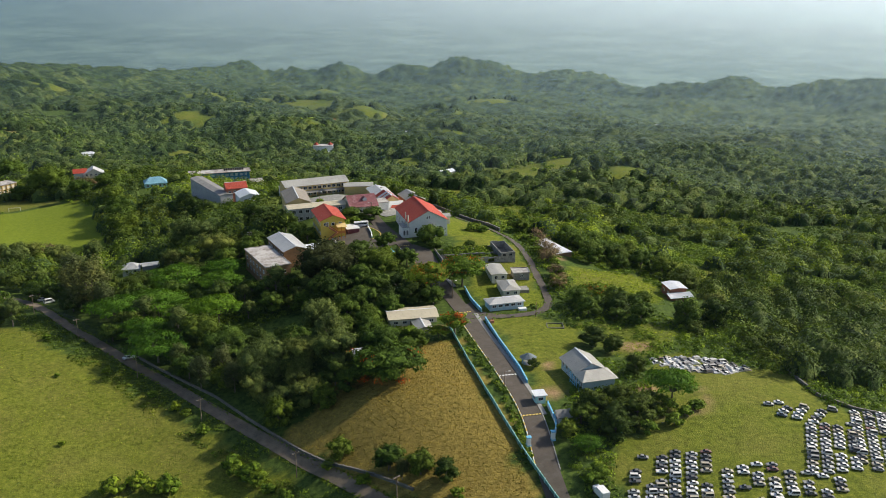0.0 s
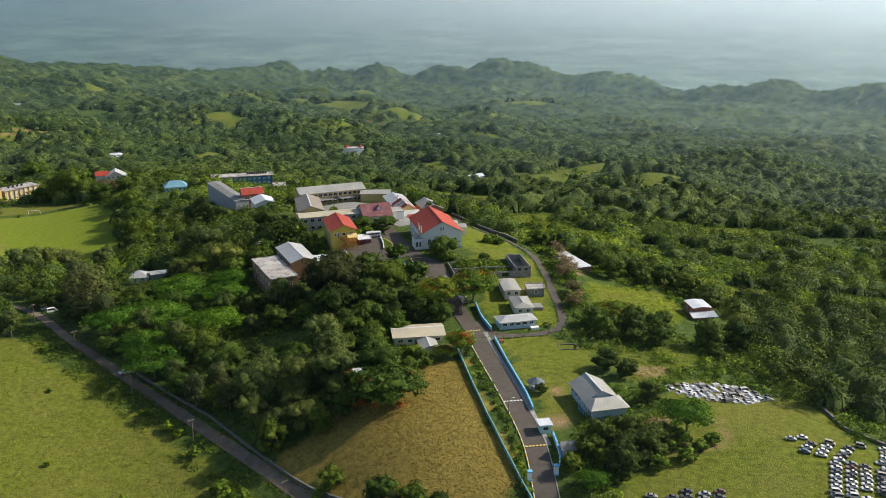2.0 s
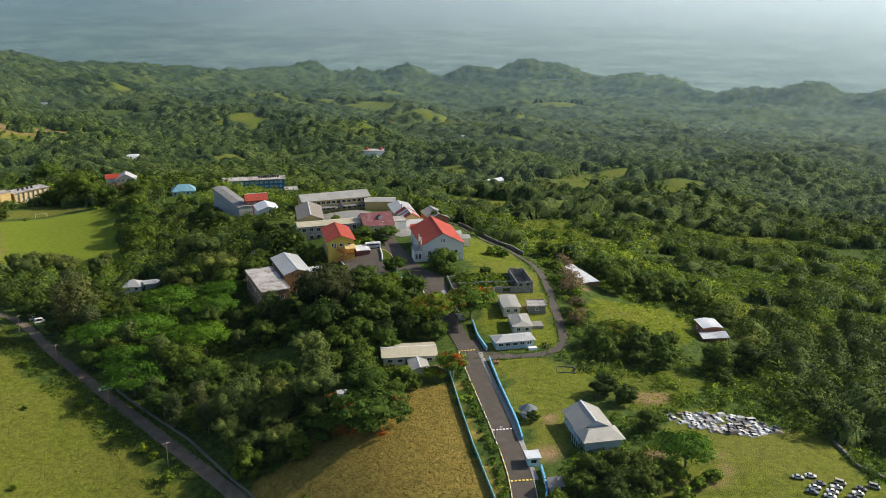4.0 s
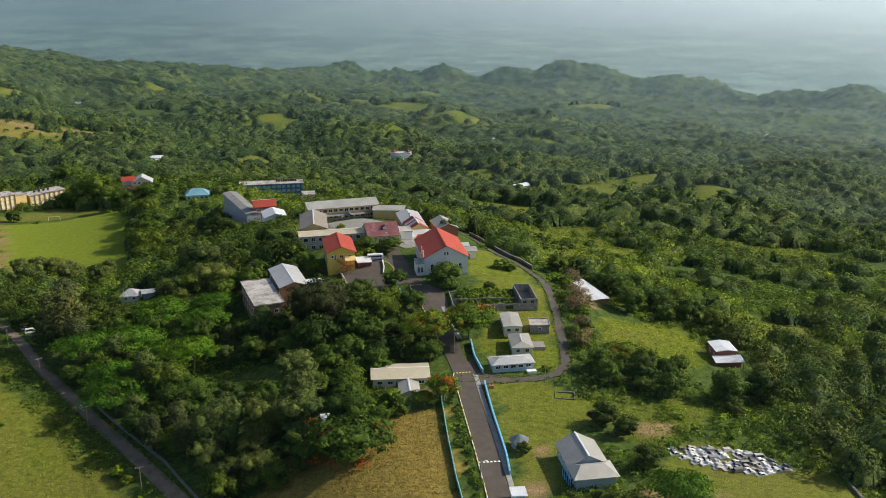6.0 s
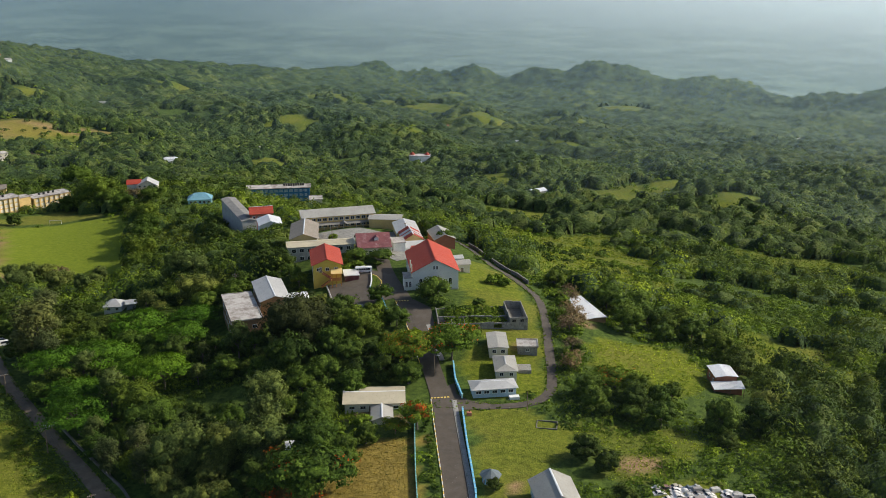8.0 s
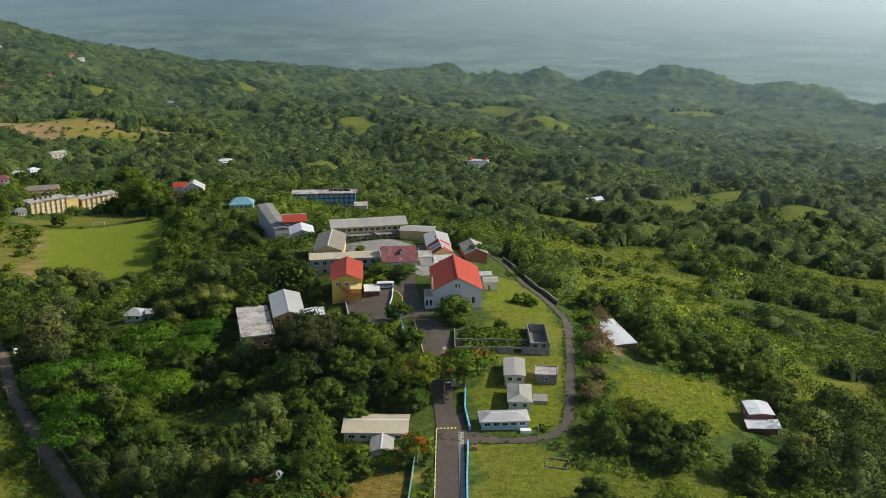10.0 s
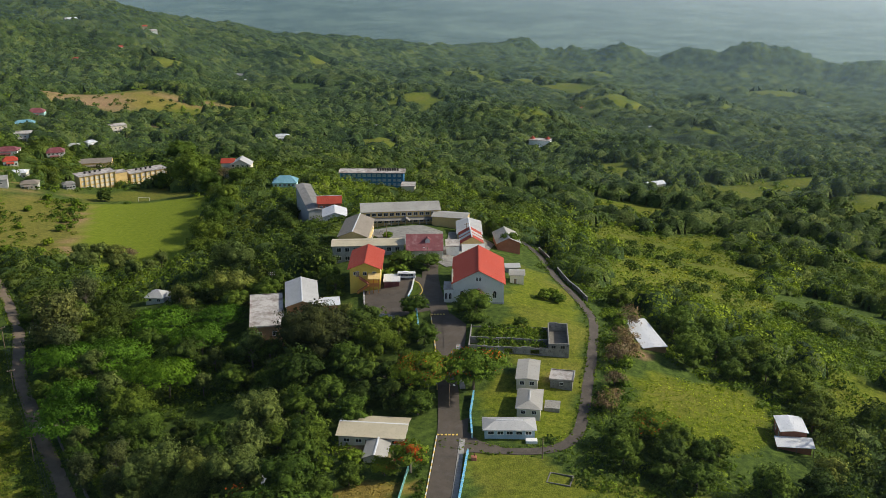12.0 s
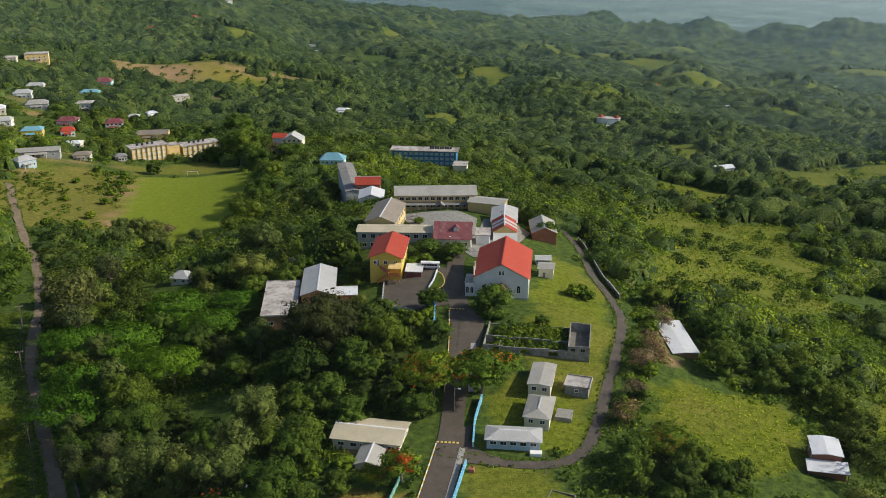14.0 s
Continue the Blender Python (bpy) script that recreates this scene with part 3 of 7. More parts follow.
slab("pavement", [(-58, 463), (-78, 488), (-56, 500), (-44, 492), (-36, 468)], M["old_concrete"], 0.25, "stained concrete school courtyard", "pavement")


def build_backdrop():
    """The plain far below the hills: glowing backdrop, haze painted into its colour."""
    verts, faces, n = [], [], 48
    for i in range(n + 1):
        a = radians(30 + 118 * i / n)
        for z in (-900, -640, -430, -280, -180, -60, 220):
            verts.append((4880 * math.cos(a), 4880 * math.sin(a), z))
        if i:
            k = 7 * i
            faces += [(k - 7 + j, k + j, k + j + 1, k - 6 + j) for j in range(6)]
    m, nt, p = nodes_of("glowing_far_plain")
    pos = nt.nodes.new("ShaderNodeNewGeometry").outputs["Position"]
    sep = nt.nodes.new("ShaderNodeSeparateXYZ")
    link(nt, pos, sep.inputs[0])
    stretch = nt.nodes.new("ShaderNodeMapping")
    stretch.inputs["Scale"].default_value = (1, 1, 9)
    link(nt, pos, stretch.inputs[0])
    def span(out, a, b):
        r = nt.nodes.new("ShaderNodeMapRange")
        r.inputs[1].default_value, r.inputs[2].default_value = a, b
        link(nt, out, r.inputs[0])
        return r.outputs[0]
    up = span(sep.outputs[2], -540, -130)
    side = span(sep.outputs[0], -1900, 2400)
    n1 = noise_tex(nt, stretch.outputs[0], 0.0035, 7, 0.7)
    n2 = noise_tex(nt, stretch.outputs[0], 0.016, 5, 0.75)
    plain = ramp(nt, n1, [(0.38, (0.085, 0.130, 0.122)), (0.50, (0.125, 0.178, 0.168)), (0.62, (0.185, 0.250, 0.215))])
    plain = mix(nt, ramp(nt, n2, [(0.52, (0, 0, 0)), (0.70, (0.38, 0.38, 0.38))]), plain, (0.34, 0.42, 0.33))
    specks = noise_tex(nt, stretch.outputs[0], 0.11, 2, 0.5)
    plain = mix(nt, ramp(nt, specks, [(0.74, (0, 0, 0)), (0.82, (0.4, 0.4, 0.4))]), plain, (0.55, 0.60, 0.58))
    # painted haze: mottled, brighter on the sunward side, thicker upward
    haze_mottle = mix(nt, noise_tex(nt, stretch.outputs[0], 0.0012, 4, 0.6), (0.93, 0.93, 0.93), (1.05, 1.05, 1.05))
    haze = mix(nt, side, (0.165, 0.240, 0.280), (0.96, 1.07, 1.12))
    haze = mix(nt, 1.0, haze, haze_mottle, "MULTIPLY")
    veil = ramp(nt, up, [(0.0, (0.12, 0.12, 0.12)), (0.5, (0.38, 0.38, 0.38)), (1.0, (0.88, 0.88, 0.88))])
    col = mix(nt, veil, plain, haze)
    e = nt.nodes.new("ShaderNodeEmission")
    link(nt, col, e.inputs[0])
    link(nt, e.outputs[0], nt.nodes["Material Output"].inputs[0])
    return tagged(mesh_object("backdrop", verts, faces, m, True), "glowing backdrop of a blue-green plain below the hills, haze painted in", "backdrop", kind="structure")


build_backdrop()

# ---- building kit ----
def part(name, bm, material, parent, label=""):
    """Links a bmesh as one mesh object under a thing or a part."""
    me = bpy.data.meshes.new(name)
    bm.to_mesh(me)
    bm.free()
    me.materials.append(material)
    ob = new(name, me)
    ob.parent = parent
    return tagged(ob, label)


def root(name, m, label, category, group="", kind=""):
    ob = new(name)
    ob.matrix_world = m
    ob.empty_display_size = 0.5
    return tagged(ob, label, category, group, kind)


def box(bm, x0, y0, z0, x1, y1, z1):
    v = [bm.verts.new(p) for p in ((x0, y0, z0), (x1, y0, z0), (x1, y1, z0), (x0, y1, z0), (x0, y0, z1), (x1, y0, z1), (x1, y1, z1), (x0, y1, z1))]
    for f in ((3, 2, 1, 0), (4, 5, 6, 7), (0, 1, 5, 4), (1, 2, 6, 5), (2, 3, 7, 6), (3, 0, 4, 7)):
        bm.faces.new([v[i] for i in f])
    return bm


def a_box(*c):
    return box(bmesh.new(), *c)


def sheet(bm, corners, thick):
    """A roof plane of some thickness from its four or three upper corners, anticlockwise from above."""
    top = [bm.verts.new(c) for c in corners]
    low = [bm.verts.new((x, y, z - thick)) for x, y, z in corners]
    bm.faces.new(top)
    bm.faces.new(low[::-1])
    n = len(top)
    for i in range(n):
        bm.faces.new((top[i], low[i], low[(i + 1) % n], top[(i + 1) % n]))
    return bm


def rod(bm, a, b, ra, rb=None, n=6):
    a, b = Vector(a), Vector(b)
    rb = ra if rb is None else rb
    q = (b - a).to_track_quat("Z", "Y")
    ring = [[bm.verts.new(c + q @ Vector((r * math.cos(2 * math.pi * i / n), r * math.sin(2 * math.pi * i / n), 0))) for i in range(n)] for c, r in ((a, ra), (b, rb))]
    for i in range(n):
        bm.faces.new((ring[0][i], ring[0][(i + 1) % n], ring[1][(i + 1) % n], ring[1][i]))
    bm.faces.new(ring[0][::-1])
    bm.faces.new(ring[1])
    return bm


SIDES = {"S": (0, -1), "N": (0, 1), "E": (1, 0), "W": (-1, 0)}


def on_wall(side, L, W, u, d=0.0):
    """A point on a wall, u metres along it from its middle, d metres out."""
    sx, sy = SIDES[side]
    return (sx * (L / 2 + d) + (u if sx == 0 else 0), sy * (W / 2 + d) + (u if sy == 0 else 0))


def window(parent, side, L, W, u, z, w, h, casing="white_paint", pane="glass", arched=False, name="window"):
    """A window set on a wall: frame, pane, glazing bar and sill."""
    sx, sy = SIDES[side]
    cx, cy = on_wall(side, L, W, u)
    at = pose(cx, cy, z, 0, 0, {"S": 0, "N": 180, "E": 90, "W": -90}[side])
    bm = bmesh.new()
    t = 0.12
    box(bm, -w / 2 - t, -0.09, -h / 2, -w / 2, 0.02, h / 2)
    box(bm, w / 2, -0.09, -h / 2, w / 2 + t, 0.02, h / 2)
    box(bm, -w / 2 - t, -0.09, -h / 2 - t, w / 2 + t, 0.02, -h / 2)
    if not arched:
        box(bm, -w / 2 - t, -0.09, h / 2, w / 2 + t, 0.02, h / 2 + t)
    else:
        for i in range(6):
            a0, a1 = math.pi * i / 6, math.pi * (i + 1) / 6
            r0, r1 = w / 2, w / 2 + t
            q = [(r * math.cos(a), h / 2 + r * math.sin(a)) for a, r in ((a0, r0), (a0, r1), (a1, r1), (a1, r0))]
            f = [bm.verts.new((x, -0.09, zz)) for x, zz in q]
            g = [bm.verts.new((x, 0.02, zz)) for x, zz in q]
            bm.faces.new(f)
            for i2 in range(4):
                bm.faces.new((f[i2], g[i2], g[(i2 + 1) % 4], f[(i2 + 1) % 4]))
    box(bm, -0.03, -0.07, -h / 2, 0.03, 0.0, h / 2)
    e = part(name, bm, M[casing], parent)
    e.matrix_local = at
    bm = a_box(-w / 2, -0.035, -h / 2, w / 2, 0.0, h / 2)
    if arched:
        arc = [bm.verts.new((w / 2 * math.cos(math.pi * i / 8), -0.035, h / 2 + w / 2 * math.sin(math.pi * i / 8))) for i in range(9)]
        bm.faces.new(arc[::-1])
    part("pane", bm, M[pane], e)
    return e


def door(parent, side, L, W, u, z0, w=1.0, h=2.05, leaf="timber"):
    cx, cy = on_wall(side, L, W, u)
    e = part("door", a_box(-w / 2, -0.04, 0.02, w / 2, 0.0, h), M[leaf], parent)
    e.matrix_local = pose(cx, cy, z0, 0, 0, {"S": 0, "N": 180, "E": 90, "W": -90}[side])
    bm = a_box(-w / 2 - 0.1, -0.08, 0, -w / 2, 0.02, h + 0.1)
    box(bm, w / 2, -0.08, 0, w / 2 + 0.1, 0.02, h + 0.1)
    box(bm, -w / 2, -0.08, h, w / 2, 0.02, h + 0.1)
    part("door_frame", bm, M["white_paint"], e)
    return e


def walls(L, W, h, t=0.25, gable=0.0, axis="x", low=-2.5):
    """Four walls with thickness that go down into the ground; gables up to the ridge."""
    bm = bmesh.new()
    x, y = L / 2, W / 2
    box(bm, -x, -y, low, x, -y + t, h)
    box(bm, -x, y - t, low, x, y, h)
    box(bm, -x, -y + t, low, -x + t, y - t, h)
    box(bm, x - t, -y + t, low, x, y - t, h)
    if gable:
        for s in (-1, 1):
            tri = [(-y, h), (y, h), (0, h + gable)] if axis == "x" else [(-x, h), (x, h), (0, h + gable)]
            d0, d1 = ((s * x, s * (x - t)) if axis == "x" else (s * y, s * (y - t)))
            pt = (lambda a, z, d: (d, a, z)) if axis == "x" else (lambda a, z, d: (a, d, z))
            f = [bm.verts.new(pt(a, z, d0)) for a, z in tri]
            g = [bm.verts.new(pt(a, z, d1)) for a, z in tri]
            bm.faces.new(f)
            bm.faces.new(g[::-1])
            for i in range(3):
                bm.faces.new((f[i], g[i], g[(i + 1) % 3], f[(i + 1) % 3]))
    bmesh.ops.recalc_face_normals(bm, faces=bm.faces[:])
    return bm


def gable_roof(L, W, h, rise, over=0.5, axis="x", thick=0.12, hip=0.0):
    """Two slopes with eaves; hip: how far the ridge stops short of each end."""
    bm = bmesh.new()
    a, b = (L / 2 + over, W / 2 + over) if axis == "x" else (W / 2 + over, L / 2 + over)
    half = W / 2 if axis == "x" else L / 2
    z0 = h - rise * over / half + 0.06
    z1 = h + rise + 0.06
    P = (lambda u, v, z: (u, v, z)) if axis == "x" else (lambda u, v, z: (-v, u, z))
    r = a - hip - (over if hip else 0)
    sheet(bm, [P(-a, -b, z0), P(a, -b, z0), P(r, 0, z1), P(-r, 0, z1)], thick)
    sheet(bm, [P(a, b, z0), P(-a, b, z0), P(-r, 0, z1), P(r, 0, z1)], thick)
    if hip:
        sheet(bm, [P(a, -b, z0), P(a, b, z0), P(r, 0, z1)], thick)
        sheet(bm, [P(-a, b, z0), P(-a, -b, z0), P(-r, 0, z1)], thick)
    return bm


def ridge_cap(L, W, h, rise, over=0.5, axis="x", hip=0.0):
    a = (L if axis == "x" else W) / 2 + over - hip - (over if hip else 0)
    P = (lambda u, v, z: (u, v, z)) if axis == "x" else (lambda u, v, z: (-v, u, z))
    bm = bmesh.new()
    z = h + rise + 0.10
    sheet(bm, [P(-a, -0.28, z - 0.05), P(a, -0.28, z - 0.05), P(a, 0, z + 0.03), P(-a, 0, z + 0.03)], 0.03)
    sheet(bm, [P(a, 0.28, z - 0.05), P(-a, 0.28, z - 0.05), P(-a, 0, z + 0.03), P(a, 0, z + 0.03)], 0.03)
    return bm


FOOT = []           # footprints that the woods keep clear of: x, y, radius


def house(name, label, x, y, turn, L, W, h, rise, wall_mat, roof_mat, base=None, axis="x", hip=0.0, over=0.5, wins=(), doors=(), cap=None, category="building", group="", low=-2.5,
          casing="white_paint", gable_mat=None):
    """A house on its footprint: walls, roof, ridge cap, windows and doors. x runs along L, turned from east."""
    base = gz(x, y) if base is None else base
    e = root(name, pose(x, y, base, 0, 0, turn), label, category, group)
    part("wall", walls(L, W, h, gable=0 if hip else rise, axis=axis, low=low), M[wall_mat], e)
    part("roof", gable_roof(L, W, h, rise, over, axis, hip=hip), M[roof_mat], e)
    if cap:
        part("ridge_cap", ridge_cap(L, W, h, rise, over, axis, hip), M[cap], e)
    for side, count, z, w, hh, *rest in wins:
        run = (L if side in "SN" else W)
        for i in range(count):
            u = (i + 0.5) / count * run * 0.94 - run * 0.47
            window(e, side, L, W, u, z, w, hh, casing, *rest)
    for side, u in doors:
        door(e, side, L, W, u, 0.05)
    FOOT.append((x, y, 0.5 * math.hypot(L, W) + 1.0))
    return e

# ---- buildings of the school ----
church = house("church", "grey-white church with red metal gable roof beside the yard", -10.1, 427.3, 106, 26, 17.4, 7.7, 4.6, "wall_church", "roof_red", base=-26.3, cap="roof_red", category="church",
               wins=[("N", 5, 3.4, 1.1, 2.2, "glass", True), ("S", 5, 3.4, 1.1, 2.2, "glass", True)], over=0.6)
for u in (-5.6, 0.0, 5.6):
    if u:
        window(church, "W", 26, 17.4, u, 3.3, 1.1, 2.0, arched=True)
for u in (-0.55, 0.55):
    window(church, "W", 26, 17.4, u, 8.9, 0.6, 1.1, arched=True)
part("plinth", a_box(-13.08, -8.78, -2.0, 13.08, 8.78, 0.7), M["wall_grey"], church, "dark grey plinth")
part("porch_roof", gable_roof(3.2, 3.6, 4.1, 1.3, 0.3, "x"), M["roof_maroon"], church, "dark red porch roof").matrix_local = pose(-14.3, 0, 0.4)
part("porch", walls(2.8, 3.2, 4.1, gable=1.2, axis="x"), M["wall_church"], church).matrix_local = pose(-14.2, 0, 0)
part("side_annex", walls(7, 3.2, 5.2), M["wall_church"], church).matrix_local = pose(-9.4, 10.2, 0)
part("annex_roof", a_box(-3.7, -1.8, 5.2, 3.7, 1.8, 5.4), M["concrete"], church).matrix_local = pose(-9.4, 10.2, 0)
for u, z in ((9.6, 2.6), (11.0, 2.6)):
    window(church, "W", 25.9, 17.4, u, z, 0.8, 1.8, arched=True)
for x in (-12.0, -7.4):
    part("pinnacle", rod(bmesh.new(), (x, 9.0, 5.2), (x, 9.0, 10.6), 0.34, 0.26, 8), M["wall_cream"], church, "slender cream pinnacle")

yellow = house("yellow_building", "two-storey yellow building with red metal roof and orange staircase", -52.2, 426.4, 108, 19.6, 10.8, 8.6, 2.2, "wall_yellow", "roof_red", base=-27.4, cap="roof_red",
               wins=[("W", 3, 6.6, 1.2, 1.1), ("N", 6, 6.4, 1.2, 1.2), ("N", 6, 2.2, 1.2, 1.2), ("S", 6, 6.4, 1.2, 1.2)], over=0.8)
def flight(x, y0, z0, y1, z1, n=11):
    """A straight run of steps with a raking side."""
    bm = bmesh.new()
    for i in range(n):
        a, b = y0 + (y1 - y0) * i / n, y0 + (y1 - y0) * (i + 1) / n
        z = z0 + (z1 - z0) * (i + 1) / n
        box(bm, x, min(a, b), z - 0.35, x + 1.3, max(a, b), z)
    return bm


part("stair", flight(-12.6, 2.6, 0.0, -1.6, 2.9), M["wall_orange"], yellow, "orange lower flight of the staircase")
part("stair", flight(-11.2, -1.4, 2.9, 2.0, 5.3), M["wall_brick"], yellow, "dark red upper flight of the staircase")
part("landing", a_box(-12.6, -5.0, 2.65, -9.85, -1.5, 2.9), M["wall_orange"], yellow)
part("parapet", a_box(-12.7, -5.1, 2.9, -12.5, -1.5, 3.9), M["wall_orange"], yellow)
part("handrail", sheet(bmesh.new(), [(-12.7, -1.5, 3.9), (-12.7, 2.7, 1.0), (-12.6, 2.7, 1.0), (-12.6, -1.5, 3.9)], 0.35), M["wall_brick"], yellow, "dark red raking handrail")
part("handrail", sheet(bmesh.new(), [(-11.35, 2.0, 6.4), (-11.35, -1.4, 3.9), (-11.25, -1.4, 3.9), (-11.25, 2.0, 6.4)], 0.35), M["wall_brick"], yellow, "dark red raking handrail")
for u in (-5.0, -3.2, -1.6):
    part("post", a_box(-12.65, u - 0.12, -2, -12.41, u + 0.12, 5.9), M["wall_orange"], yellow)
part("porch_roof", sheet(bmesh.new(), [(-13.1, -1.2, 5.7), (-13.1, -5.6, 5.7), (-9.7, -5.6, 6.7), (-9.7, -1.2, 6.7)], 0.12), M["wall_gold"], yellow, "ochre lean-to canopy")
door(yellow, "W", 19.6, 10.8, 2.6, 5.35)


def flat_building(name, label, x, y, turn, L, W, h, wall_mat, roof_mat, base=None, wins=(), low=-3.0, over=0.35, parapet=0.25, doors=(), category="building", casing="white_paint"):
    base = gz(x, y) if base is None else base
    e = root(name, pose(x, y, base, 0, 0, turn), label, category)
    part("wall", walls(L, W, h, low=low), M[wall_mat], e)
    a, b = L / 2 + over, W / 2 + over
    bm = a_box(-a, -b, h, a, b, h + 0.22)
    for q in ((-a, -b, a, -b + 0.2), (-a, b - 0.2, a, b), (-a, -b + 0.2, -a + 0.2, b - 0.2), (a - 0.2, -b + 0.2, a, b - 0.2)):
        box(bm, q[0], q[1], h + 0.224, q[2], q[3], h + 0.22 + parapet)
    part("roof", bm, M[roof_mat], e)
    for side, count, z, w, hh, *rest in wins:
        run = (L if side in "SN" else W)
        for i in range(count):
            window(e, side, L, W, (i + 0.5) / count * run * 0.94 - run * 0.47, z, w, hh, casing, *rest)
    for side, u in doors:
        door(e, side, L, W, u, 0.05)
    FOOT.append((x, y, 0.5 * math.hypot(L, W) + 1.0))
    return e


flat = flat_building("flat_roofed_block", "ochre block with stained flat concrete roof among dark trees", -74.1, 389.5, 118, 28, 10.6, 8.2, "wall_ochre", "roof_slab", base=-35.4,
                     wins=[("W", 2, 5.6, 1.4, 1.2), ("N", 6, 5.6, 1.5, 1.2), ("N", 6, 2.2, 1.5, 1.2)])
house("silver_roofed_hall", "long hall with silver metal gable roof behind trees", -67.6, 403.5, 116.6, 23, 10.6, 6.4, 1.7, "wall_ochre", "roof_silver", base=-31.8, cap="roof_white", wins=[("N", 6, 3.8, 1.4, 1.4)])
wing = house("side_wing", "low wing with pale metal roof beside the silver hall", -58.0, 402.5, 26.6, 9, 7, 4.6, 0.7, "wall_brick", "roof_white", base=-31.5, over=0.4)
house("classroom_block", "classroom block with taupe metal gable roof", -72.9, 466.4, 105, 24, 11.4, 7.6, 2.2, "wall_gold", "roof_taupe", base=-28.5, cap="roof_white", wins=[("S", 6, 5.6, 1.8, 1.4), ("S", 6, 2.2, 1.8, 1.4)])
house("front_block", "two-storey grey block with long beige metal roof", -61.2, 450.2, 21, 27.5, 8.2, 7.6, 0.8, "wall_grey", "roof_beige", base=-28.4, cap="roof_beige", wins=[("S", 8, 5.9, 1.6, 1.5), ("S", 8, 2.5, 1.6, 1.5)])
longb = house("long_classroom_block", "long two-storey school block with pale grey metal roof", -69.6, 508.5, 24.4, 33.6, 13, 6.8, 1.8, "wall_gold", "roof_grey", base=-30.2, over=1.0, wins=[("S", 12, 5.0, 1.7, 1.3), ("S", 12, 1.9, 1.7, 1.3)])
part("verandah_roof", sheet(bmesh.new(), [(-14.0, -9.2, 2.9), (17.5, -9.2, 2.9), (17.5, -6.0, 3.6), (-14.0, -6.0, 3.6)], 0.12), M["roof_dark"], longb, "dark grey verandah roof")
for i in range(11):
    part("verandah_post", a_box(-13.8 + 3.1 * i, -9.0, -0.6, -13.6 + 3.1 * i, -8.8, 2.9), M["white_paint"], longb)
part("entrance_gable", gable_roof(3.0, 3.6, 3.2, 1.2, 0.3, "y"), M["roof_dark"], longb).matrix_local = pose(2, -9.6, 0)
maroon = house("maroon_roofed_house", "house with faded maroon metal roof and small dormer", -40.2, 456.6, 19, 13.4, 15.5, 6.6, 3.9, "wall_cream", "roof_maroon", base=-27.9, wins=[("S", 4, 4.4, 1.3, 1.3), ("S", 4, 1.8, 1.3, 1.3)])
part("dormer", walls(1.8, 2.0, 1.0, gable=0.8, axis="y", low=-0.6), M["wall_white"], maroon).matrix_local = pose(1.2, -3.4, 8.5)
part("dormer_roof", gable_roof(1.8, 2.0, 1.0, 0.8, 0.25, "y"), M["roof_maroon"], maroon).matrix_local = pose(1.2, -3.4, 8.52)
part("drain_pipe", rod(bmesh.new(), (7.0, -7.6, -1), (7.0, -7.6, 6.4), 0.12), M["white_paint"], maroon)
garage = flat_building("car_port", "maroon-fronted garage with white sheet roof", -41.6, 424.2, 19, 5.4, 7.2, 2.9, "roof_maroon", "roof_white", base=-27.2, parapet=0.05, low=-1.5)
flat_building("store_room", "small white store room with pale flat roof", -30.2, 461.5, 19, 5.0, 8.0, 4.2, "wall_white", "roof_slab", parapet=0.1)
house("linking_block", "school block with bent grey metal roof", -45.5, 508.5, 5, 15, 8.5, 5.4, 0.8, "wall_gold", "roof_grey", base=-30.5)
house("end_block", "school block with pale grey metal roof", -33.0, 494.0, 108, 18, 10, 5.6, 1.5, "wall_gold", "roof_silver", base=-31.0, cap="roof_white")
red1 = house("red_roofed_block", "narrow block with striped red and grey metal roof", -28.0, 479.5, 110, 13, 8.6, 5.6, 2.5, "wall_gold", "roof_red", base=-30.4, cap="roof_white", wins=[("S", 4, 3.6, 1.2, 1.2)])
for k in (-2.2, 1.6):
    part("roof_stripe", gable_roof(1.3, 8.7, 5.63, 2.52, 0.55, "x"), M["roof_silver"], red1, "pale grey roof sheet").matrix_local = pose(k, 0, 0.05)
front = house("arched_house", "cream house with grey gable roof and arched windows", -24.5, 470.6, 20, 8.2, 6.4, 3.8, 2.0, "wall_gold", "roof_silver", base=-30.2, wins=[("S", 3, 2.0, 1.1, 1.3, "glass", True)])
part("front_canopy", sheet(bmesh.new(), [(-3.4, -4.6, 3.3), (3.4, -4.6, 3.3), (2.2, -3.2, 4.6), (-2.2, -3.2, 4.6)], 0.1), M["roof_red"], front)
house("brick_house", "brick-walled house with pale grey hipped roof", -16.5, 493.5, 112, 15, 9.4, 4.6, 2.2, "wall_brick", "roof_grey", base=-32.6, cap="roof_silver", low=-4)
house("small_shed", "low shed with curved rusty pale roof", -4.2, 453.5, 20, 5.0, 4.2, 2.8, 0.7, "wall_grey", "roof_silver")
house("small_shed", "weathered grey hut with sheet metal roof on the green", 0.2, 443.0, 14, 5.0, 5.6, 3.6, 0.6, "wall_cream", "roof_grey", doors=[("S", -0.6)])

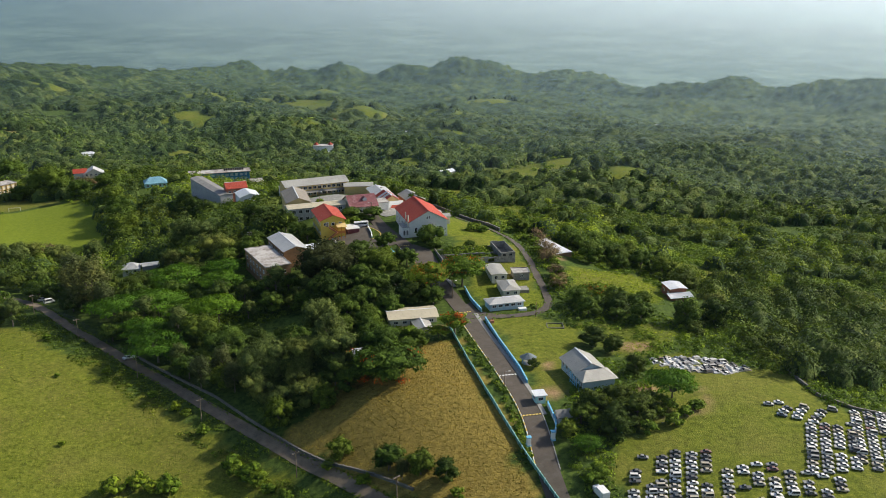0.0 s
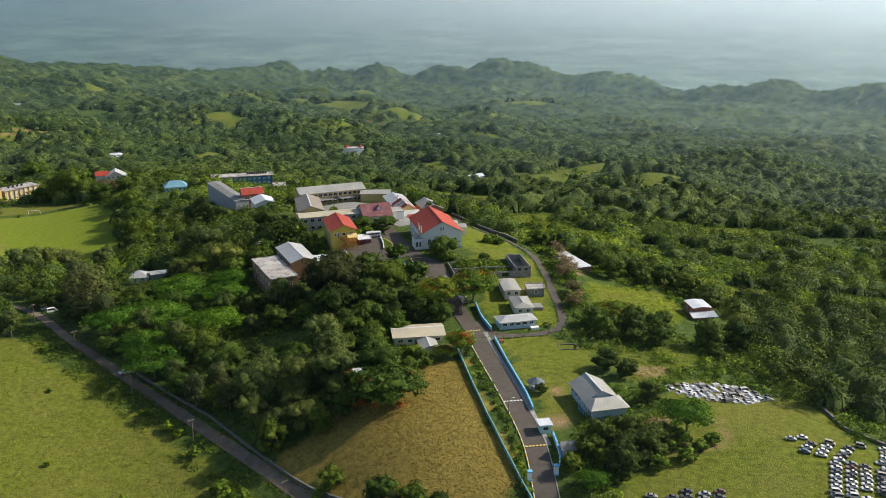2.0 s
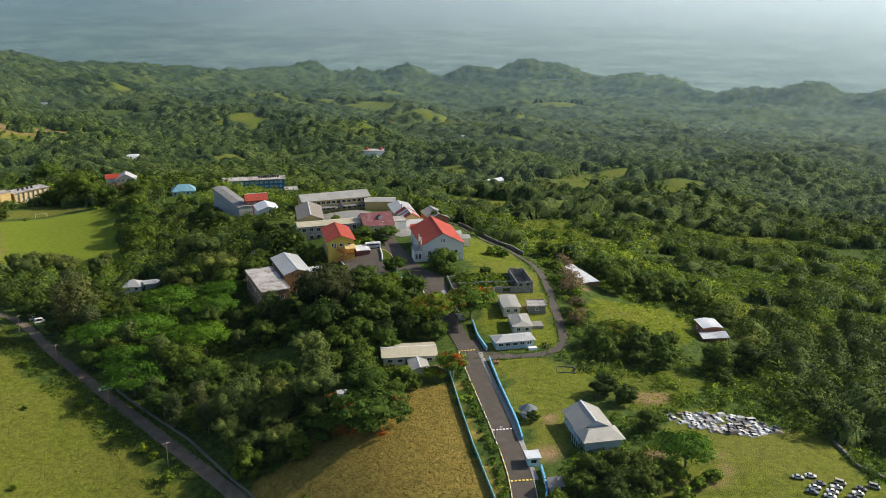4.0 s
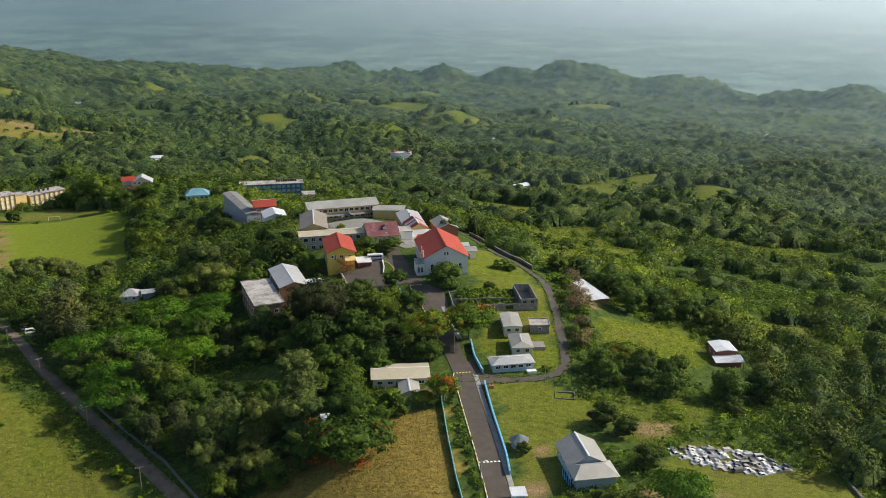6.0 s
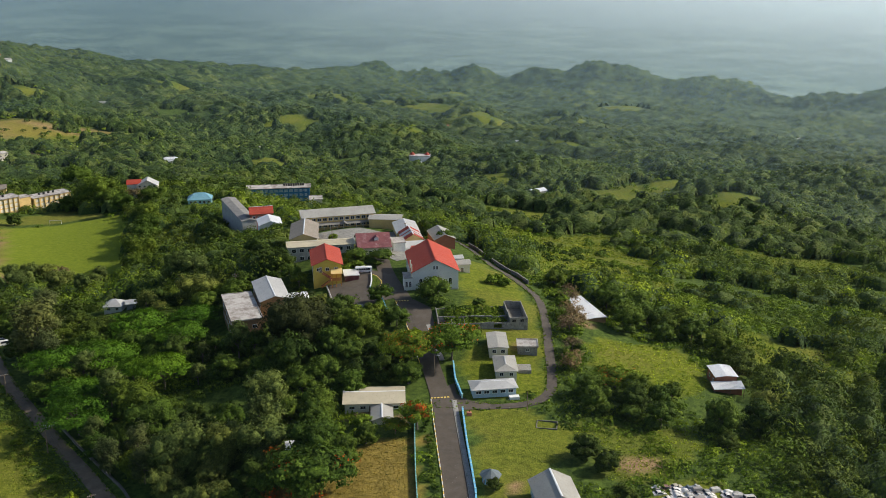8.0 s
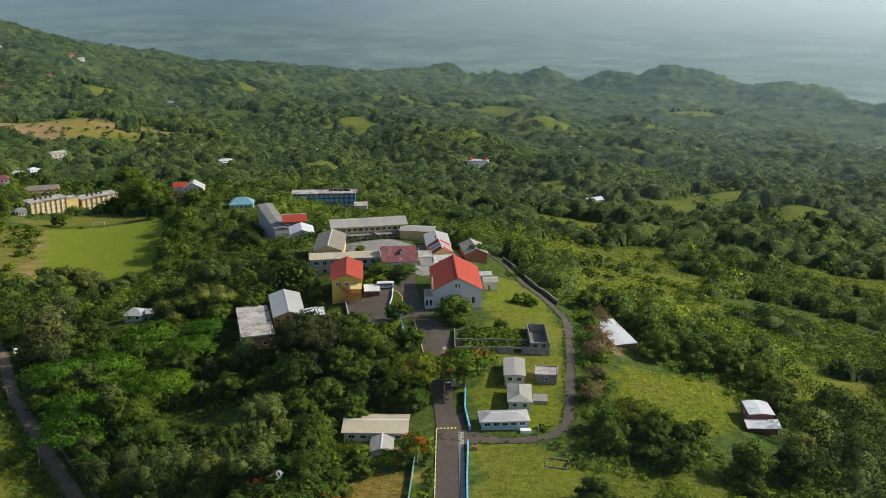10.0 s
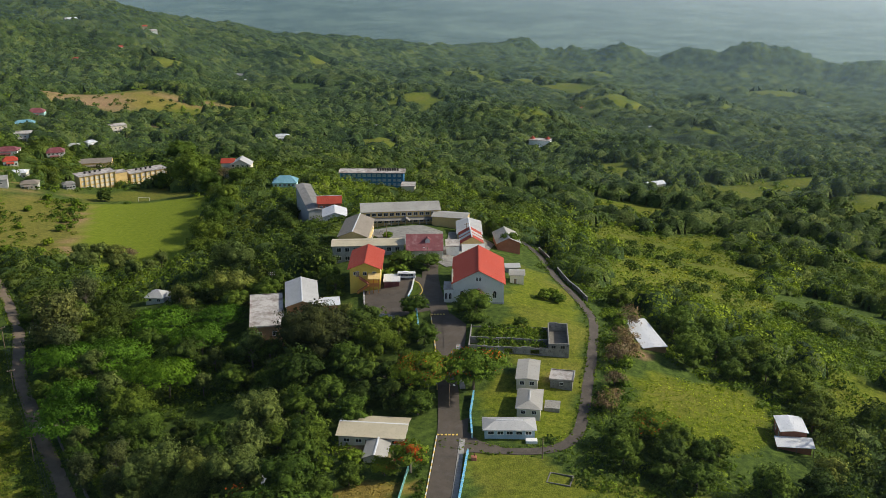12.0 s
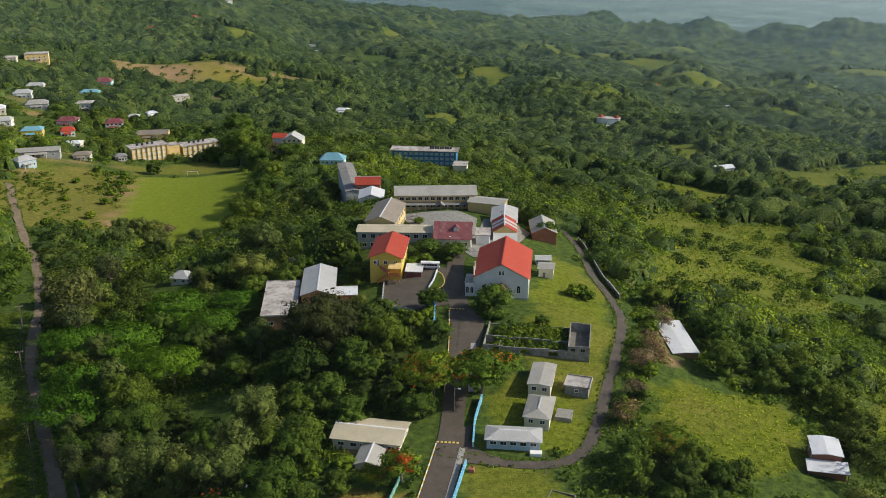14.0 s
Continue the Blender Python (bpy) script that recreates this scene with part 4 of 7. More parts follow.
# ---- houses along the drive ----
ho = house("long_house", "cream bungalow with wide beige metal roof", -11.6, 330.4, 11.5, 17.2, 10.2, 3.3, 1.1, "wall_cream", "roof_beige", base=-32.6, over=0.7, cap="white_paint",
           wins=[("S", 5, 1.7, 1.5, 0.9), ("E", 2, 1.8, 1.2, 0.9)], doors=[("S", -1.0)])
house("annex", "cream gabled annex with grey metal roof before the bungalow", -7.4, 321.6, 13, 5.6, 8.8, 2.6, 1.0, "wall_cream", "roof_grey", base=-33.0, axis="y", cap="roof_white", wins=[("E", 2, 1.5, 1.0, 0.8)])
shed = house("narrow_house", "narrow house with pale grey metal roof by the drive", 21.3, 370.2, 10, 6.0, 12.6, 3.0, 0.35, "wall_cream", "roof_grey", base=-29.2, axis="y", wins=[("S", 2, 1.7, 1.2, 1.1), ("W", 4, 1.7, 1.1, 1.1)], over=0.4)
house("hipped_house", "small house with grey hipped metal roof", 25.3, 355.0, 10, 6.4, 11.4, 2.9, 1.0, "wall_cream", "roof_grey", base=-30.3, axis="y", hip=2.6, cap="roof_silver", wins=[("S", 2, 1.6, 1.1, 1.0), ("W", 3, 1.6, 1.1, 1.0)])
blue = house("blue_house", "pale blue house with silver hipped roof at the bend", 22.9, 341.2, 17, 13.2, 6.0, 3.1, 0.95, "wall_blue", "roof_silver", base=-31.4, hip=3.0, cap="roof_white", wins=[("S", 5, 1.9, 1.5, 0.9)], over=0.6)
part("porch_step", a_box(4.2, -5.2, -0.3, 7.2, -3.4, 0.7), M["white_paint"], blue)
flat_building("block_hut", "derelict concrete hut with stained flat roof", 31.2, 371.6, 6, 6.4, 6.0, 2.6, "old_concrete", "roof_slab", wins=[("S", 1, 1.5, 1.0, 0.8)])
rh = house("hillside_house", "unfinished house with white sheet roofs on the slope", 95.6, 378.4, 11, 7.0, 8.6, 4.8, 0.4, "wall_brick", "roof_white", base=-40.8, axis="y", wins=[("W", 2, 2.6, 1.0, 1.0)], low=-4, over=0.4)
part("lower_roof", sheet(bmesh.new(), [(-5.4, -9.2, 2.6), (4.9, -9.2, 2.6), (4.9, -4.6, 3.4), (-5.4, -4.6, 3.4)], 0.1), M["roof_white"], rh, "white lean-to roof")
for x in (-5.0, 0.0, 4.6):
    part("post", a_box(x - 0.1, -8.9, -4, x + 0.1, -8.7, 2.65), M["timber"], rh)
part("lower_wall", walls(9.2, 3.0, 2.5, low=-4), M["wall_brick"], rh).matrix_local = pose(-0.3, -6.2, 0)
house("long_shed", "long brown shed with white metal roof among trees", 49.2, 422.4, -65, 23, 7.6, 1.5, 0.25, "wall_ochre", "roof_white", base=-34.3, low=-4, over=0.4)
hall = house("drive_hall", "pale blue two-level hall with grey hipped metal roof", 44.2, 281.6, 16, 9.6, 11.6, 4.0, 2.5, "wall_blue", "roof_grey", base=-31.2, axis="y", cap="roof_white", wins=[("W", 4, 2.4, 1.3, 1.2), ("W", 4, 0.6, 1.1, 0.6)], over=0.7)
part("front_roof", gable_roof(10.6, 7.0, 3.8, 1.5, 0.7, "x", hip=2.2), M["roof_grey"], hall).matrix_local = pose(0.3, -8.4, 0)
part("front_wall", walls(10.4, 6.8, 3.8), M["wall_blue"], hall).matrix_local = pose(0.3, -8.4, 0)
for i in range(4):
    window(hall, "W", 10.4 - 0.4, 6.8, -8.4 - 2.4 + i * 1.6, 2.0, 1.0, 1.2)
for i in range(5):
    part("porch_post", a_box(-6.3, -11.4 + i * 1.7, -1, -6.15, -11.25 + i * 1.7, 3.8), M["bright_blue"], hall)
part("porch_rail", a_box(-6.3, -11.4, 0.9, -6.2, -4.4, 1.0), M["bright_blue"], hall)
guard = flat_building("guard_hut", "white guard hut with pale flat roof at the gate", 28.6, 262.6, 12, 3.0, 3.4, 2.5, "wall_aqua", "roof_white", parapet=0.04, wins=[("S", 1, 1.5, 1.4, 0.9), ("W", 1, 1.5, 1.4, 0.9)], over=0.5)


def ruin():
    x, y, turn = 13.3, 391.6, 13
    e = root("ruin", pose(x, y, -28.9, 0, 0, turn), "roofless overgrown concrete ruin with open rooms", "ruin")
    L, W, h = 31, 16.5, 3.2
    def wall(x0, y0, x1, y1, top=h):
        bm = bmesh.new()
        if x1 - x0 > y1 - y0:
            n = max(1, int((x1 - x0) / 2.6))
            line = [(x1, -2.5), (x0, -2.5)]
            for i in range(n):
                u, v = x0 + (x1 - x0) * i / n, x0 + (x1 - x0) * (i + 1) / n
                t = top + random.uniform(-0.35, 0.25)
                gap = i % 3 == 1 and n > 3
                line += [(u, 1.0 if gap else t), (v, 1.0 if gap else t)]
                if gap:
                    part("lintel", a_box(u - 0.3, y0 - 0.01, t - 0.55, v + 0.3, y1 + 0.01, t - 0.05), M["old_concrete"], e)
            front = [bm.verts.new((u, y0, z)) for u, z in line]
            back = [bm.verts.new((u, y1, z)) for u, z in line]
            bm.faces.new(front)
            bm.faces.new(back[::-1])
            for i in range(len(line)):
                bm.faces.new((front[i], back[i], back[(i + 1) % len(line)], front[(i + 1) % len(line)]))
            bmesh.ops.recalc_face_normals(bm, faces=bm.faces[:])
        else:
            box(bm, x0, y0, -2.5, x1, y1, top)
        part("wall", bm, M["old_concrete"], e)
    wall(-L / 2, -W / 2, L / 2 - 6.3, -W / 2 + 0.3)
    wall(-L / 2, W / 2 - 0.3, L / 2 - 6.3, W / 2, 2.6)
    wall(-L / 2, -W / 2 + 0.3, -L / 2 + 0.3, W / 2 - 0.3)
    wall(-L / 2 + 0.3, -2.4, L / 2 - 6.3, -2.1, 3.4)
    for u in (-10.8, -6.4):
        wall(u, -W / 2 + 0.3, u + 0.25, -2.4, 3.0)
    for u in (-7, 1.5):
        wall(u, -2.1, u + 0.25, W / 2 - 0.3, 2.2)
    wall(L / 2 - 6.3, -W / 2, L / 2 - 6.0, W / 2, 4.6)
    wall(L / 2 - 0.3, -W / 2, L / 2, W / 2, 4.6)
    wall(L / 2 - 6.0, -W / 2, L / 2 - 0.3, -W / 2 + 0.3, 4.6)
    wall(L / 2 - 6.0, W / 2 - 0.3, L / 2 - 0.3, W / 2, 4.6)
    part("floor_slab", a_box(L / 2 - 6.0, -W / 2 + 0.3, 1.7, L / 2 - 0.3, W / 2 - 0.3, 1.9), M["stone"], e)
    part("floor", a_box(-L / 2 + 0.3, -W / 2 + 0.3, -1.2, L / 2 - 6.3, W / 2 - 0.3, 0.25), M["old_concrete"], e)
    for u in (L / 2 - 4.8, L / 2 - 2.0):
        window(e, "S", L, W, u, 3.6, 1.2, 0.9, "old_concrete")
    FOOT.append((x - 8, y - 2, 9.5))
    FOOT.append((x + 8, y + 2, 9.5))


ruin()

# ---- outlying buildings ----
dorm = flat_building("dormitory", "long three-storey blue and white block with flat roof", -171.5, 729.0, 16.6, 44, 10, 10.2, "deep_blue", "roof_slab", base=-79.6, over=1.2, low=-8,
                     wins=[("S", 12, 8.3, 2.3, 1.5, "wall_blue"), ("S", 12, 5.1, 2.3, 1.5, "wall_blue"), ("S", 12, 1.9, 2.3, 1.5, "wall_blue")])
for i in range(13):
    part("fin", a_box(-21.9 + 43.4 * i / 12, -5.9, -1, -21.5 + 43.4 * i / 12, -5.0, 10.2), M["deep_blue"], dorm)
for i in range(9):
    part("water_tank", rod(bmesh.new(), (4 + 1.7 * i, 1.5, 10.45), (4 + 1.7 * i, 1.5, 12.2), 0.75, 0.7, 10), M["black_tank"], dorm, "black plastic water tank")
flat_building("dormitory_annex", "small pale block with weathered flat roof beside the dormitory", -141.5, 719.5, 16.6, 9, 12, 5.6, "wall_cream", "roof_slab", base=-79.6, low=-8)
house("long_grey_roof_block", "long block with weathered dark grey roof", -136, 554, 123, 50, 7.4, 5.4, 0.7, "wall_grey", "roof_dark", base=-42.6, low=-14, over=0.4)
house("red_roofed_house", "house with red and white metal roof", -119, 541.5, 24, 11.5, 8, 6.0, 2.6, "wall_brick", "roof_red", base=-40.4, low=-10, cap="roof_white", wins=[("S", 4, 3.8, 1.2, 1.2)])
house("white_roofed_house", "house with bright bluish white metal roof", -108.7, 524.5, 114, 13, 11.0, 5.2, 1.9, "wall_white", "roof_white", base=-39.8, low=-10, wins=[("W", 2, 3.4, 1.2, 1.2)])
house("grey_roofed_house", "small house with weathered hipped roof", -88.0, 546, 24, 12, 8, 4.2, 1.6, "wall_white", "roof_grey", base=-40, hip=2.5, low=-10)
house("teal_roofed_house", "house with teal metal roof among trees", -196.0, 645.0, 20, 14.5, 10, 4.0, 3.2, "wall_aqua", "roof_teal", base=-60.6, low=-6, hip=4.0, wins=[("S", 5, 2.2, 1.3, 1.2)])
house("large_house", "large pale house with white and red gabled roofs", -258.0, 701.0, 20, 14, 11, 5.4, 4.0, "wall_cream", "roof_silver", base=-69.0, axis="y", low=-8, wins=[("S", 4, 5.0, 1.3, 1.3), ("S", 4, 2.0, 1.3, 1.3)])
house("red_gabled_house", "pale house with red gabled roof", -268.0, 701.0, 20, 9, 9, 6.0, 2.2, "wall_white", "roof_red", base=-69.0, low=-8)
for x, y, L in ((-340, 649, 24), (-323, 682, 26)):
    b = flat_building("hostel_block", "three-storey yellow hostel with flat roof and balcony bays", x, y, 56, L, 10, 9.6, "wall_gold", "roof_slab", base=gz(x, y) - 0.3, over=0.8, low=-6,
                      wins=[("S", 7, z, 2.0, 1.6, "wall_cream") for z in (7.5, 4.6, 1.7)] + [("E", 3, z, 1.5, 1.3) for z in (7.5, 4.6, 1.7)])
    for i in range(8):
        part("fin", a_box(-L / 2 + (L - 0.4) * i / 7, -5.7, -1, -L / 2 + 0.4 + (L - 0.4) * i / 7, -5.0, 9.2), M["wall_gold"], b)
    for i in range(4):
        part("water_tank", rod(bmesh.new(), (-6 + 3.4 * i, 1.5, 9.4), (-6 + 3.4 * i, 1.5, 11.2), 0.8, 0.75, 10), M["black_tank"], b, "black plastic water tank")
flat_building("stair_block", "yellow stair tower between the hostel blocks", -333, 666, 56, 8, 8, 10.2, "wall_gold", "roof_slab", base=gz(-329.5, 671) - 0.3, low=-6)
kiosk = house("white_cottage", "white cottage with pyramid metal roof among trees", -145.5, 430.0, 12, 7.4, 7.0, 3.0, 2.0, "wall_white", "roof_silver", base=-48.2, hip=3.2, wins=[("S", 2, 1.7, 1.1, 1.0)])
house("blue_lean_to", "low silver sheet-roofed lean-to beside the cottage", -136.5, 431.5, 24, 8, 5, 2.2, 0.5, "wall_grey", "roof_silver")
house("roofless_hut", "small weathered white hut under trees", -28.4, 304.4, 20, 4.4, 3.8, 2.2, 0.6, "wall_white", "roof_white", base=gz(-28.4, 304.4))

# houses of the village and on the far slopes
roofs = ("roof_white", "roof_silver", "roof_teal", "roof_red", "roof_slab", "roof_grey")
said = {"roof_white": "white metal", "roof_silver": "pale grey metal", "roof_teal": "teal metal", "roof_red": "red", "roof_slab": "flat grey", "roof_grey": "grey metal"}
said |= {"roof_maroon": "dark red", "roof_dark": "dark grey", "roof_taupe": "brown-grey", "roof_beige": "cream"}
colour = {"wall_white": "White", "wall_cream": "Cream", "wall_aqua": "Aqua", "wall_yellow": "Yellow", "wall_grey": "Grey", "wall_gold": "Peach", "wall_blue": "Pale blue"}
for x, y, turn, L, W, h, rise, hip, wall, r in village:
    L, W, h = 1.06 * L, 1.12 * W, h + 0.9
    story = [("S", 4, 1.3, 1.3, 1.2), ("E", 3, 1.3, 1.2, 1.2)] + ([("S", 4, 4.1, 1.3, 1.2), ("E", 3, 4.1, 1.2, 1.2)] if h > 5 else [])
    told = "%s village house with %s roof among trees" % (colour[wall].lower(), said[r])
    if rise:
        v = house("village_house", told, x, y, turn, L, W, h, rise + 0.5, wall, r, low=-6, hip=hip or (2.6 if L < 20 else 0), group="village houses", category="house", wins=story)
    else:
        v = flat_building("village_house", told, x, y, turn, L, W, h, wall, r, low=-6, wins=story, category="house")
    part("porch_roof", sheet(bmesh.new(), [(-0.30 * L, -W / 2 - 3.0, 2.5), (0.22 * L, -W / 2 - 3.0, 2.5), (0.22 * L, -W / 2 - 0.05, 3.1), (-0.30 * L, -W / 2 - 0.05, 3.1)], 0.12), M[r], v)
    for u in (-0.28, -0.04, 0.20):
        part("porch_post", a_box(u * L - 0.1, -W / 2 - 2.8, -5, u * L + 0.1, -W / 2 - 2.6, 2.5), M["white_paint"], v)
distant = [(-747, 1572, 18), (-92, 1183, 12), (-86, 1187, 8), (3, 943, 16), (-197, 1690, 18), (-330, 1118, 16), (-312, 1122, 10), (-322, 1108, 9), (-869, 1325, 20), (-881, 1430, 18), (-928, 1590, 24),
           (150, 1130, 14), (361, 1357, 14), (-60, 1500, 14), (-20, 2900, 30), (450, 1750, 18), (520, 2350, 22), (-772, 1616, 20), (-1000, 1480, 18), (-700, 2350, 22), (240, 2450, 20), (-950, 1605, 14)]
for i, (x, y, w) in enumerate(distant):
    r = "roof_red" if i in (4, 8, 9) else "roof_white" if i == 3 else roofs[(i * 7) % 6]
    house("hill_house", "distant house with %s roof in the woods" % said[r], x, y, (i * 53) % 60, w, w * 0.6, 4.6, 1.8, ("wall_white", "wall_cream")[i % 2], r, low=-8, group="houses in the woods", category="house")
villa = flat_building("unfinished_villa", "unfinished concrete villa with red cupolas and white forecourt wall", -146, 1168, 5, 24, 12, 6.5, "wall_white", "roof_slab", low=-10)
for u in (-8.5, 8.5):
    bm = bmesh.new()
    tip = bm.verts.new((u, 1.0, 10.6))
    ring = [bm.verts.new((u + 3.4 * math.cos(k * math.pi / 4), 1.0 + 3.4 * math.sin(k * math.pi / 4), 7.3)) for k in range(8)]
    for k in range(8):
        bm.faces.new((ring[k], ring[(k + 1) % 8], tip))
    bm.faces.new(ring[::-1])
    part("cupola", bm, M["roof_red"], villa, "red faceted cupola roof")
    part("cupola_drum", rod(bmesh.new(), (u, 1.0, 6.4), (u, 1.0, 7.35), 3.0, 3.0, 8), M["wall_white"], villa)
part("forecourt", a_box(-19, -22, -4.0, 19, -7, 0.6), M["wall_white"], villa, "white forecourt terrace")
FOOT.extend([(-146, 1150, 20), (-140, 1132, 16)])

# ---- trees ----
rng = np.random.default_rng(7)


def quad_mesh(name, centres, normals, sizes, material, shade, stretch=1.15, core=None, tone=None):
    """Leaf sprays: one small bent blade at each centre, facing its normal and shaded as part of its clump."""
    n = len(centres)
    ref = rng.normal(size=(n, 3))
    u = np.cross(normals, ref)
    u /= np.linalg.norm(u, axis=1)[:, None] + 1e-9
    v = np.cross(normals, u)
    s = np.asarray(sizes)[:, None]
    droop = normals * s * 0.22
    pts = np.stack([centres - u * s * stretch * 0.55 - v * s * 0.34 - droop, centres + v * s * 0.62 + droop * 0.6, centres + u * s * stretch * 0.55 - v * s * 0.34 - droop], 1).reshape(-1, 3)
    tri = pts.reshape(-1, 3, 3)
    back = (np.cross(tri[:, 1] - tri[:, 0], tri[:, 2] - tri[:, 0]) * shade).sum(1) < 0
    tri[back] = tri[back][:, ::-1]
    pts = tri.reshape(-1, 3)
    shade = np.repeat(shade, 3, axis=0)
    if core is not None:
        pts, shade, n = np.concatenate([pts, core[0]]), np.concatenate([shade, core[1]]), n + len(core[0]) // 3
    me = bpy.data.meshes.new(name)
    me.vertices.add(3 * n)
    me.vertices.foreach_set("co", pts.astype(np.float32).ravel())
    me.loops.add(3 * n)
    me.loops.foreach_set("vertex_index", np.arange(3 * n, dtype=np.int32))
    me.polygons.add(n)
    me.polygons.foreach_set("loop_start", np.arange(n, dtype=np.int32) * 3)
    me.polygons.foreach_set("use_smooth", np.ones(n, bool))
    me.update()
    me.normals_split_custom_set_from_vertices(shade.tolist())
    me.attributes.new("tone", "FLOAT", "POINT").data.foreach_set("value", np.full(3 * n, 0.5, np.float32) if tone is None else np.repeat(tone, 3).astype(np.float32))
    me.materials.append(material)
    return me


def crown_points(lobes, count, inner=0.72, clumps=70, loose=0.30):
    """Leaf points in branch-end clumps over a set of lobes (x, y, z, rx, ry, rz), with outward directions."""
    lobes = np.array(lobes, float)
    w = lobes[:, 3] * lobes[:, 4] + lobes[:, 3] * lobes[:, 5]
    k = rng.choice(len(lobes), clumps, p=w / w.sum())
    d = rng.normal(size=(clumps, 3))
    d /= np.linalg.norm(d, axis=1)[:, None]
    d[:, 2] = np.where(d[:, 2] < -0.35, -d[:, 2] * 0.6, d[:, 2])
    centre = lobes[k, :3] + d * lobes[k, 3:] * (inner + (1.12 - inner) * rng.random(clumps)[:, None])
    size = lobes[k, 3:] * loose * rng.uniform(0.6, 1.4, clumps)[:, None]
    size[:, 2] *= 0.75
    j = rng.choice(clumps, count, p=size[:, 0] ** 2 / (size[:, 0] ** 2).sum())
    e = rng.normal(size=(count, 3))
    c = centre[j] + e * size[j] * np.where(np.linalg.norm(e, axis=1) > 2.2, 0.6, 1.0)[:, None]
    nrm = 0.75 * d[j] + 0.55 * e / (np.linalg.norm(e, axis=1)[:, None] + 1e-6) + rng.normal(size=(count, 3)) * 0.28 + np.array([0, 0, 0.25])
    e /= np.linalg.norm(e, axis=1)[:, None] + 1e-6
    s = 0.75 * d[j] + 0.62 * e + np.array([0, 0, 0.22]) + rng.normal(size=(count, 3)) * 0.10
    return c, nrm / np.linalg.norm(nrm, axis=1)[:, None], s / np.linalg.norm(s, axis=1)[:, None]


def lobes_of(R, H, n, flat=0.8, low=0.42):
    """A crown: a ring of uneven lobes round a taller middle."""
    out = [(0, 0, H - R * 0.55 * flat, R * 0.62, R * 0.62, R * 0.55 * flat)]
    for i in range(n):
        a = 2 * math.pi * i / n + rng.uniform(-0.3, 0.3)
        d, r = R * rng.uniform(0.45, 0.68), R * rng.uniform(0.34, 0.52)
        out.append((d * math.cos(a), d * math.sin(a), H * rng.uniform(low, 0.80), r, r, r * flat))
    return out


def trunk_mesh(H, lobes, r0):
    bm = bmesh.new()
    fork = H * 0.38
    rod(bm, (0, 0, -1.2), (0.1, 0.05, fork), r0, r0 * 0.7, 7)
    for x, y, z, *_ in lobes:
        mid = Vector((x * 0.45, y * 0.45, fork + (z - fork) * 0.6))
        rod(bm, (0.1, 0.05, fork - 0.2), mid, r0 * 0.5, r0 * 0.3, 4)
        rod(bm, mid, (x, y, z), r0 * 0.3, r0 * 0.10, 3)
    me = bpy.data.meshes.new("trunk")
    bm.to_mesh(me)
    bm.free()
    me.materials.append(M["bark"])
    return me


def ball_template():
    """Corners of a ball of 80 small triangles."""
    bm = bmesh.new()
    bmesh.ops.create_icosphere(bm, subdivisions=2, radius=1.0)
    out = np.array([v.co[:] for f in bm.faces for v in f.verts])
    bm.free()
    return out


BALL = ball_template()


def crown_core(lobes, fill=0.80):
    """The dense inner leafage of each lobe, lumpy and closed."""
    pts, nrm = [], []
    for x, y, z, *r in lobes:
        ph = rng.uniform(0, 6, 3)
        lump = 1 + 0.16 * np.sin(4.1 * BALL[:, 0] + ph[0]) * np.cos(3.7 * BALL[:, 1] + ph[1]) + 0.10 * np.sin(7 * BALL[:, 2] + 5 * BALL[:, 0] + ph[2])
        pts.append(np.array([x, y, z]) + BALL * np.array(r) * fill * lump[:, None])
        n = BALL / np.array(r) + 0.35 * np.cos(9 * BALL[:, [1, 2, 0]] + ph) / np.mean(r)
        nrm.append(n / np.linalg.norm(n, axis=1)[:, None])
    return np.concatenate(pts), np.concatenate(nrm)


class Kind:
    """A kind of tree, in a few shapes, set out one by one."""

    def __init__(self, name, label, R, H, shape, count, leaf, mat, category="tree", blossoms=0, inner=0.72, trunk=0.32, clumps=70, loose=0.30, forms=1, fill=0.66):
        self.name, self.label, self.category, self.H, self.R = name, label, category, H, R
        self.forms = []
        for i in range(forms):
            n, flat, low = shape
            lobes = lobes_of(R, H, n, flat, low)
            c, nr, sh = crown_points(lobes, count, inner, clumps, loose)
            crown = quad_mesh("crown", c, nr, leaf * rng.uniform(0.6, 1.35, len(c)), M[mat], sh, core=crown_core(lobes, fill) if fill else None)
            flowers = None
            if blossoms:
                c, nr, sh = crown_points(lobes, blossoms, 1.0, 26, 0.22)
                flowers = quad_mesh("blossom", c + nr * 0.2, nr, leaf * 0.55 * rng.uniform(0.6, 1.2, len(c)), M["blossom"], sh)
            self.forms.append((trunk_mesh(H, lobes, trunk), crown, flowers))

    def plant(self, x, y, scale=1.0, turn=0.0, squash=1.0, label="", group="trees of the ridge", sink=0.0):
        e = root(self.name, pose(x, y, gz(x, y) - 0.1 - sink, 0, 0, turn), label or self.label, self.category, group)
        e.scale = (scale, scale, scale * squash)
        for nm, me in zip(("trunk", "crown", "blossom"), self.forms[int(rng.integers(0, len(self.forms)))]):
            if me:
                new(nm, me).parent = e
        return e


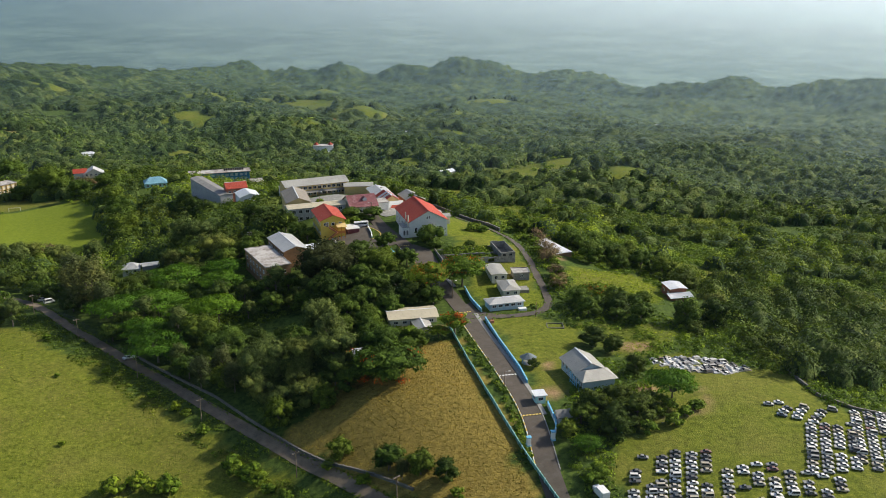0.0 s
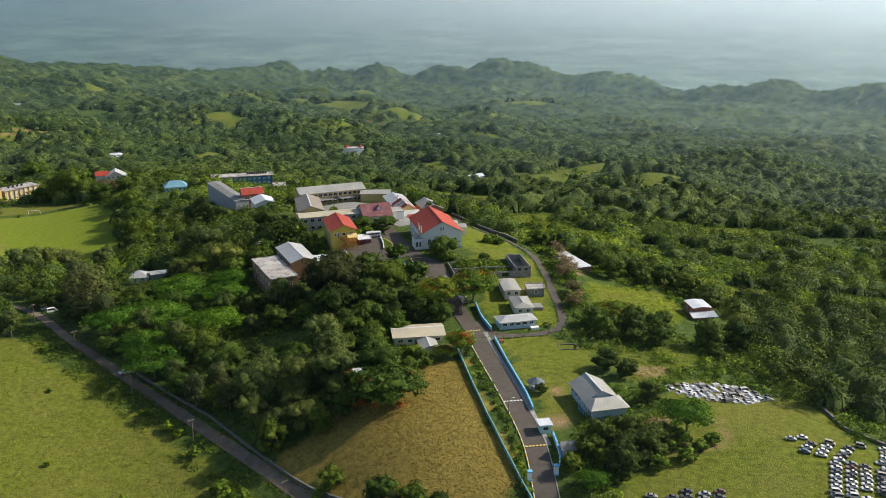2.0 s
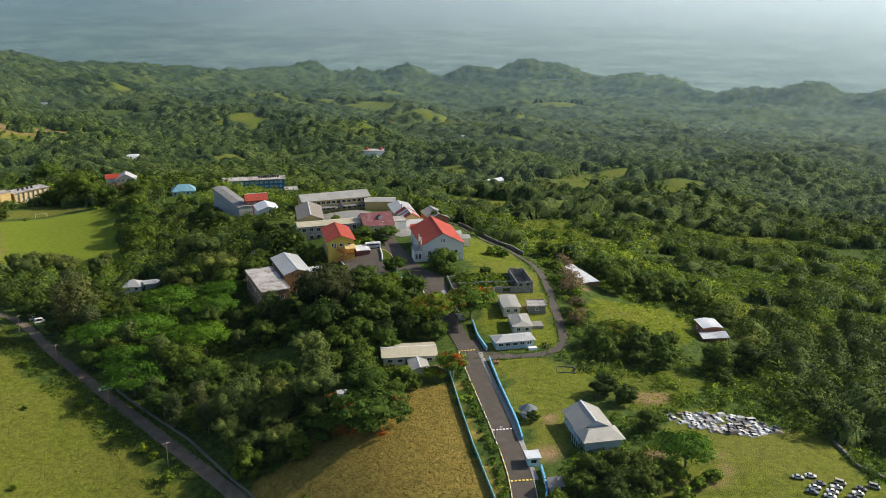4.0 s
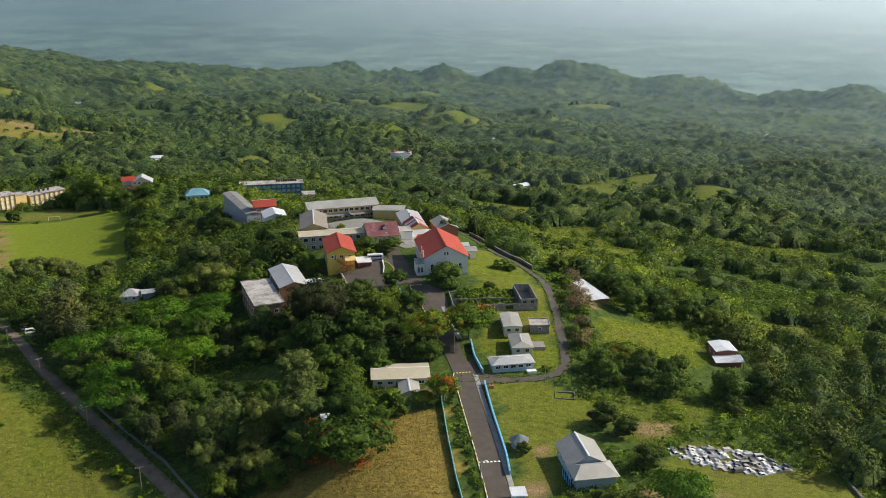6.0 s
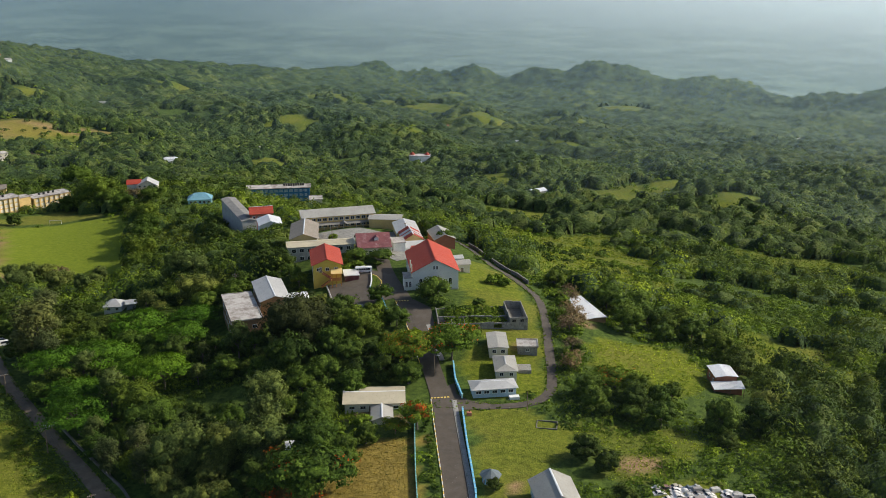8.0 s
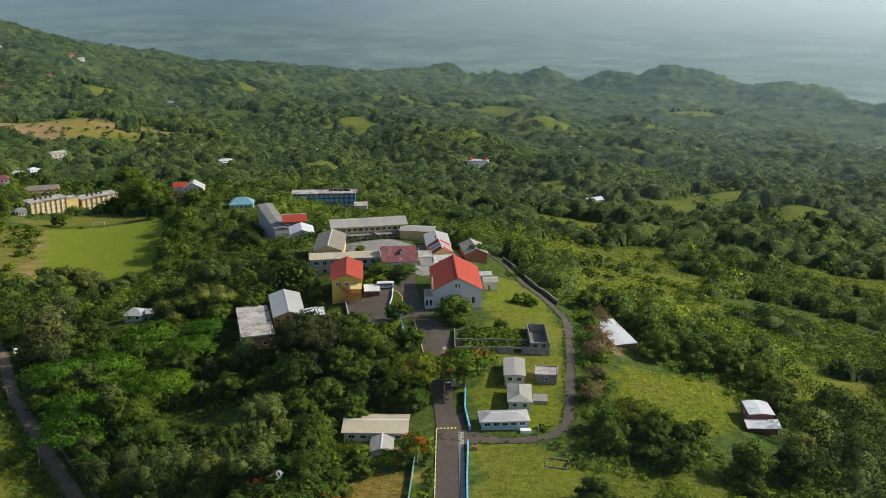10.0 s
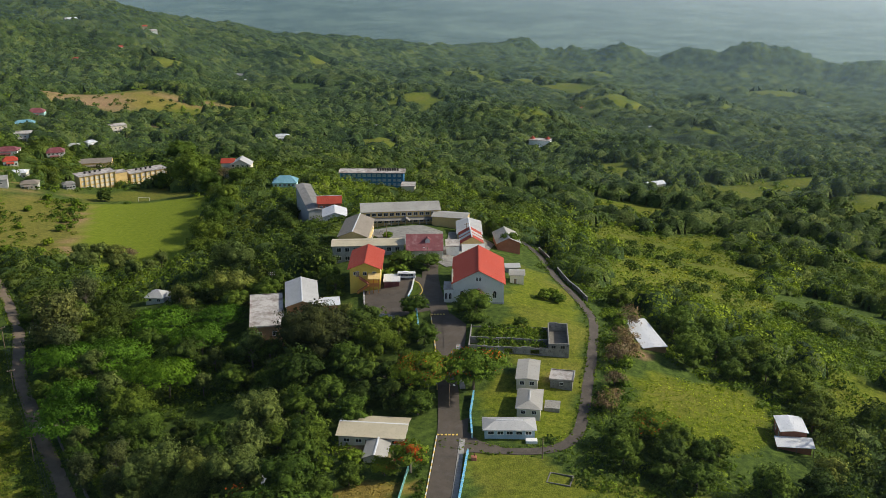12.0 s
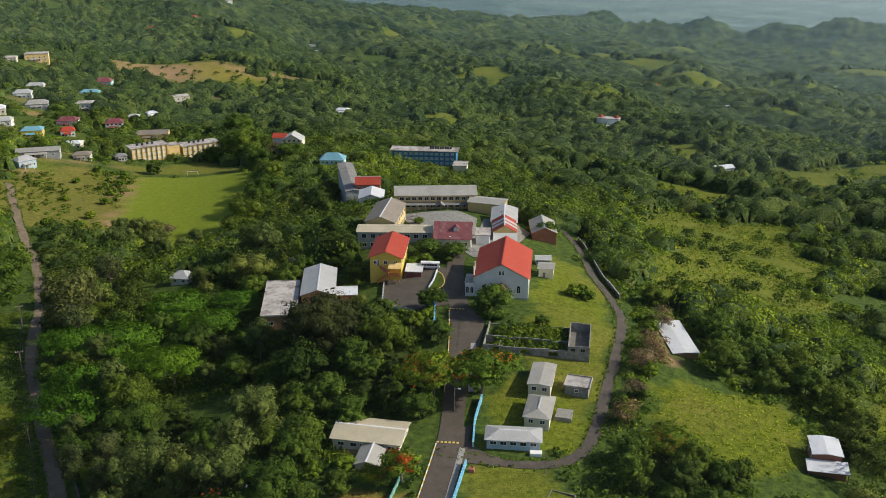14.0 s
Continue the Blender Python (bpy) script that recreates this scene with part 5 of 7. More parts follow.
KINDS = {
    "round": Kind("broadleaf_tree", "dense dark green broadleaf tree with rounded crown", 5.6, 9.5, (11, 0.85, 0.22), 2500, 0.50, "leaf_dark", forms=3, clumps=150, loose=0.19),
    "mid": Kind("broadleaf_tree", "green broadleaf tree with uneven crown", 5.4, 9, (10, 0.9, 0.22), 2400, 0.48, "leaf_mid", forms=3, clumps=140, loose=0.19),
    "grey": Kind("broadleaf_tree", "large grey-green broadleaf tree with billowing crown", 8.0, 13, (13, 1.0, 0.20), 5200, 0.46, "leaf_grey", forms=2, clumps=300, loose=0.17),
    "big": Kind("broadleaf_tree", "large green broadleaf tree with broad crown", 8.0, 12, (13, 0.85, 0.20), 5200, 0.48, "leaf_mid", forms=2, clumps=300, loose=0.17),
    "giant": Kind("broadleaf_tree", "huge dark broadleaf tree with deep crown", 12.0, 17, (17, 0.8, 0.30), 10000, 0.52, "leaf_deep", trunk=0.7, clumps=520, loose=0.15),
    "tall": Kind("broadleaf_tree", "tall grey-green tree with loose upright crown", 4.6, 13, (10, 1.3, 0.28), 3000, 0.42, "leaf_grey", inner=0.55, fill=0.52, forms=2, clumps=150, loose=0.20),
    "spread": Kind("spreading_tree", "wide spreading bright green tree with layered crown", 9.0, 10, (17, 0.24, 0.60), 5200, 0.50, "leaf_bright", fill=0, forms=2, clumps=260, loose=0.22, trunk=0.4),
    "flame": Kind("flame_tree", "spreading flame tree with scattered orange-red blossom", 6.8, 7.5, (13, 0.35, 0.55), 4600, 0.44, "leaf_bush", fill=0.5, blossoms=260, clumps=220, loose=0.2),
    "flame_wide": Kind("flame_tree", "broad dark green flame tree with orange-red blossom on top", 6.8, 7.0, (14, 0.45, 0.40), 5200, 0.46, "leaf_mid", fill=0.55, blossoms=420, clumps=240, loose=0.2),
    "flame_red": Kind("flame_tree", "small flame tree covered in orange-red blossom", 3.6, 6, (9, 0.6, 0.5), 1200, 0.40, "leaf_bush", blossoms=1100),
    "pine": Kind("casuarina_tree", "feathery grey-green casuarina tree", 4.6, 14, (14, 1.6, 0.24), 4200, 0.40, "leaf_pine", inner=0.15, fill=0, trunk=0.28, clumps=240, loose=0.24, forms=2),
    "bush": Kind("shrub", "low leafy green shrub", 2.0, 2.6, (7, 0.8, 0.18), 560, 0.34, "leaf_bush", "shrub", trunk=0.08, clumps=50, loose=0.24, forms=2),
    "bare": Kind("bare_tree", "thin half-bare tree with reddish-brown twigs", 4.6, 7.5, (11, 0.8, 0.35), 1300, 0.34, "twig", inner=0.3, fill=0, trunk=0.2, clumps=80, forms=2),
}


def open_ground(x, y, margin=0.0):
    """True where no wood grows: fields, roads, yards, buildings, clearings."""
    x, y = np.asarray(x, float), np.asarray(y, float)
    o = np.zeros(x.shape, bool)
    for poly in (PASTURE, DRY, LAWN, GREEN, LOT, SPORTS, SPORTS_EDGE, FORECOURT, YARD, SLOPE_GRASS, SIDE_GRASS, CAMPUS, RUIN_GREEN, HOME):
        o |= inside(poly, x, y)
    o |= off_line(DRIVE, x, y) < 6.0 + margin
    o |= (off_line(DRIVE, x, y) < 12) & (y < 318)
    o |= (x > 34) & (x < 68) & (y > 262) & (y < 316)
    o |= (x > 4) & (x < 20) & (y > 330) & (y < 352)
    o |= off_line(LANE, x, y) < 4.5 + margin
    o |= off_line(LEFT_ROAD, x, y) < 4.6 + margin
    for fx, fy, r in FOOT:
        o |= np.hypot(x - fx, y - fy) < r + margin + 1.5
    o |= np.hypot((x + 64) / 17, (y - 337) / 12) < 1
    o |= inside(BANK, x, y)
    o |= (off_line(LEFT_ROAD, x, y) < 5.5) & (y > 385)
    return o | (in_clear(x, y) > 0)


BANK = LEFT_ROAD[:9] + [(x - 11, y - 9) for x, y in LEFT_ROAD[:9]][::-1]
HOME = [(-24, 313), (-26, 330), (-18, 336), (0, 337), (3, 326), (4, 306), (-8, 300), (-20, 304)]
RUIN_GREEN = [(-4, 370), (-9, 392), (-2, 412), (16, 421), (34, 405), (34, 366), (14, 362)]
CAMPUS = [(-84, 440), (-88, 505), (-60, 522), (-36, 512), (-22, 498), (-2, 490), (4, 440), (-16, 404), (-40, 398), (-48, 412), (-62, 418)]


def scatter(x0, x1, y0, y1, gap, keep):
    """Points of a jittered grid that pass a test."""
    gx, gy = np.meshgrid(np.arange(x0, x1, gap), np.arange(y0, y1, gap))
    gx = gx + rng.uniform(-0.42, 0.42, gx.shape) * gap
    gy = gy + rng.uniform(-0.42, 0.42, gy.shape) * gap
    x, y = gx.ravel(), gy.ravel()
    k = keep(x, y)
    return x[k], y[k]


def woodland(name, label, xs, ys, blades, leaf, height, radius, mats, lift=0.0):
    """Many crowns joined into one object for each tone of leaf."""
    drift = np.sin(xs / 19 + 0.8 * np.sin(ys / 33)) + np.cos(ys / 27 + 0.6 * np.sin(xs / 21)) + rng.normal(size=len(xs)) * 0.55
    tone = np.clip(((drift + 2.2) / 4.4 * len(mats)).astype(int), 0, len(mats) - 1)
    for t, mat in enumerate(mats):
        x, y = xs[tone == t], ys[tone == t]
        n = len(x)
        if not n:
            continue
        z = land(x, y) + lift
        H = height[tone == t] if isinstance(height, np.ndarray) else height * rng.uniform(0.7, 1.35, n)
        R = radius[tone == t] if isinstance(radius, np.ndarray) else radius * rng.uniform(0.75, 1.3, n)
        d = rng.normal(size=(n, blades, 3))
        d /= np.linalg.norm(d, axis=2)[..., None]
        d[..., 2] = np.abs(d[..., 2]) * 1.0 - 0.15
        lump = 1 + 0.28 * np.sin(4 * d[..., 0] + x[:, None]) * np.cos(5 * d[..., 1] + y[:, None])
        r = (0.72 + 0.28 * rng.random((n, blades))) * lump
        c = np.stack([x[:, None] + d[..., 0] * r * R[:, None], y[:, None] + d[..., 1] * r * R[:, None],
                      z[:, None] + H[:, None] * 0.52 + d[..., 2] * r * H[:, None] * 0.48], -1)
        nr = d + rng.normal(size=d.shape) * 0.28 + np.array([0, 0, 0.25])
        nr /= np.linalg.norm(nr, axis=2)[..., None]
        size = leaf * rng.uniform(0.7, 1.3, n * blades)
        sh = d + 0.9 * (lump[..., None] - 1) * d + rng.normal(size=d.shape) * 0.16 + np.array([0, 0, 0.2])
        sh /= np.linalg.norm(sh, axis=2)[..., None]
        me = quad_mesh(name, c.reshape(-1, 3), nr.reshape(-1, 3), size, M[mat], sh.reshape(-1, 3), tone=np.repeat(np.clip(0.5 + 0.30 * rng.normal(size=n), 0, 1), blades))
        tagged(new(name, me), label, "woodland", kind="stuff")


def in_sight(x, y, far=4000):
    """The wedge of land that the flight looks over."""
    a = np.degrees(np.arctan2(-(x - 40), y - 20))
    return (a > -40) & (a < 60) & (np.hypot(x, y) < far)


def thick(x, y):
    """How thickly the woods stand, about -2 to 2."""
    return np.sin(x / 37 + 1) * np.cos(y / 41) + 0.7 * np.sin((x + 1.4 * y) / 23 + 2) + 0.5 * np.cos((x - 0.7 * y) / 13) + 0.3 * np.sin(x / 7.0) * np.cos(y / 6.0)


# room for the view of buildings and their forecourts
FOOT += [(-165, 706, 24), (-150, 700, 20), (-185, 712, 20), (-148, 694, 16), (-312, 640, 14), (-304, 652, 14), (-322, 628, 12), (-192, 630, 13), (-138, 416, 12), (-132, 404, 9), (95, 366, 10), (91, 355, 9), (89, 346, 8), (-108, 514, 8), (-256, 686, 14),
         (-47, 392, 6), (-36, 398, 7), (51, 409, 6), (14, 419, 6)]

FOOT += YARDS

# trees that stand out
PLACED = []


def grove(kind, places, lo=0.85, hi=1.15, squash=1.0, **more):
    for x, y in places:
        KINDS[kind].plant(x, y, rng.uniform(lo, hi), rng.uniform(0, 360), squash * rng.uniform(0.92, 1.08), **more)
        PLACED.append((x, y, KINDS[kind].R * 0.72))


grove("giant", [(-47, 371)], 1.12, 1.15, label="huge dark broadleaf tree before the flat-roofed block")
grove("round", [(-44, 351), (-35, 379)], 1.3, 1.5, label="dark broadleaf tree beside the huge tree")
grove("spread", [(-125, 349), (-112, 357), (-111, 334), (-86, 347), (-90, 373), (-111, 384), (-93, 391), (-102, 320), (-98, 350)], 0.95, 1.2)
grove("pine", [(-141, 366)], 2.0, 2.05, 0.85, label="tall feathery casuarina tree beside the country road")
grove("pine", [(-152, 377), (-133, 358), (-160, 392), (-166, 412)], 1.0, 1.3)
grove("pine", [(-70, 297), (-82, 300), (-76, 306)], 0.75, 0.95)
grove("grey", [(-43.5, 327), (-47.6, 302), (-36, 300), (-62, 301), (-126, 455), (-116, 448), (-101, 416), (-201, 482), (-223, 484)], 0.85, 1.1)
grove("big", [(-77, 318), (-27, 370), (-88, 331), (-20, 297)], 0.85, 1.1)
grove("mid", [(-25.4, 354), (-33, 360), (-30, 341)], 1.0, 1.25)
grove("mid", [(-26, 322), (-34, 318), (-20, 334), (-52, 316), (-88, 308)], 0.9, 1.15)
grove("grey", [(-52, 283), (-43, 281), (-60, 290), (-48, 292)], 0.55, 0.75)
grove("bush", [(-20, 386), (-28, 390), (-36, 388), (-24, 394), (-32, 394), (-22, 380), (-18, 312), (-22, 308), (-12, 316), (-16, 304)], 1.0, 1.5)
grove("mid", [(-8.6, 306)], 0.62, 0.66)
grove("bush", [(-46, 438), (-38, 440), (-58, 413), (-60, 409), (-46, 396), (-40, 394), (-42, 441)], 0.9, 1.2)
grove("flame", [(-4.5, 354.5), (7.5, 360)], 1.35, 1.45, label="flame tree with scattered red blossom arching over the drive")
grove("mid", [(-17, 370)], 0.5, 0.55)
grove("mid", [(-3.6, 343.0)], 0.85, 0.9)
grove("round", [(-12, 346), (-21, 344), (-10, 354), (-18, 356)], 0.8, 1.0)
grove("mid", [(-43.5, 439), (-33, 439)], 0.95, 1.0, 0.7, label="dense round tree before the maroon-roofed house")
grove("bush", [(-62.5, 474), (-44, 430), (-48, 428), (-40, 432)], 1.1, 1.4)
grove("mid", [(-14, 491)], 0.75, 0.8)
grove("round", [(-86, 449), (-73, 433), (-80, 440), (-92, 458)], 0.9, 1.1)
grove("mid", [(-61, 418), (-66, 424), (-121, 518), (-106, 508), (-98, 506), (-113, 507), (-90, 500)], 0.7, 0.9)
grove("round", [(-150, 556), (-146, 544), (-141, 533), (-136, 523), (-156, 568), (-129, 516)], 1.1, 1.35)
grove("bare", [(-264, 688), (-250, 684)], 1.3, 1.5)
grove("mid", [(-257, 690), (-246, 692)], 0.8, 0.95)
grove("mid", [(-12, 296), (-17, 292), (-24, 289), (-30, 283), (-37, 277)], 0.75, 0.95)
grove("flame_red", [(4.2, 315.0)], 1.3, 1.35)
grove("flame", [(-1.5, 312)], 0.55, 0.6)
grove("flame_wide", [(-17, 283)], 1.6, 1.65)
grove("mid", [(-5.2, 404)], 1.25, 1.3, 0.85, sink=1.6, label="round leafy tree before the church")
grove("bush", [(15.5, 434), (13, 431), (18, 431)], 1.3, 1.6)
grove("mid", [(11.6, 402)], 0.45, 0.5, 0.7)
grove("bare", [(44.7, 392), (46, 376), (46.5, 399), (45.5, 363), (43.5, 428), (45, 406)], 0.75, 1.05)
grove("bush", [(42, 404), (44, 397), (47, 391), (46, 384), (45, 370), (45.5, 364), (48, 377), (41, 421), (38, 428)], 1.0, 1.6)
grove("flame", [(60, 355)], 1.0, 1.05, 0.8, label="spreading tree with a few red flowers on the slope")
grove("mid", [(52, 346), (66, 349), (54, 337), (73, 347)], 0.7, 0.95)
grove("mid", [(65.5, 410), (73, 421), (80, 419), (89, 415), (59, 439), (70, 436), (98, 408), (86, 428), (64, 426)], 0.9, 1.2)
grove("mid", [(37, 446), (58, 432), (104, 399), (100, 420), (78, 408)], 0.8, 1.05)
grove("round", [(43.3, 253), (51, 257), (55.7, 250), (48, 242), (59, 256), (50, 248)], 0.75, 0.95)
grove("mid", [(44, 246), (39.5, 250)], 0.6, 0.75)
grove("bush", [(62, 254), (66, 249), (70, 254), (74, 258), (58, 245), (66, 257)], 1.2, 1.8)
grove("spread", [(68, 262)], 0.86, 0.88, 1.1, label="flat-topped spreading tree on a knoll beside the car field")
grove("spread", [(39.3, 235.5)], 0.48, 0.5)
grove("mid", [(34.5, 243)], 0.5, 0.55)
grove("bush", [(38.9, 222), (41, 225)], 1.5, 1.7)
grove("mid", [(-29.5, 248), (-14.6, 237), (-6, 231.5)], 0.72, 0.85, label="young leafy tree at the edge of the dry field")
grove("pine", [(-11, 231), (-15, 236)], 0.42, 0.46, label="young dark conifer at the edge of the dry field")
grove("round", [(0.9, 227.5)], 0.62, 0.68)
grove("bush", [(-22, 234), (-14.6, 240), (-33, 246), (-8, 236), (4, 221)], 0.9, 1.3)
grove("round", [(51, 306.5)], 0.82, 0.86)
grove("round", [(61, 282.5), (57, 301)], 0.6, 0.66)
grove("round", [(29.0, 285.6)], 0.36, 0.38, label="small round tree beside the gazebo")
grove("bush", [(-90, 251), (-84, 249), (-80, 248.5), (-96, 248), (-64, 259), (-57, 252), (-61, 255), (-54, 249)], 1.5, 2.1, label="large leafy shrub on the bank above the pasture")
grove("bush", [(-84, 286), (-76, 276), (-88, 289), (-50, 244), (-44, 238), (-98, 297), (-118, 312), (-148, 336)], 0.8, 1.3, label="leafy shrub on the bank of the country road")
grove("bush", [(-133, 306), (-118, 268)], 0.6, 0.7, label="lone shrub in the pasture")
grove("big", [(-280, 672)], 1.75, 1.8, label="huge leafy tree beside the yellow hostel")
grove("big", [(-298, 664), (-294, 690)], 0.8, 0.95)
grove("big", [(-352, 776)], 1.75, 1.8, label="huge leafy tree beside the yellow hostel")
grove("big", [(-318, 742), (-286, 690), (-300, 724), (-232, 655), (-268, 662), (-246, 640)], 0.9, 1.2)
grove("bush", [(-262, 500), (-270, 515), (-282, 540), (-290, 555), (-300, 575), (-310, 590), (-320, 560), (-300, 530), (-276, 492), (-330, 590)], 1.0, 1.8)
grove("big", [(-208, 596), (-199, 574), (-190, 552), (-181, 530), (-172, 508)], 1.0, 1.2, label="tall leafy tree at the edge of the sports field")
grove("tall", [(-176, 470), (-172, 452), (-184, 490)], 0.85, 1.15)


def free(x, y):
    k = np.ones(np.shape(x), bool)
    for px, py, r in PLACED:
        k &= np.hypot(x - px, y - py) > r + 1.6
    return k


def canopy(name, label, x0, x1, y0, y1, step, gap, height, material, keep, lift=0.0, core=1.0):
    """The closed top of a far wood: domes of every crown melted into one rough sheet."""
    xs, ys = np.arange(x0, x1, step), np.arange(y0, y1, step)
    gx, gy = np.meshgrid(xs, ys)
    gx = gx + rng.uniform(-0.3, 0.3, gx.shape) * step
    gy = gy + rng.uniform(-0.3, 0.3, gy.shape) * step
    nc, nr = int((x1 - x0) / gap) + 3, int((y1 - y0) / gap) + 3
    tx = x0 + (np.arange(nc)[None] - 1 + rng.random((nr, nc))) * gap
    ty = y0 + (np.arange(nr)[:, None] - 1 + rng.random((nr, nc))) * gap
    R = gap * rng.uniform(0.5, 1.1, (nr, nc))
    H = height * rng.uniform(0.45, 1.6, (nr, nc)) * np.where(keep(tx, ty), 1, 0)
    ci, cj = np.clip(((gx - x0) / gap).astype(int) + 1, 1, nc - 2), np.clip(((gy - y0) / gap).astype(int) + 1, 1, nr - 2)
    h = np.zeros(gx.shape)
    for a in (-1, 0, 1):
        for b in (-1, 0, 1):
            k = (cj + b, ci + a)
            r2 = ((gx - tx[k]) ** 2 + (gy - ty[k]) ** 2) / (core * R[k]) ** 2
            h = np.maximum(h, core * H[k] * np.sqrt(np.clip(1 - r2, 0, 1)))
    h = h + np.where(h > 0.3, rng.uniform(-0.12, 0.12, h.shape) * height, -2.5)
    h[0], h[-1], h[:, 0], h[:, -1] = -2.5, -2.5, -2.5, -2.5
    z = land(gx, gy) + h + lift
    nx, ny = len(xs), len(ys)
    i = (np.arange(ny - 1)[:, None] * nx + np.arange(nx - 1)).ravel()
    quads = np.stack([i, i + 1, i + nx + 1, i + nx], 1)
    up = h.ravel() > 0
    quads = quads[(up[quads].sum(1) >= 2) & in_sight(gx, gy, 4300).ravel()[quads].any(1)]
    me = bpy.data.meshes.new(name)
    me.vertices.add(nx * ny)
    me.vertices.foreach_set("co", np.stack([gx, gy, z], -1).ravel())
    me.loops.add(quads.size)
    me.loops.foreach_set("vertex_index", quads.ravel())
    me.polygons.add(len(quads))
    me.polygons.foreach_set("loop_start", np.arange(len(quads)) * 4)
    me.polygons.foreach_set("use_smooth", np.ones(len(quads), bool))
    me.update()
    me.materials.append(M[material])
    tagged(new(name, me), label, "woodland", kind="stuff")
    good = (H > 0) & in_sight(tx, ty)
    return tx[good], ty[good], H[good], R[good]


# the rest of the near wood, tree by tree
near = scatter(-320, 112, 190, 432, 9.0, lambda x, y: ~open_ground(x, y) & in_sight(x, y) & free(x, y) & ((x < 36) | (thick(x, y) > 0.1)))
order = np.argsort(np.hypot(near[0] + 20, near[1] - 300))
names = ("round", "mid", "mid", "tall", "round", "mid")
for i in order[:110]:
    x, y = near[0][i], near[1][i]
    KINDS[names[int(rng.integers(0, len(names)))]].plant(x, y, rng.uniform(0.55, 1.15), rng.uniform(0, 360), rng.uniform(0.85, 1.15))
rest = order[110:]
woodland("woodland", "mixed dark and light green wood on the slopes", near[0][rest], near[1][rest], 300, 0.92, 8.0, 5.0, ("leaf_dark", "leaf_mid", "leaf_grey"))
east = lambda x, y: (x > 30 - 0.25 * (y - 400)) & (y < 900)
def tree_tops(name, label, tops, blades, leaf, mats, lift=0.0):
    """Leaf sprays over the crowns of a canopy."""
    x, y, H, R = tops
    woodland(name, label, x, y, blades, leaf, H * 1.04, R * 0.92, mats, lift)


tops = canopy("canopy", "closed crowns of the wood behind the school", -760, 330, 432, 760, 2.4, 8.8, 7.6, "near_canopy",
              lambda x, y: ~open_ground(x, y) & free(x, y) & ~((x > -345) & (x < -255) & (y > 592) & (y < 645)) & (thick(x, y) > np.where(east(x, y), -0.1, np.where(x < -370, -0.2, -1.3))), 0.0, 0.74)
tree_tops("woodland", "mixed green wood behind the school", tops, 116, 0.88, ("leaf_bush", "leaf_mid", "leaf_dark", "leaf_mid"))
tops = canopy("canopy", "closed crowns of the wood in the gully", 112, 330, 190, 432, 1.7, 9.0, 8.0, "near_canopy", lambda x, y: ~open_ground(x, y) & (thick(x, y) > -0.9), 0.0, 0.74)
tree_tops("woodland", "dark green wood in the gully", tops, 250, 0.74, ("leaf_mid", "leaf_dark", "leaf_dark", "leaf_dark"))
lone = lambda x, y: (in_clear(x, y) > 0) & (thick(0.7 * x, 0.9 * y) > 0.85)
tops = canopy("canopy", "closed green canopy of the wooded hillside", -1120, 640, 740, 1400, 3.8, 9.5, 9.0, "canopy", lambda x, y: lone(x, y) | ~open_ground(x, y) & (thick(x, y) > -1.15), 0.0, 0.9)
tree_tops("woodland", "leafy tops of the wooded hillside", tops, 19, 1.8, ("leaf_dark", "leaf_mid", "far_wood"))
tops = canopy("canopy", "canopy of the distant wooded slopes", -1500, 1100, 1380, 2320, 6.0, 14, 10, "far_canopy", lambda x, y: lone(x, y) | ~open_ground(x, y) & (thick(x / 2, y / 2) > -1.3), -1)
tree_tops("woodland", "leafy tops of the distant wooded slopes", tops, 7, 3.4, ("leaf_dark", "far_wood", "leaf_mid"), -1)
canopy("canopy", "wooded hills on the skyline", -2100, 2000, 2300, 3800, 12.5, 22, 14, "far_canopy", lambda x, y: ~open_ground(x, y), -3)
low = scatter(-720, -400, 960, 1120, 22, lambda x, y: (in_clear(x, y) > 0) & (thick(x, y) > -0.3))
woodland("scrub", "scattered trees and bushes in the hillside field", *low, 40, 1.1, 4.0, 3.0, ("leaf_bush", "leaf_mid"), -0.3)
low = scatter(-350, -250, 480, 606, 5.5, lambda x, y: inside(SPORTS_EDGE, x, y) & (thick(2 * x, 2 * y) > -0.5))
woodland("scrub", "olive scrub beside the sports field", *low, 30, 0.7, 1.3, 2.4, ("grass_green", "leaf_bush", "leaf_mid"), -0.4)
# scrub and tall weeds on the open slopes
scrubby = lambda x, y: ~inside(LAWN, x, y) & ~inside(FORECOURT, x, y) & ~inside(SPORTS, x, y) & ~inside(PASTURE, x, y) & ~inside(DRY, x, y) & ~inside(LOT, x, y) & ~inside(GREEN, x, y) & ~inside(CAMPUS, x, y) & in_sight(x, y)
clear_of = lambda x, y: (off_line(DRIVE, x, y) > 5.5) & (off_line(LANE, x, y) > 3.4) & (off_line(LEFT_ROAD, x, y) > 4.4)
def off_feet(x, y):
    k = np.ones(np.shape(x), bool)
    for fx, fy, r in FOOT:
        k &= np.hypot(x - fx, y - fy) > r * 0.8
    return k
low = scatter(-215, 240, 200, 560, 4.2, lambda x, y: scrubby(x, y) & clear_of(x, y) & off_feet(x, y) & ~inside(SLOPE_GRASS, x, y) & (~inside(SIDE_GRASS, x, y) | (thick(2 * x, 2 * y) > 0.8)) & (in_clear(x, y) < 0.1) & ~inside(BANK, x, y) & ((x > 34) | (y > 440) | (thick(x, y) > 0.9)) & (thick(1.3 * x, 1.3 * y) > -0.6))
woodland("scrub", "tangled green scrub and bushes on the open slopes", *low, 56, 0.64, 2.1, 2.7, ("leaf_bush", "leaf_bush", "leaf_bush", "leaf_mid"), -0.5)
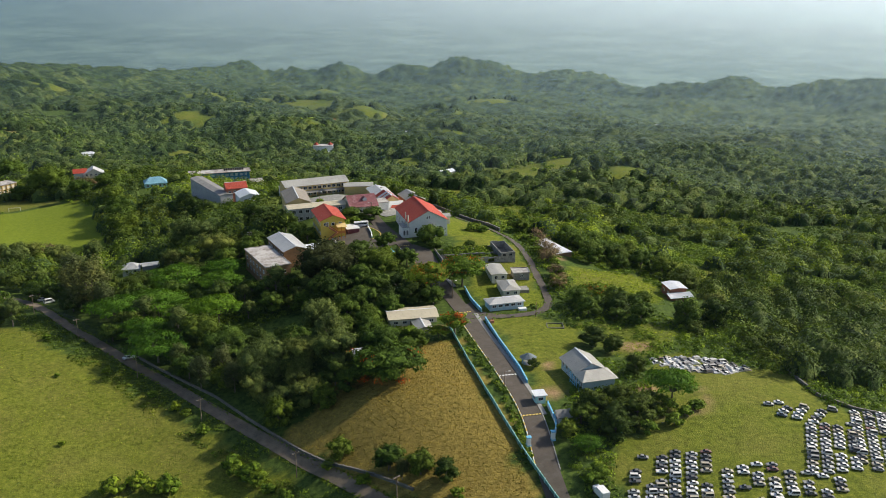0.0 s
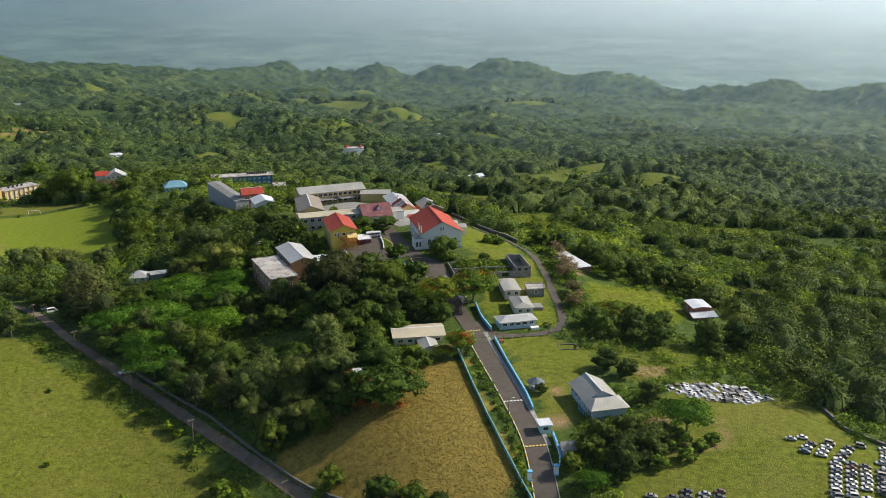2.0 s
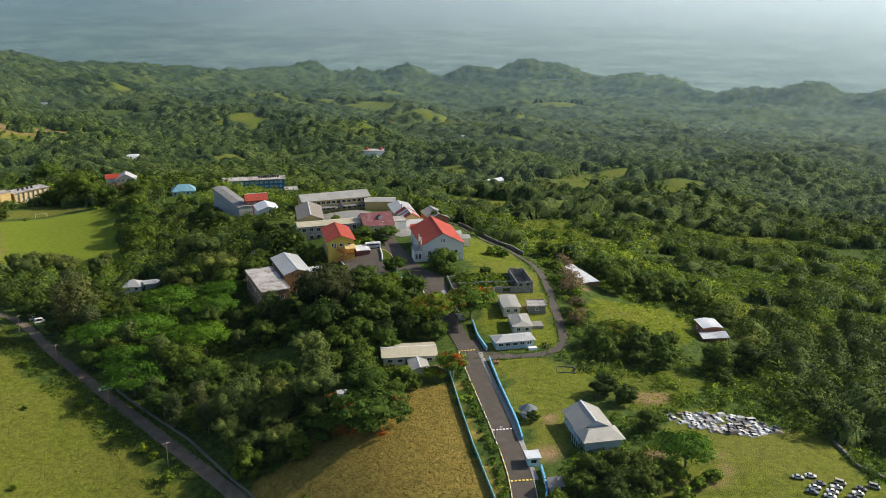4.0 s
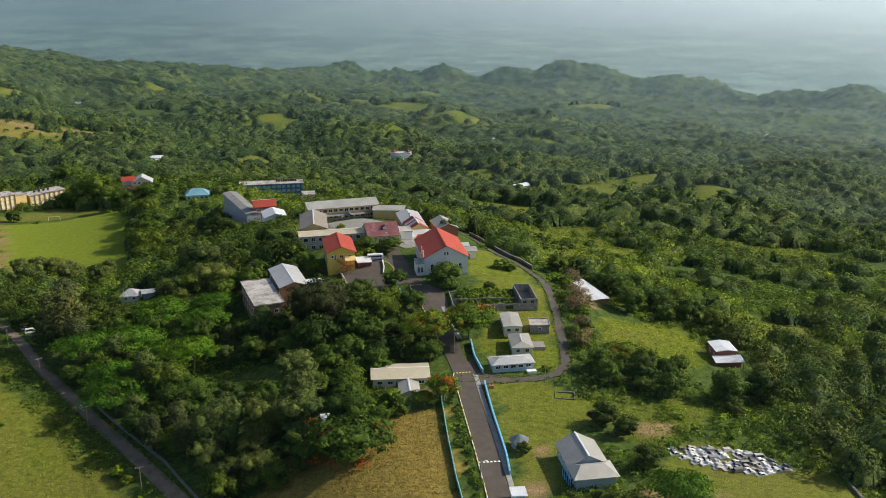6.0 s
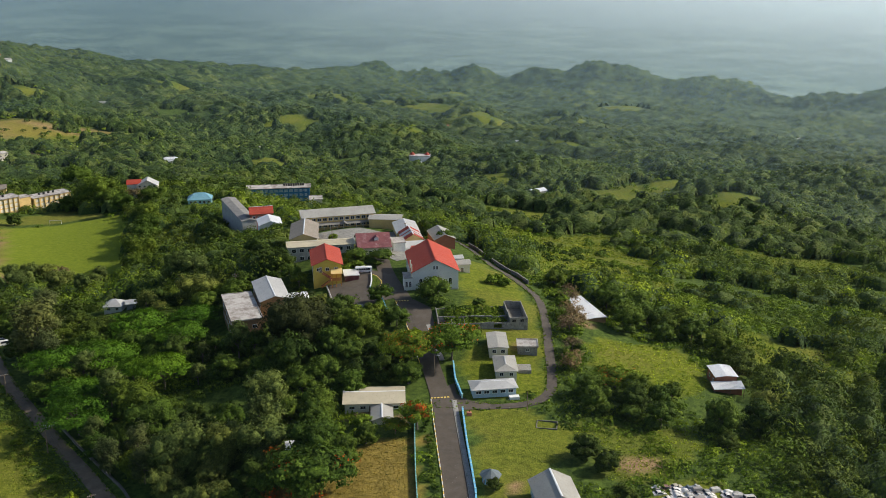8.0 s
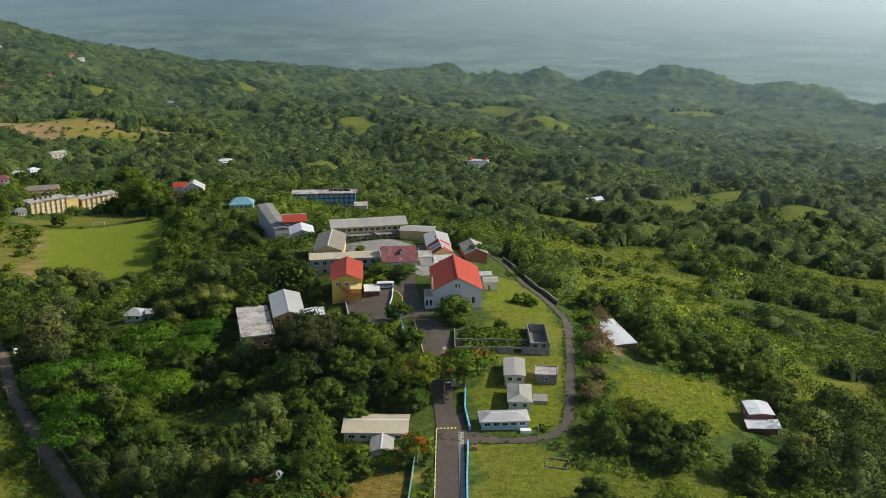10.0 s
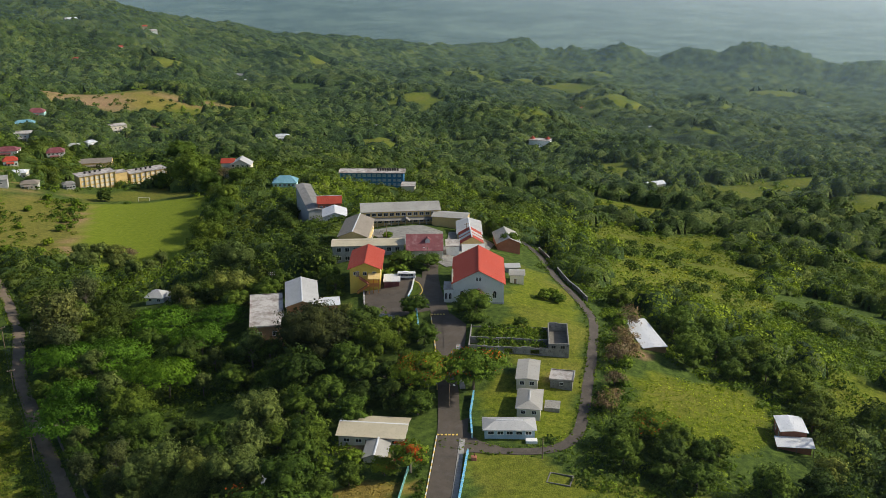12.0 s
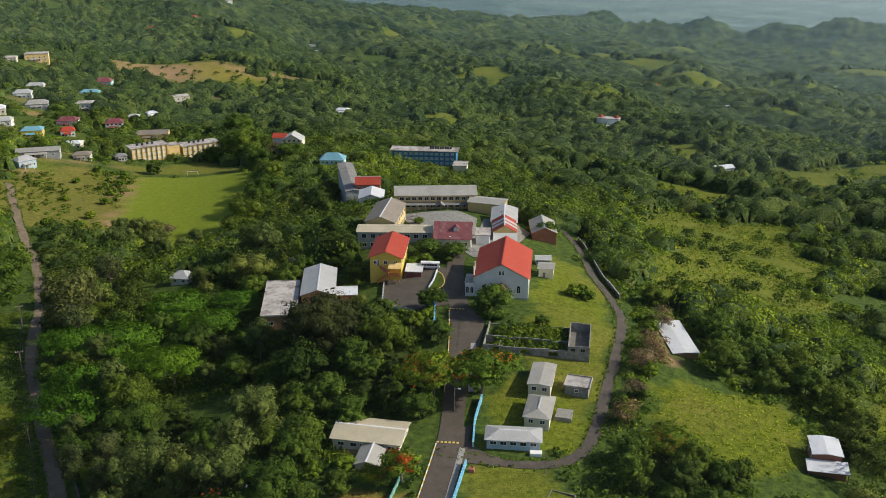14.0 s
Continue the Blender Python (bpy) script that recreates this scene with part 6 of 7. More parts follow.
low = scatter(-230, -10, 205, 460, 2.0, lambda x, y: inside(BANK, x, y) & (off_line(LEFT_ROAD, x, y) > 3.2) & (thick(3 * x, 3 * y) > -0.2))
woodland("scrub", "low weeds and bushes on the road bank", *low, 26, 0.36, 1.1, 1.3, ("leaf_bush", "leaf_mid", "grass_green"), -0.3)
low = scatter(-720, 330, 540, 1000, 6.5, lambda x, y: scrubby(x, y) & off_feet(x, y) & (thick(2 * x, 2 * y) > 0.1) & (in_clear(x, y) < 0.12))
woodland("scrub", "low green scrub in the clearings", *low, 24, 1.1, 2.2, 2.8, ("leaf_bush", "leaf_mid"), -0.3)
low = scatter(-60, 40, 195, 330, 1.25, lambda x, y: inside(DRY, x, y) & (off_line(DRIVE, x, y) > 5))
woodland("tussock", "tussocks of dry yellow-brown grass", *low, 9, 0.26, 0.16, 0.8, ("grass_dry",), -0.06)
low = scatter(-290, 20, 190, 345, 2.1, lambda x, y: inside(PASTURE, x, y) & (thick(3 * x, 3 * y) > -0.6))
woodland("tussock", "tussocks of green pasture grass", *low, 7, 0.30, 0.15, 1.1, ("grass_green",), -0.06)
low = scatter(40, 130, 290, 440, 2.0, lambda x, y: (inside(SLOPE_GRASS, x, y) | inside(SIDE_GRASS, x, y)))
woodland("tussock", "tall bright green grass on the slope", *low, 12, 0.36, 0.4, 1.3, ("grass_lush", "grass_lush", "leaf_bush"), -0.15)
low = scatter(-130, 240, 390, 860, 3.4, lambda x, y: (in_clear(x, y) > 0) & (thick(2 * x, 2 * y) > -0.9))
woodland("tussock", "rough yellow-green grass in the clearings", *low, 9, 0.7, 0.6, 1.8, ("grass_green", "grass_green", "leaf_bush"), -0.2)
low = scatter(-60, 170, 390, 860, 9.5, lambda x, y: (in_clear(x, y) > 0) & (thick(1.6 * x, 1.6 * y) > 0.25))
woodland("scrub", "bushes scattered over the grassy slope", *low, 90, 0.75, 4.2, 3.2, ("leaf_bush", "leaf_mid", "leaf_dark"), -0.4)
low = scatter(-900, 320, 940, 1600, 13, lambda x, y: (in_clear(x, y) > 0) & (thick(1.7 * x, 1.7 * y) > 0.15))
woodland("scrub", "trees and bushes scattered in the far clearings", *low, 30, 1.5, 4.5, 3.4, ("leaf_bush", "leaf_mid", "leaf_dark"), -0.4)
low = scatter(-4, 36, 374, 402, 1.2, lambda x, y: (np.abs((x - 11.2) * 0.974 + (y - 391) * 0.225) < 10.5) & (np.abs(-(x - 11.2) * 0.225 + (y - 391) * 0.974) < 7.4))
woodland("weeds", "weeds growing inside the roofless ruin", *low, 26, 0.5, 1.7, 0.9, ("leaf_bush", "leaf_mid"), 0.2)
for line, half, x0, x1, y0, y1 in ((LEFT_ROAD, 2.0, -350, 12, 198, 535), (LANE, 1.6, -20, 46, 328, 522)):
    low = scatter(x0, x1, y0, y1, 1.1, lambda x, y: (np.abs(off_line(line, x, y) - half - 0.25 - 0.45 * np.sin(x / 1.9 + y / 2.7)) < 0.5))
    woodland("verge", "ragged grass and weeds along the road edge", *low, 7, 0.40, 0.34, 0.62, ("grass_green", "leaf_bush"), -0.02)
low = scatter(0, 24, 232, 326, 1.7, lambda x, y: (off_line(DRIVE, x, y) > 3.9) & (off_line(DRIVE, x, y) < 6.2) & (x < 25 - (y - 250) * 0.22) & (y < 322))
woodland("hedge", "leafy green hedge between fence and drive", *low, 34, 0.45, 1.2, 1.0, ("leaf_bush", "leaf_mid"), -0.1)

# ---- haze: curved see-through sheets added to stand in for hazy air ----
def build_haze():
    # the 150 m ring is added to lift dark tones close by
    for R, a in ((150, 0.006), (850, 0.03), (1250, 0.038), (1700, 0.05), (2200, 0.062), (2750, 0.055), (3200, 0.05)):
        m, nt, p = nodes_of("haze_sheet")
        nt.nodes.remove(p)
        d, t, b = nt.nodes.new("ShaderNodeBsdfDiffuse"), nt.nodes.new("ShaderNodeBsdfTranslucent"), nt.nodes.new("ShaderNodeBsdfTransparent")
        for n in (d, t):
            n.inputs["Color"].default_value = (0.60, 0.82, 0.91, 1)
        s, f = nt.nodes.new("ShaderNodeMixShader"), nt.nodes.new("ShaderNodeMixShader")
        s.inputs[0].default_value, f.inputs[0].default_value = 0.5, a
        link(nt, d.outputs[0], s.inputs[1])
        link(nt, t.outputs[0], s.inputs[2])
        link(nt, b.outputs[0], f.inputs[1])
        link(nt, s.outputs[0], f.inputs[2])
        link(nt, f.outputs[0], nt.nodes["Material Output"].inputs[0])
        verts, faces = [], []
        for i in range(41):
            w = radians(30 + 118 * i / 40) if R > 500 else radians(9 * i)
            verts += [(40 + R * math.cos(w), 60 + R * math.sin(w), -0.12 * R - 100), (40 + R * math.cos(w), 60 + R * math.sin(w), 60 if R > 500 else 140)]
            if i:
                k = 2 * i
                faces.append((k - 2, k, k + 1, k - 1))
        tagged(mesh_object("haze", verts, faces, m, True), "thin bluish see-through sheet standing in for haze", "haze", kind="structure")


build_haze()


# ---- along the drive ----
def run(path, step):
    """Points and headings at even steps along a polyline."""
    out, rest = [], 0.0
    for (xa, ya), (xb, yb) in zip(path, path[1:]):
        d = math.hypot(xb - xa, yb - ya)
        u = rest
        while u < d:
            k = u / d
            out.append((xa + (xb - xa) * k, ya + (yb - ya) * k, math.degrees(math.atan2(yb - ya, xb - xa))))
            u += step
        rest = u - d
    return out


def panel_wall(name, label, path, h, thick, panel_mat, cap_mat, post_mat, step=2.5):
    """A low wall in panels between posts, with a coping."""
    pts = run(path, step)
    x0, y0, _ = pts[0]
    e = root(name, pose(x0, y0, gz(x0, y0)), label, "wall")
    for (xa, ya, a), (xb, yb, _) in zip(pts, pts[1:]):
        L = math.hypot(xb - xa, yb - ya)
        za, zb = gz(xa, ya) - gz(x0, y0), gz(xb, yb) - gz(x0, y0)
        turn = math.degrees(math.atan2(yb - ya, xb - xa))
        def skew(bm):
            for v in bm.verts:
                v.co.z += za + (zb - za) * v.co.x / L
            return bm
        at = pose(xa - x0, ya - y0, 0, 0, 0, turn)
        part("panel", skew(a_box(0.16, -thick / 2, -0.6, L - 0.16, thick / 2, h)), M[panel_mat], e).matrix_local = at
        part("coping", skew(a_box(0.16, -thick / 2 - 0.09, h, L - 0.16, thick / 2 + 0.09, h + 0.1)), M[cap_mat], e).matrix_local = at
        part("post", a_box(-0.17, -thick / 2 - 0.08, za - 0.6, 0.17, thick / 2 + 0.08, za + h + 0.25), M[post_mat], e).matrix_local = at
    return e


panel_wall("boundary_wall", "pale blue and white panelled wall beside the drive", [(15.4, 327.5), (19.2, 308), (24.6, 283), (26.2, 272.5)], 1.35, 0.3, "bright_blue", "bright_blue", "wall_aqua")
panel_wall("gate_wall", "white and blue panelled wall at the school gate", [(30.9, 259.5), (32.2, 250), (31.6, 243.6)], 1.5, 0.3, "white_paint", "bright_blue", "bright_blue")
panel_wall("boundary_wall", "white and blue wall beside the upper drive", [(14.2, 335.6), (10.6, 346.2), (8.4, 357.5)], 1.4, 0.3, "bright_blue", "bright_blue", "wall_aqua")
panel_wall("boundary_wall", "blue and white wall between yard and bushes", [(-27.6, 408.6), (-24.6, 402.4), (-20.2, 391.5), (-16.6, 380.8)], 1.1, 0.3, "white_paint", "bright_blue", "bright_blue")
panel_wall("fence", "aqua and white panel fence along the dry field", [(2.2, 322), (4.0, 312), (8.2, 290), (12.6, 269.5), (17, 253), (22, 236), (28, 219), (33, 206)], 1.2, 0.1, "fence_green", "fence_green", "wall_aqua", 3.0)
panel_wall("yard_wall", "low white wall round the parking yard", [(-51.5, 421), (-42.6, 400.4), (-30, 397.2)], 0.8, 0.3, "white_paint", "concrete", "white_paint")
panel_wall("lane_wall", "dark grey-green sheet wall with pale coping along the lane", [(26.8, 441), (18, 456), (9, 477.6), (0, 498.2), (-6.2, 509.4)], 1.7, 0.2, "stone", "concrete", "old_concrete")
panel_wall("stone_wall", "old low stone wall beside the country road", [(-8, 226), (-33, 248), (-51, 268.5), (-76, 295), (-100, 314.5), (-112, 325)], 0.7, 0.4, "stone", "stone", "stone", 3.0)
panel_wall("stone_wall", "old low stone wall at the edge of the car field", [(112.5, 289), (115, 270), (124, 263.5), (138, 262.5)], 0.8, 0.5, "stone", "stone", "stone", 3.0)


def kerb(label, path, mats, h=0.28, w=0.25, step=1.5, lift=0.0):
    """Kerb stones painted in turn."""
    pts = run([(p.x, p.y) for p in curve(path, 1.5)], step)
    x0, y0, _ = pts[0]
    e = root("kerb", pose(x0, y0, gz(x0, y0)), label, "kerb")
    shared = {}
    for k in mats:
        me = bpy.data.meshes.new("kerb_stone")
        bm = a_box(0.03, -w / 2, -0.4, step - 0.03, w / 2, h)
        bm.to_mesh(me)
        bm.free()
        me.materials.append(M[k])
        shared[k] = me
    for i, (x, y, a) in enumerate(pts):
        ob = new("kerb_stone", shared[mats[i % len(mats)]])
        ob.parent = e
        xb, yb = x + step * math.cos(radians(a)), y + step * math.sin(radians(a))
        ob.matrix_local = pose(x - x0, y - y0, gz(x, y) - gz(x0, y0) + lift, 0, -math.degrees(math.atan2(gz(xb, yb) - gz(x, y), step)), a)


def beside(path, d):
    out = []
    line = curve(path, 6.0)
    for i, p in enumerate(line):
        t = (line[min(i + 1, len(line) - 1)] - line[max(i - 1, 0)]).normalized()
        out.append((p.x + t.y * d, p.y - t.x * d))
    return out


LOWER = [q for q in DRIVE if 225 < q[1] < 335]
UPPER = [q for q in DRIVE if 333 < q[1] < 404]
kerb("yellow and white painted kerb of the drive", beside(LOWER, -3.15), ("yellow_paint", "white_paint"))
kerb("pale concrete kerb of the drive", beside(LOWER, 3.15), ("concrete",))
kerb("yellow painted kerb of the upper drive", beside(UPPER, -3.15), ("yellow_paint", "yellow_paint", "white_paint"))
strip("pavement", beside([q for q in LOWER if q[1] > 250], 3.9), -0.55, 0.6, M["concrete"], 0.24, 0.5, "pale concrete footway beside the drive", "pavement")
strip("pavement", beside([q for q in DRIVE if 333 < q[1] < 385], 4.2), -0.8, 0.8, M["concrete"], 0.24, 0.5, "pale concrete footway beside the upper drive", "pavement")
kerb("yellow kerb round the planted island", [(-31.6, 411.8), (-28.4, 414.5), (-28.2, 419), (-31.5, 425), (-34.2, 427.2)], ("yellow_paint",), 0.3)
slab("island", [(-31.8, 412.2), (-28.7, 414.6), (-28.5, 418.8), (-31.7, 424.6), (-33.8, 426.6)], M["grass_green"], 0.34, "planted grass island in the yard", "island")
panel_wall("island_wall", "low blue and white wall on the island", [(-34.2, 427.0), (-32.2, 419), (-31.4, 412.2)], 0.8, 0.3, "bright_blue", "white_paint", "white_paint", 2.0)


def speed_bump(x, y, turn, mats, label):
    z = gz(x, y) + 0.16
    e = root("speed_bump", pose(x, y, z, 0, 0, turn), label, "speed bump", "speed bumps")
    part("hump", a_box(-2.95, -0.4, -0.3, 2.95, 0.4, 0.06), M["asphalt"], e)
    for i in range(6):
        part("marking", a_box(-2.8 + i, -0.36, 0.06, -2.2 + i, 0.36, 0.085), M[mats[i % len(mats)]], e)


speed_bump(25.8, 254.2, 12, ("yellow_paint",), "speed bump with worn yellow markings near the gate")
speed_bump(20.4, 279.4, 13, ("white_paint",), "speed bump with pale markings on the drive")
speed_bump(7.6, 335.0, 17, ("yellow_paint",), "speed bump with yellow markings at the junction")
speed_bump(-16.4, 402.0, 20, ("yellow_paint",), "speed bump with yellow markings below the church")


def pillar(x, y, turn, h, label):
    e = root("gate_pillar", pose(x, y, gz(x, y), 0, 0, turn), label, "pillar", "gate pillars")
    part("shaft", a_box(-0.5, -0.5, -0.6, 0.5, 0.5, h), M["white_paint"], e)
    part("plinth", a_box(-0.62, -0.62, -0.6, 0.62, 0.62, 0.4), M["bright_blue"], e)
    part("cap", a_box(-0.65, -0.65, h, 0.65, 0.65, h + 0.25), M["bright_blue"], e)


pillar(23.6, 239.0, 12, 2.6, "white gate pillar with blue cap")
pillar(30.6, 241.6, 12, 2.6, "white gate pillar with blue cap")
house("gate_house", "small white and blue gate house with grey gable roof", 34.2, 250.8, 12, 3.6, 3.4, 2.7, 1.3, "wall_white", "roof_dark", wins=[("S", 1, 1.6, 1.6, 1.0), ("W", 1, 1.6, 1.4, 1.0)])


def gazebo(x, y):
    e = root("gazebo", pose(x, y, gz(x, y), 0, 0, 10), "small blue-grey gazebo with faceted roof on the lawn", "gazebo")
    bm = bmesh.new()
    tip = bm.verts.new((0, 0, 3.7))
    ring = [bm.verts.new((2.9 * math.cos(i * math.pi / 4), 2.9 * math.sin(i * math.pi / 4), 2.1)) for i in range(8)]
    for i in range(8):
        bm.faces.new((ring[i], ring[(i + 1) % 8], tip))
    bm.faces.new(ring[::-1])
    part("roof", bm, M["roof_slate"], e, "blue-grey faceted roof")
    for i in range(8):
        a = i * math.pi / 4
        part("post", rod(bmesh.new(), (2.0 * math.cos(a), 2.0 * math.sin(a), -0.4), (2.0 * math.cos(a), 2.0 * math.sin(a), 2.3), 0.09), M["bright_blue"], e)
    part("floor", rod(bmesh.new(), (0, 0, -0.5), (0, 0, 0.12), 2.2, 2.2, 8), M["concrete"], e)


gazebo(27.6, 289.6)


def low_court(x, y, turn, a, b, label):
    e = root("sand_pit", pose(x, y, gz(x, y), 0, 0, turn), label, "low wall")
    for q in ((-a, -b, a, -b + 0.25), (-a, b - 0.25, a, b), (-a, -b + 0.25, -a + 0.25, b - 0.25), (a - 0.25, -b + 0.25, a, b - 0.25)):
        part("side", a_box(q[0], q[1], -0.6, q[2], q[3], 0.3), M["stone"], e)


low_court(40.2, 324.0, 0, 3.0, 2.4, "low square border of dark stone on the lawn")
flat_building("tank_slab", "low square concrete tank in the grass", 31.2, 358.0, 8, 4.2, 4.6, 0.8, "old_concrete", "old_concrete", parapet=0.02, over=0.05)
bin_ = root("brick_burner", pose(17.6, 325.6, gz(17.6, 325.6), 0, 0, 12), "small rusty red burner at the end of the wall", "burner")
part("body", a_box(-0.7, -0.6, -0.4, 0.7, 0.6, 1.0), M["wall_brick"], bin_)
part("chimney", rod(bmesh.new(), (0.2, 0.1, 1.0), (0.2, 0.1, 1.8), 0.18), M["rust"], bin_)


# ---- poles and wires ----
def pole(x, y, h, label, arms=1, turn=0.0, lamp=False):
    e = root("utility_pole", pose(x, y, gz(x, y), 0, 0, turn), label, "pole", "poles")
    part("mast", rod(bmesh.new(), (0, 0, -1), (0, 0, h), 0.16, 0.10, 8), M["timber"], e)
    for i in range(arms):
        part("crossarm", a_box(-1.2, -0.07, h - 0.5 - 0.8 * i, 1.2, 0.07, h - 0.34 - 0.8 * i), M["timber"], e)
        for u in (-1.0, -0.4, 0.4, 1.0):
            part("insulator", rod(bmesh.new(), (u, 0, h - 0.34 - 0.8 * i), (u, 0, h - 0.14 - 0.8 * i), 0.05), M["white_paint"], e)
    if lamp:
        part("lamp_arm", rod(bmesh.new(), (0, 0, h - 0.4), (1.2, 0, h - 0.1), 0.05), M["concrete"], e)
        part("lamp_head", a_box(1.0, -0.14, h - 0.2, 1.7, 0.14, h - 0.05), M["white_paint"], e)
    return Vector((x, y, gz(x, y) + h - 0.3))


def wires(a, b, label="thin black power lines between poles", sides=(-1.0, -0.4, 0.4)):
    d = (b - a)
    n = Vector((-d.y, d.x, 0)).normalized()
    e = root("power_line", Matrix.Translation(a), label, "cable", "power lines")
    for s in sides:
        bm = bmesh.new()
        ring = []
        for i in range(9):
            t = i / 8
            p = d * t + n * s + Vector((0, 0, -1.2 * 4 * t * (1 - t)))
            now = [bm.verts.new(p + q) for q in (n * 0.03, Vector((0, 0, 0.03)), n * -0.03, Vector((0, 0, -0.03)))]
            if ring:
                for k in range(4):
                    bm.faces.new((ring[k], ring[(k + 1) % 4], now[(k + 1) % 4], now[k]))
            ring = now
        part("wire", bm, M["black_tank"], e)


tops = [pole(x, y, h, "wooden power pole beside the country road", 1, a) for x, y, h, a in ((-12, 222, 8.5, 45), (-42.2, 247.4, 8.2, 45), (-78, 282.5, 8.2, 40), (-106.5, 309.5, 8.0, 40), (-137, 338, 8.0, 45), (-165, 366, 8.0, 50))]
for a, b in zip(tops, tops[1:]):
    wires(a, b)
pole(-86.9, 418.2, 9.5, "utility pole with transformer behind the flat-roofed block", 2, 20)
pole(3.6, 349.4, 7.0, "slim lamp post beside the drive", 0, 0, True)
pole(18.8, 270.0, 6.0, "slim lamp post beside the lower drive", 0, 0, True)
pole(-33.5, 440.5, 8.0, "white lamp post in the yard", 0, 200, True)
pole(-62, 472, 6.5, "lamp post in the courtyard", 0, 40, True)
pole(-32, 487, 7.5, "utility pole beside the school blocks", 1, 60)
pole(34, 332, 6.0, "thin pole on the lawn", 0, 0)


# ---- vehicles ----
def car_meshes(kind):
    """Body shell with its cabin, four panes and a wheel of a small car (or van, pickup), x forward."""
    W = 1.6
    low = {"saloon": [(-1.95, 0.32), (-1.95, 0.80), (-1.25, 0.90)], "van": [(-1.95, 0.32), (-1.95, 0.95), (-1.90, 1.0)], "pickup": [(-1.95, 0.4), (-1.95, 0.88), (-0.25, 0.90)]}[kind]
    cab = {"saloon": [(-0.80, 1.38), (0.25, 1.38)], "van": [(-1.80, 1.80), (0.85, 1.78)], "pickup": [(-0.15, 1.5), (0.55, 1.5)]}[kind]
    bow = {"saloon": [(0.95, 0.90), (1.85, 0.72), (1.95, 0.34)], "van": [(1.40, 1.02), (1.88, 0.85), (1.95, 0.34)], "pickup": [(1.10, 0.95), (1.88, 0.82), (1.95, 0.4)]}[kind]
    prof = low + cab + bow
    bm = bmesh.new()
    a = [bm.verts.new((x, -W / 2 + (0.19 if z > 1.1 else 0.0), z)) for x, z in prof]
    b = [bm.verts.new((x, W / 2 - (0.19 if z > 1.1 else 0.0), z)) for x, z in prof]
    n = len(prof)
    bm.faces.new((a[0], a[1], a[2], a[5], a[6], a[7]))
    bm.faces.new((a[2], a[3], a[4], a[5]))
    bm.faces.new((b[7], b[6], b[5], b[2], b[1], b[0]))
    bm.faces.new((b[5], b[4], b[3], b[2]))
    for i in range(n):
        bm.faces.new((a[i], b[i], b[(i + 1) % n], a[(i + 1) % n]))
    bmesh.ops.recalc_face_normals(bm, faces=bm.faces[:])
    bmesh.ops.bevel(bm, geom=bm.edges[:], offset=0.05, segments=1, affect="EDGES")
    out = {}

    def keep(nm, m, mat):
        me = bpy.data.meshes.new(nm)
        m.to_mesh(me)
        m.free()
        me.materials.append(M[mat])
        out[nm] = me

    keep("body", bm, "car_paint")

    def pane(nm, quad, push):
        """A pane inset in its opening, with a little thickness."""
        q = [Vector(v) for v in quad]
        mid = sum(q, Vector()) / 4
        q = [mid + (v - mid) * 0.84 for v in q]
        m = bmesh.new()
        inner = [m.verts.new(v - Vector(push) * 0.02) for v in q]
        outer = [m.verts.new(v + Vector(push) * 0.02) for v in q]
        m.faces.new(outer)
        m.faces.new(inner[::-1])
        for i in range(4):
            m.faces.new((outer[i], inner[i], inner[(i + 1) % 4], outer[(i + 1) % 4]))
        bmesh.ops.recalc_face_normals(m, faces=m.faces[:])
        keep(nm, m, "glass")

    (xr, zr), (xt, zt), (xu, zu), (xf, zf) = prof[2], prof[3], prof[4], prof[5]
    o, i = W / 2, W / 2 - 0.19
    pane("windscreen", [(xf, -o, zf), (xf, o, zf), (xu, i, zu), (xu, -i, zu)], (0.6, 0, 0.8))
    pane("rear_window", [(xr, o, zr), (xr, -o, zr), (xt, -i, zt), (xt, i, zt)], (-0.6, 0, 0.8))
    for nm, s in (("side_window_a", 1), ("side_window_b", -1)):
        pane(nm, [(xr, s * o, zr), (xf, s * o, zf), (xu, s * i, zu), (xt, s * i, zt)], (0, s * 0.9, 0.3))
    keep("wheel", rod(bmesh.new(), (0, -0.09, 0), (0, 0.09, 0), 0.30, 0.30, 10), "tyre")
    return out


CAR = {k: car_meshes(k) for k in ("saloon", "van", "pickup")}
for k in CAR.values():
    k["shell"] = k["body"].copy()
    k["shell"].materials[0] = M["rusty_paint"]


def car(kind, x, y, turn, label, group="", scale=1.0, wheels=True, sink=0.0, z=None):
    a = radians(turn)
    dz = gz(x + math.cos(a), y + math.sin(a)) - gz(x - math.cos(a), y - math.sin(a))
    z = gz(x, y) if z is None else z
    e = root("car", pose(x, y, z - sink, 0, -math.degrees(math.atan2(dz, 2)), turn), label, "car", group)
    e.scale = (scale,) * 3
    for nm, key in (("body", "body" if wheels else "shell"), ("windscreen", "windscreen"), ("rear_window", "rear_window"), ("side_window", "side_window_a"), ("side_window", "side_window_b")):
        if wheels or nm == "body" or random.random() < 0.5:
            new(nm, CAR[kind][key]).parent = e
    if wheels:
        for sx in (-1.2, 1.25):
            for sy in (-0.74, 0.74):
                w = new("wheel", CAR[kind]["wheel"])
                w.parent = e
                w.location = (sx, sy, 0.29)


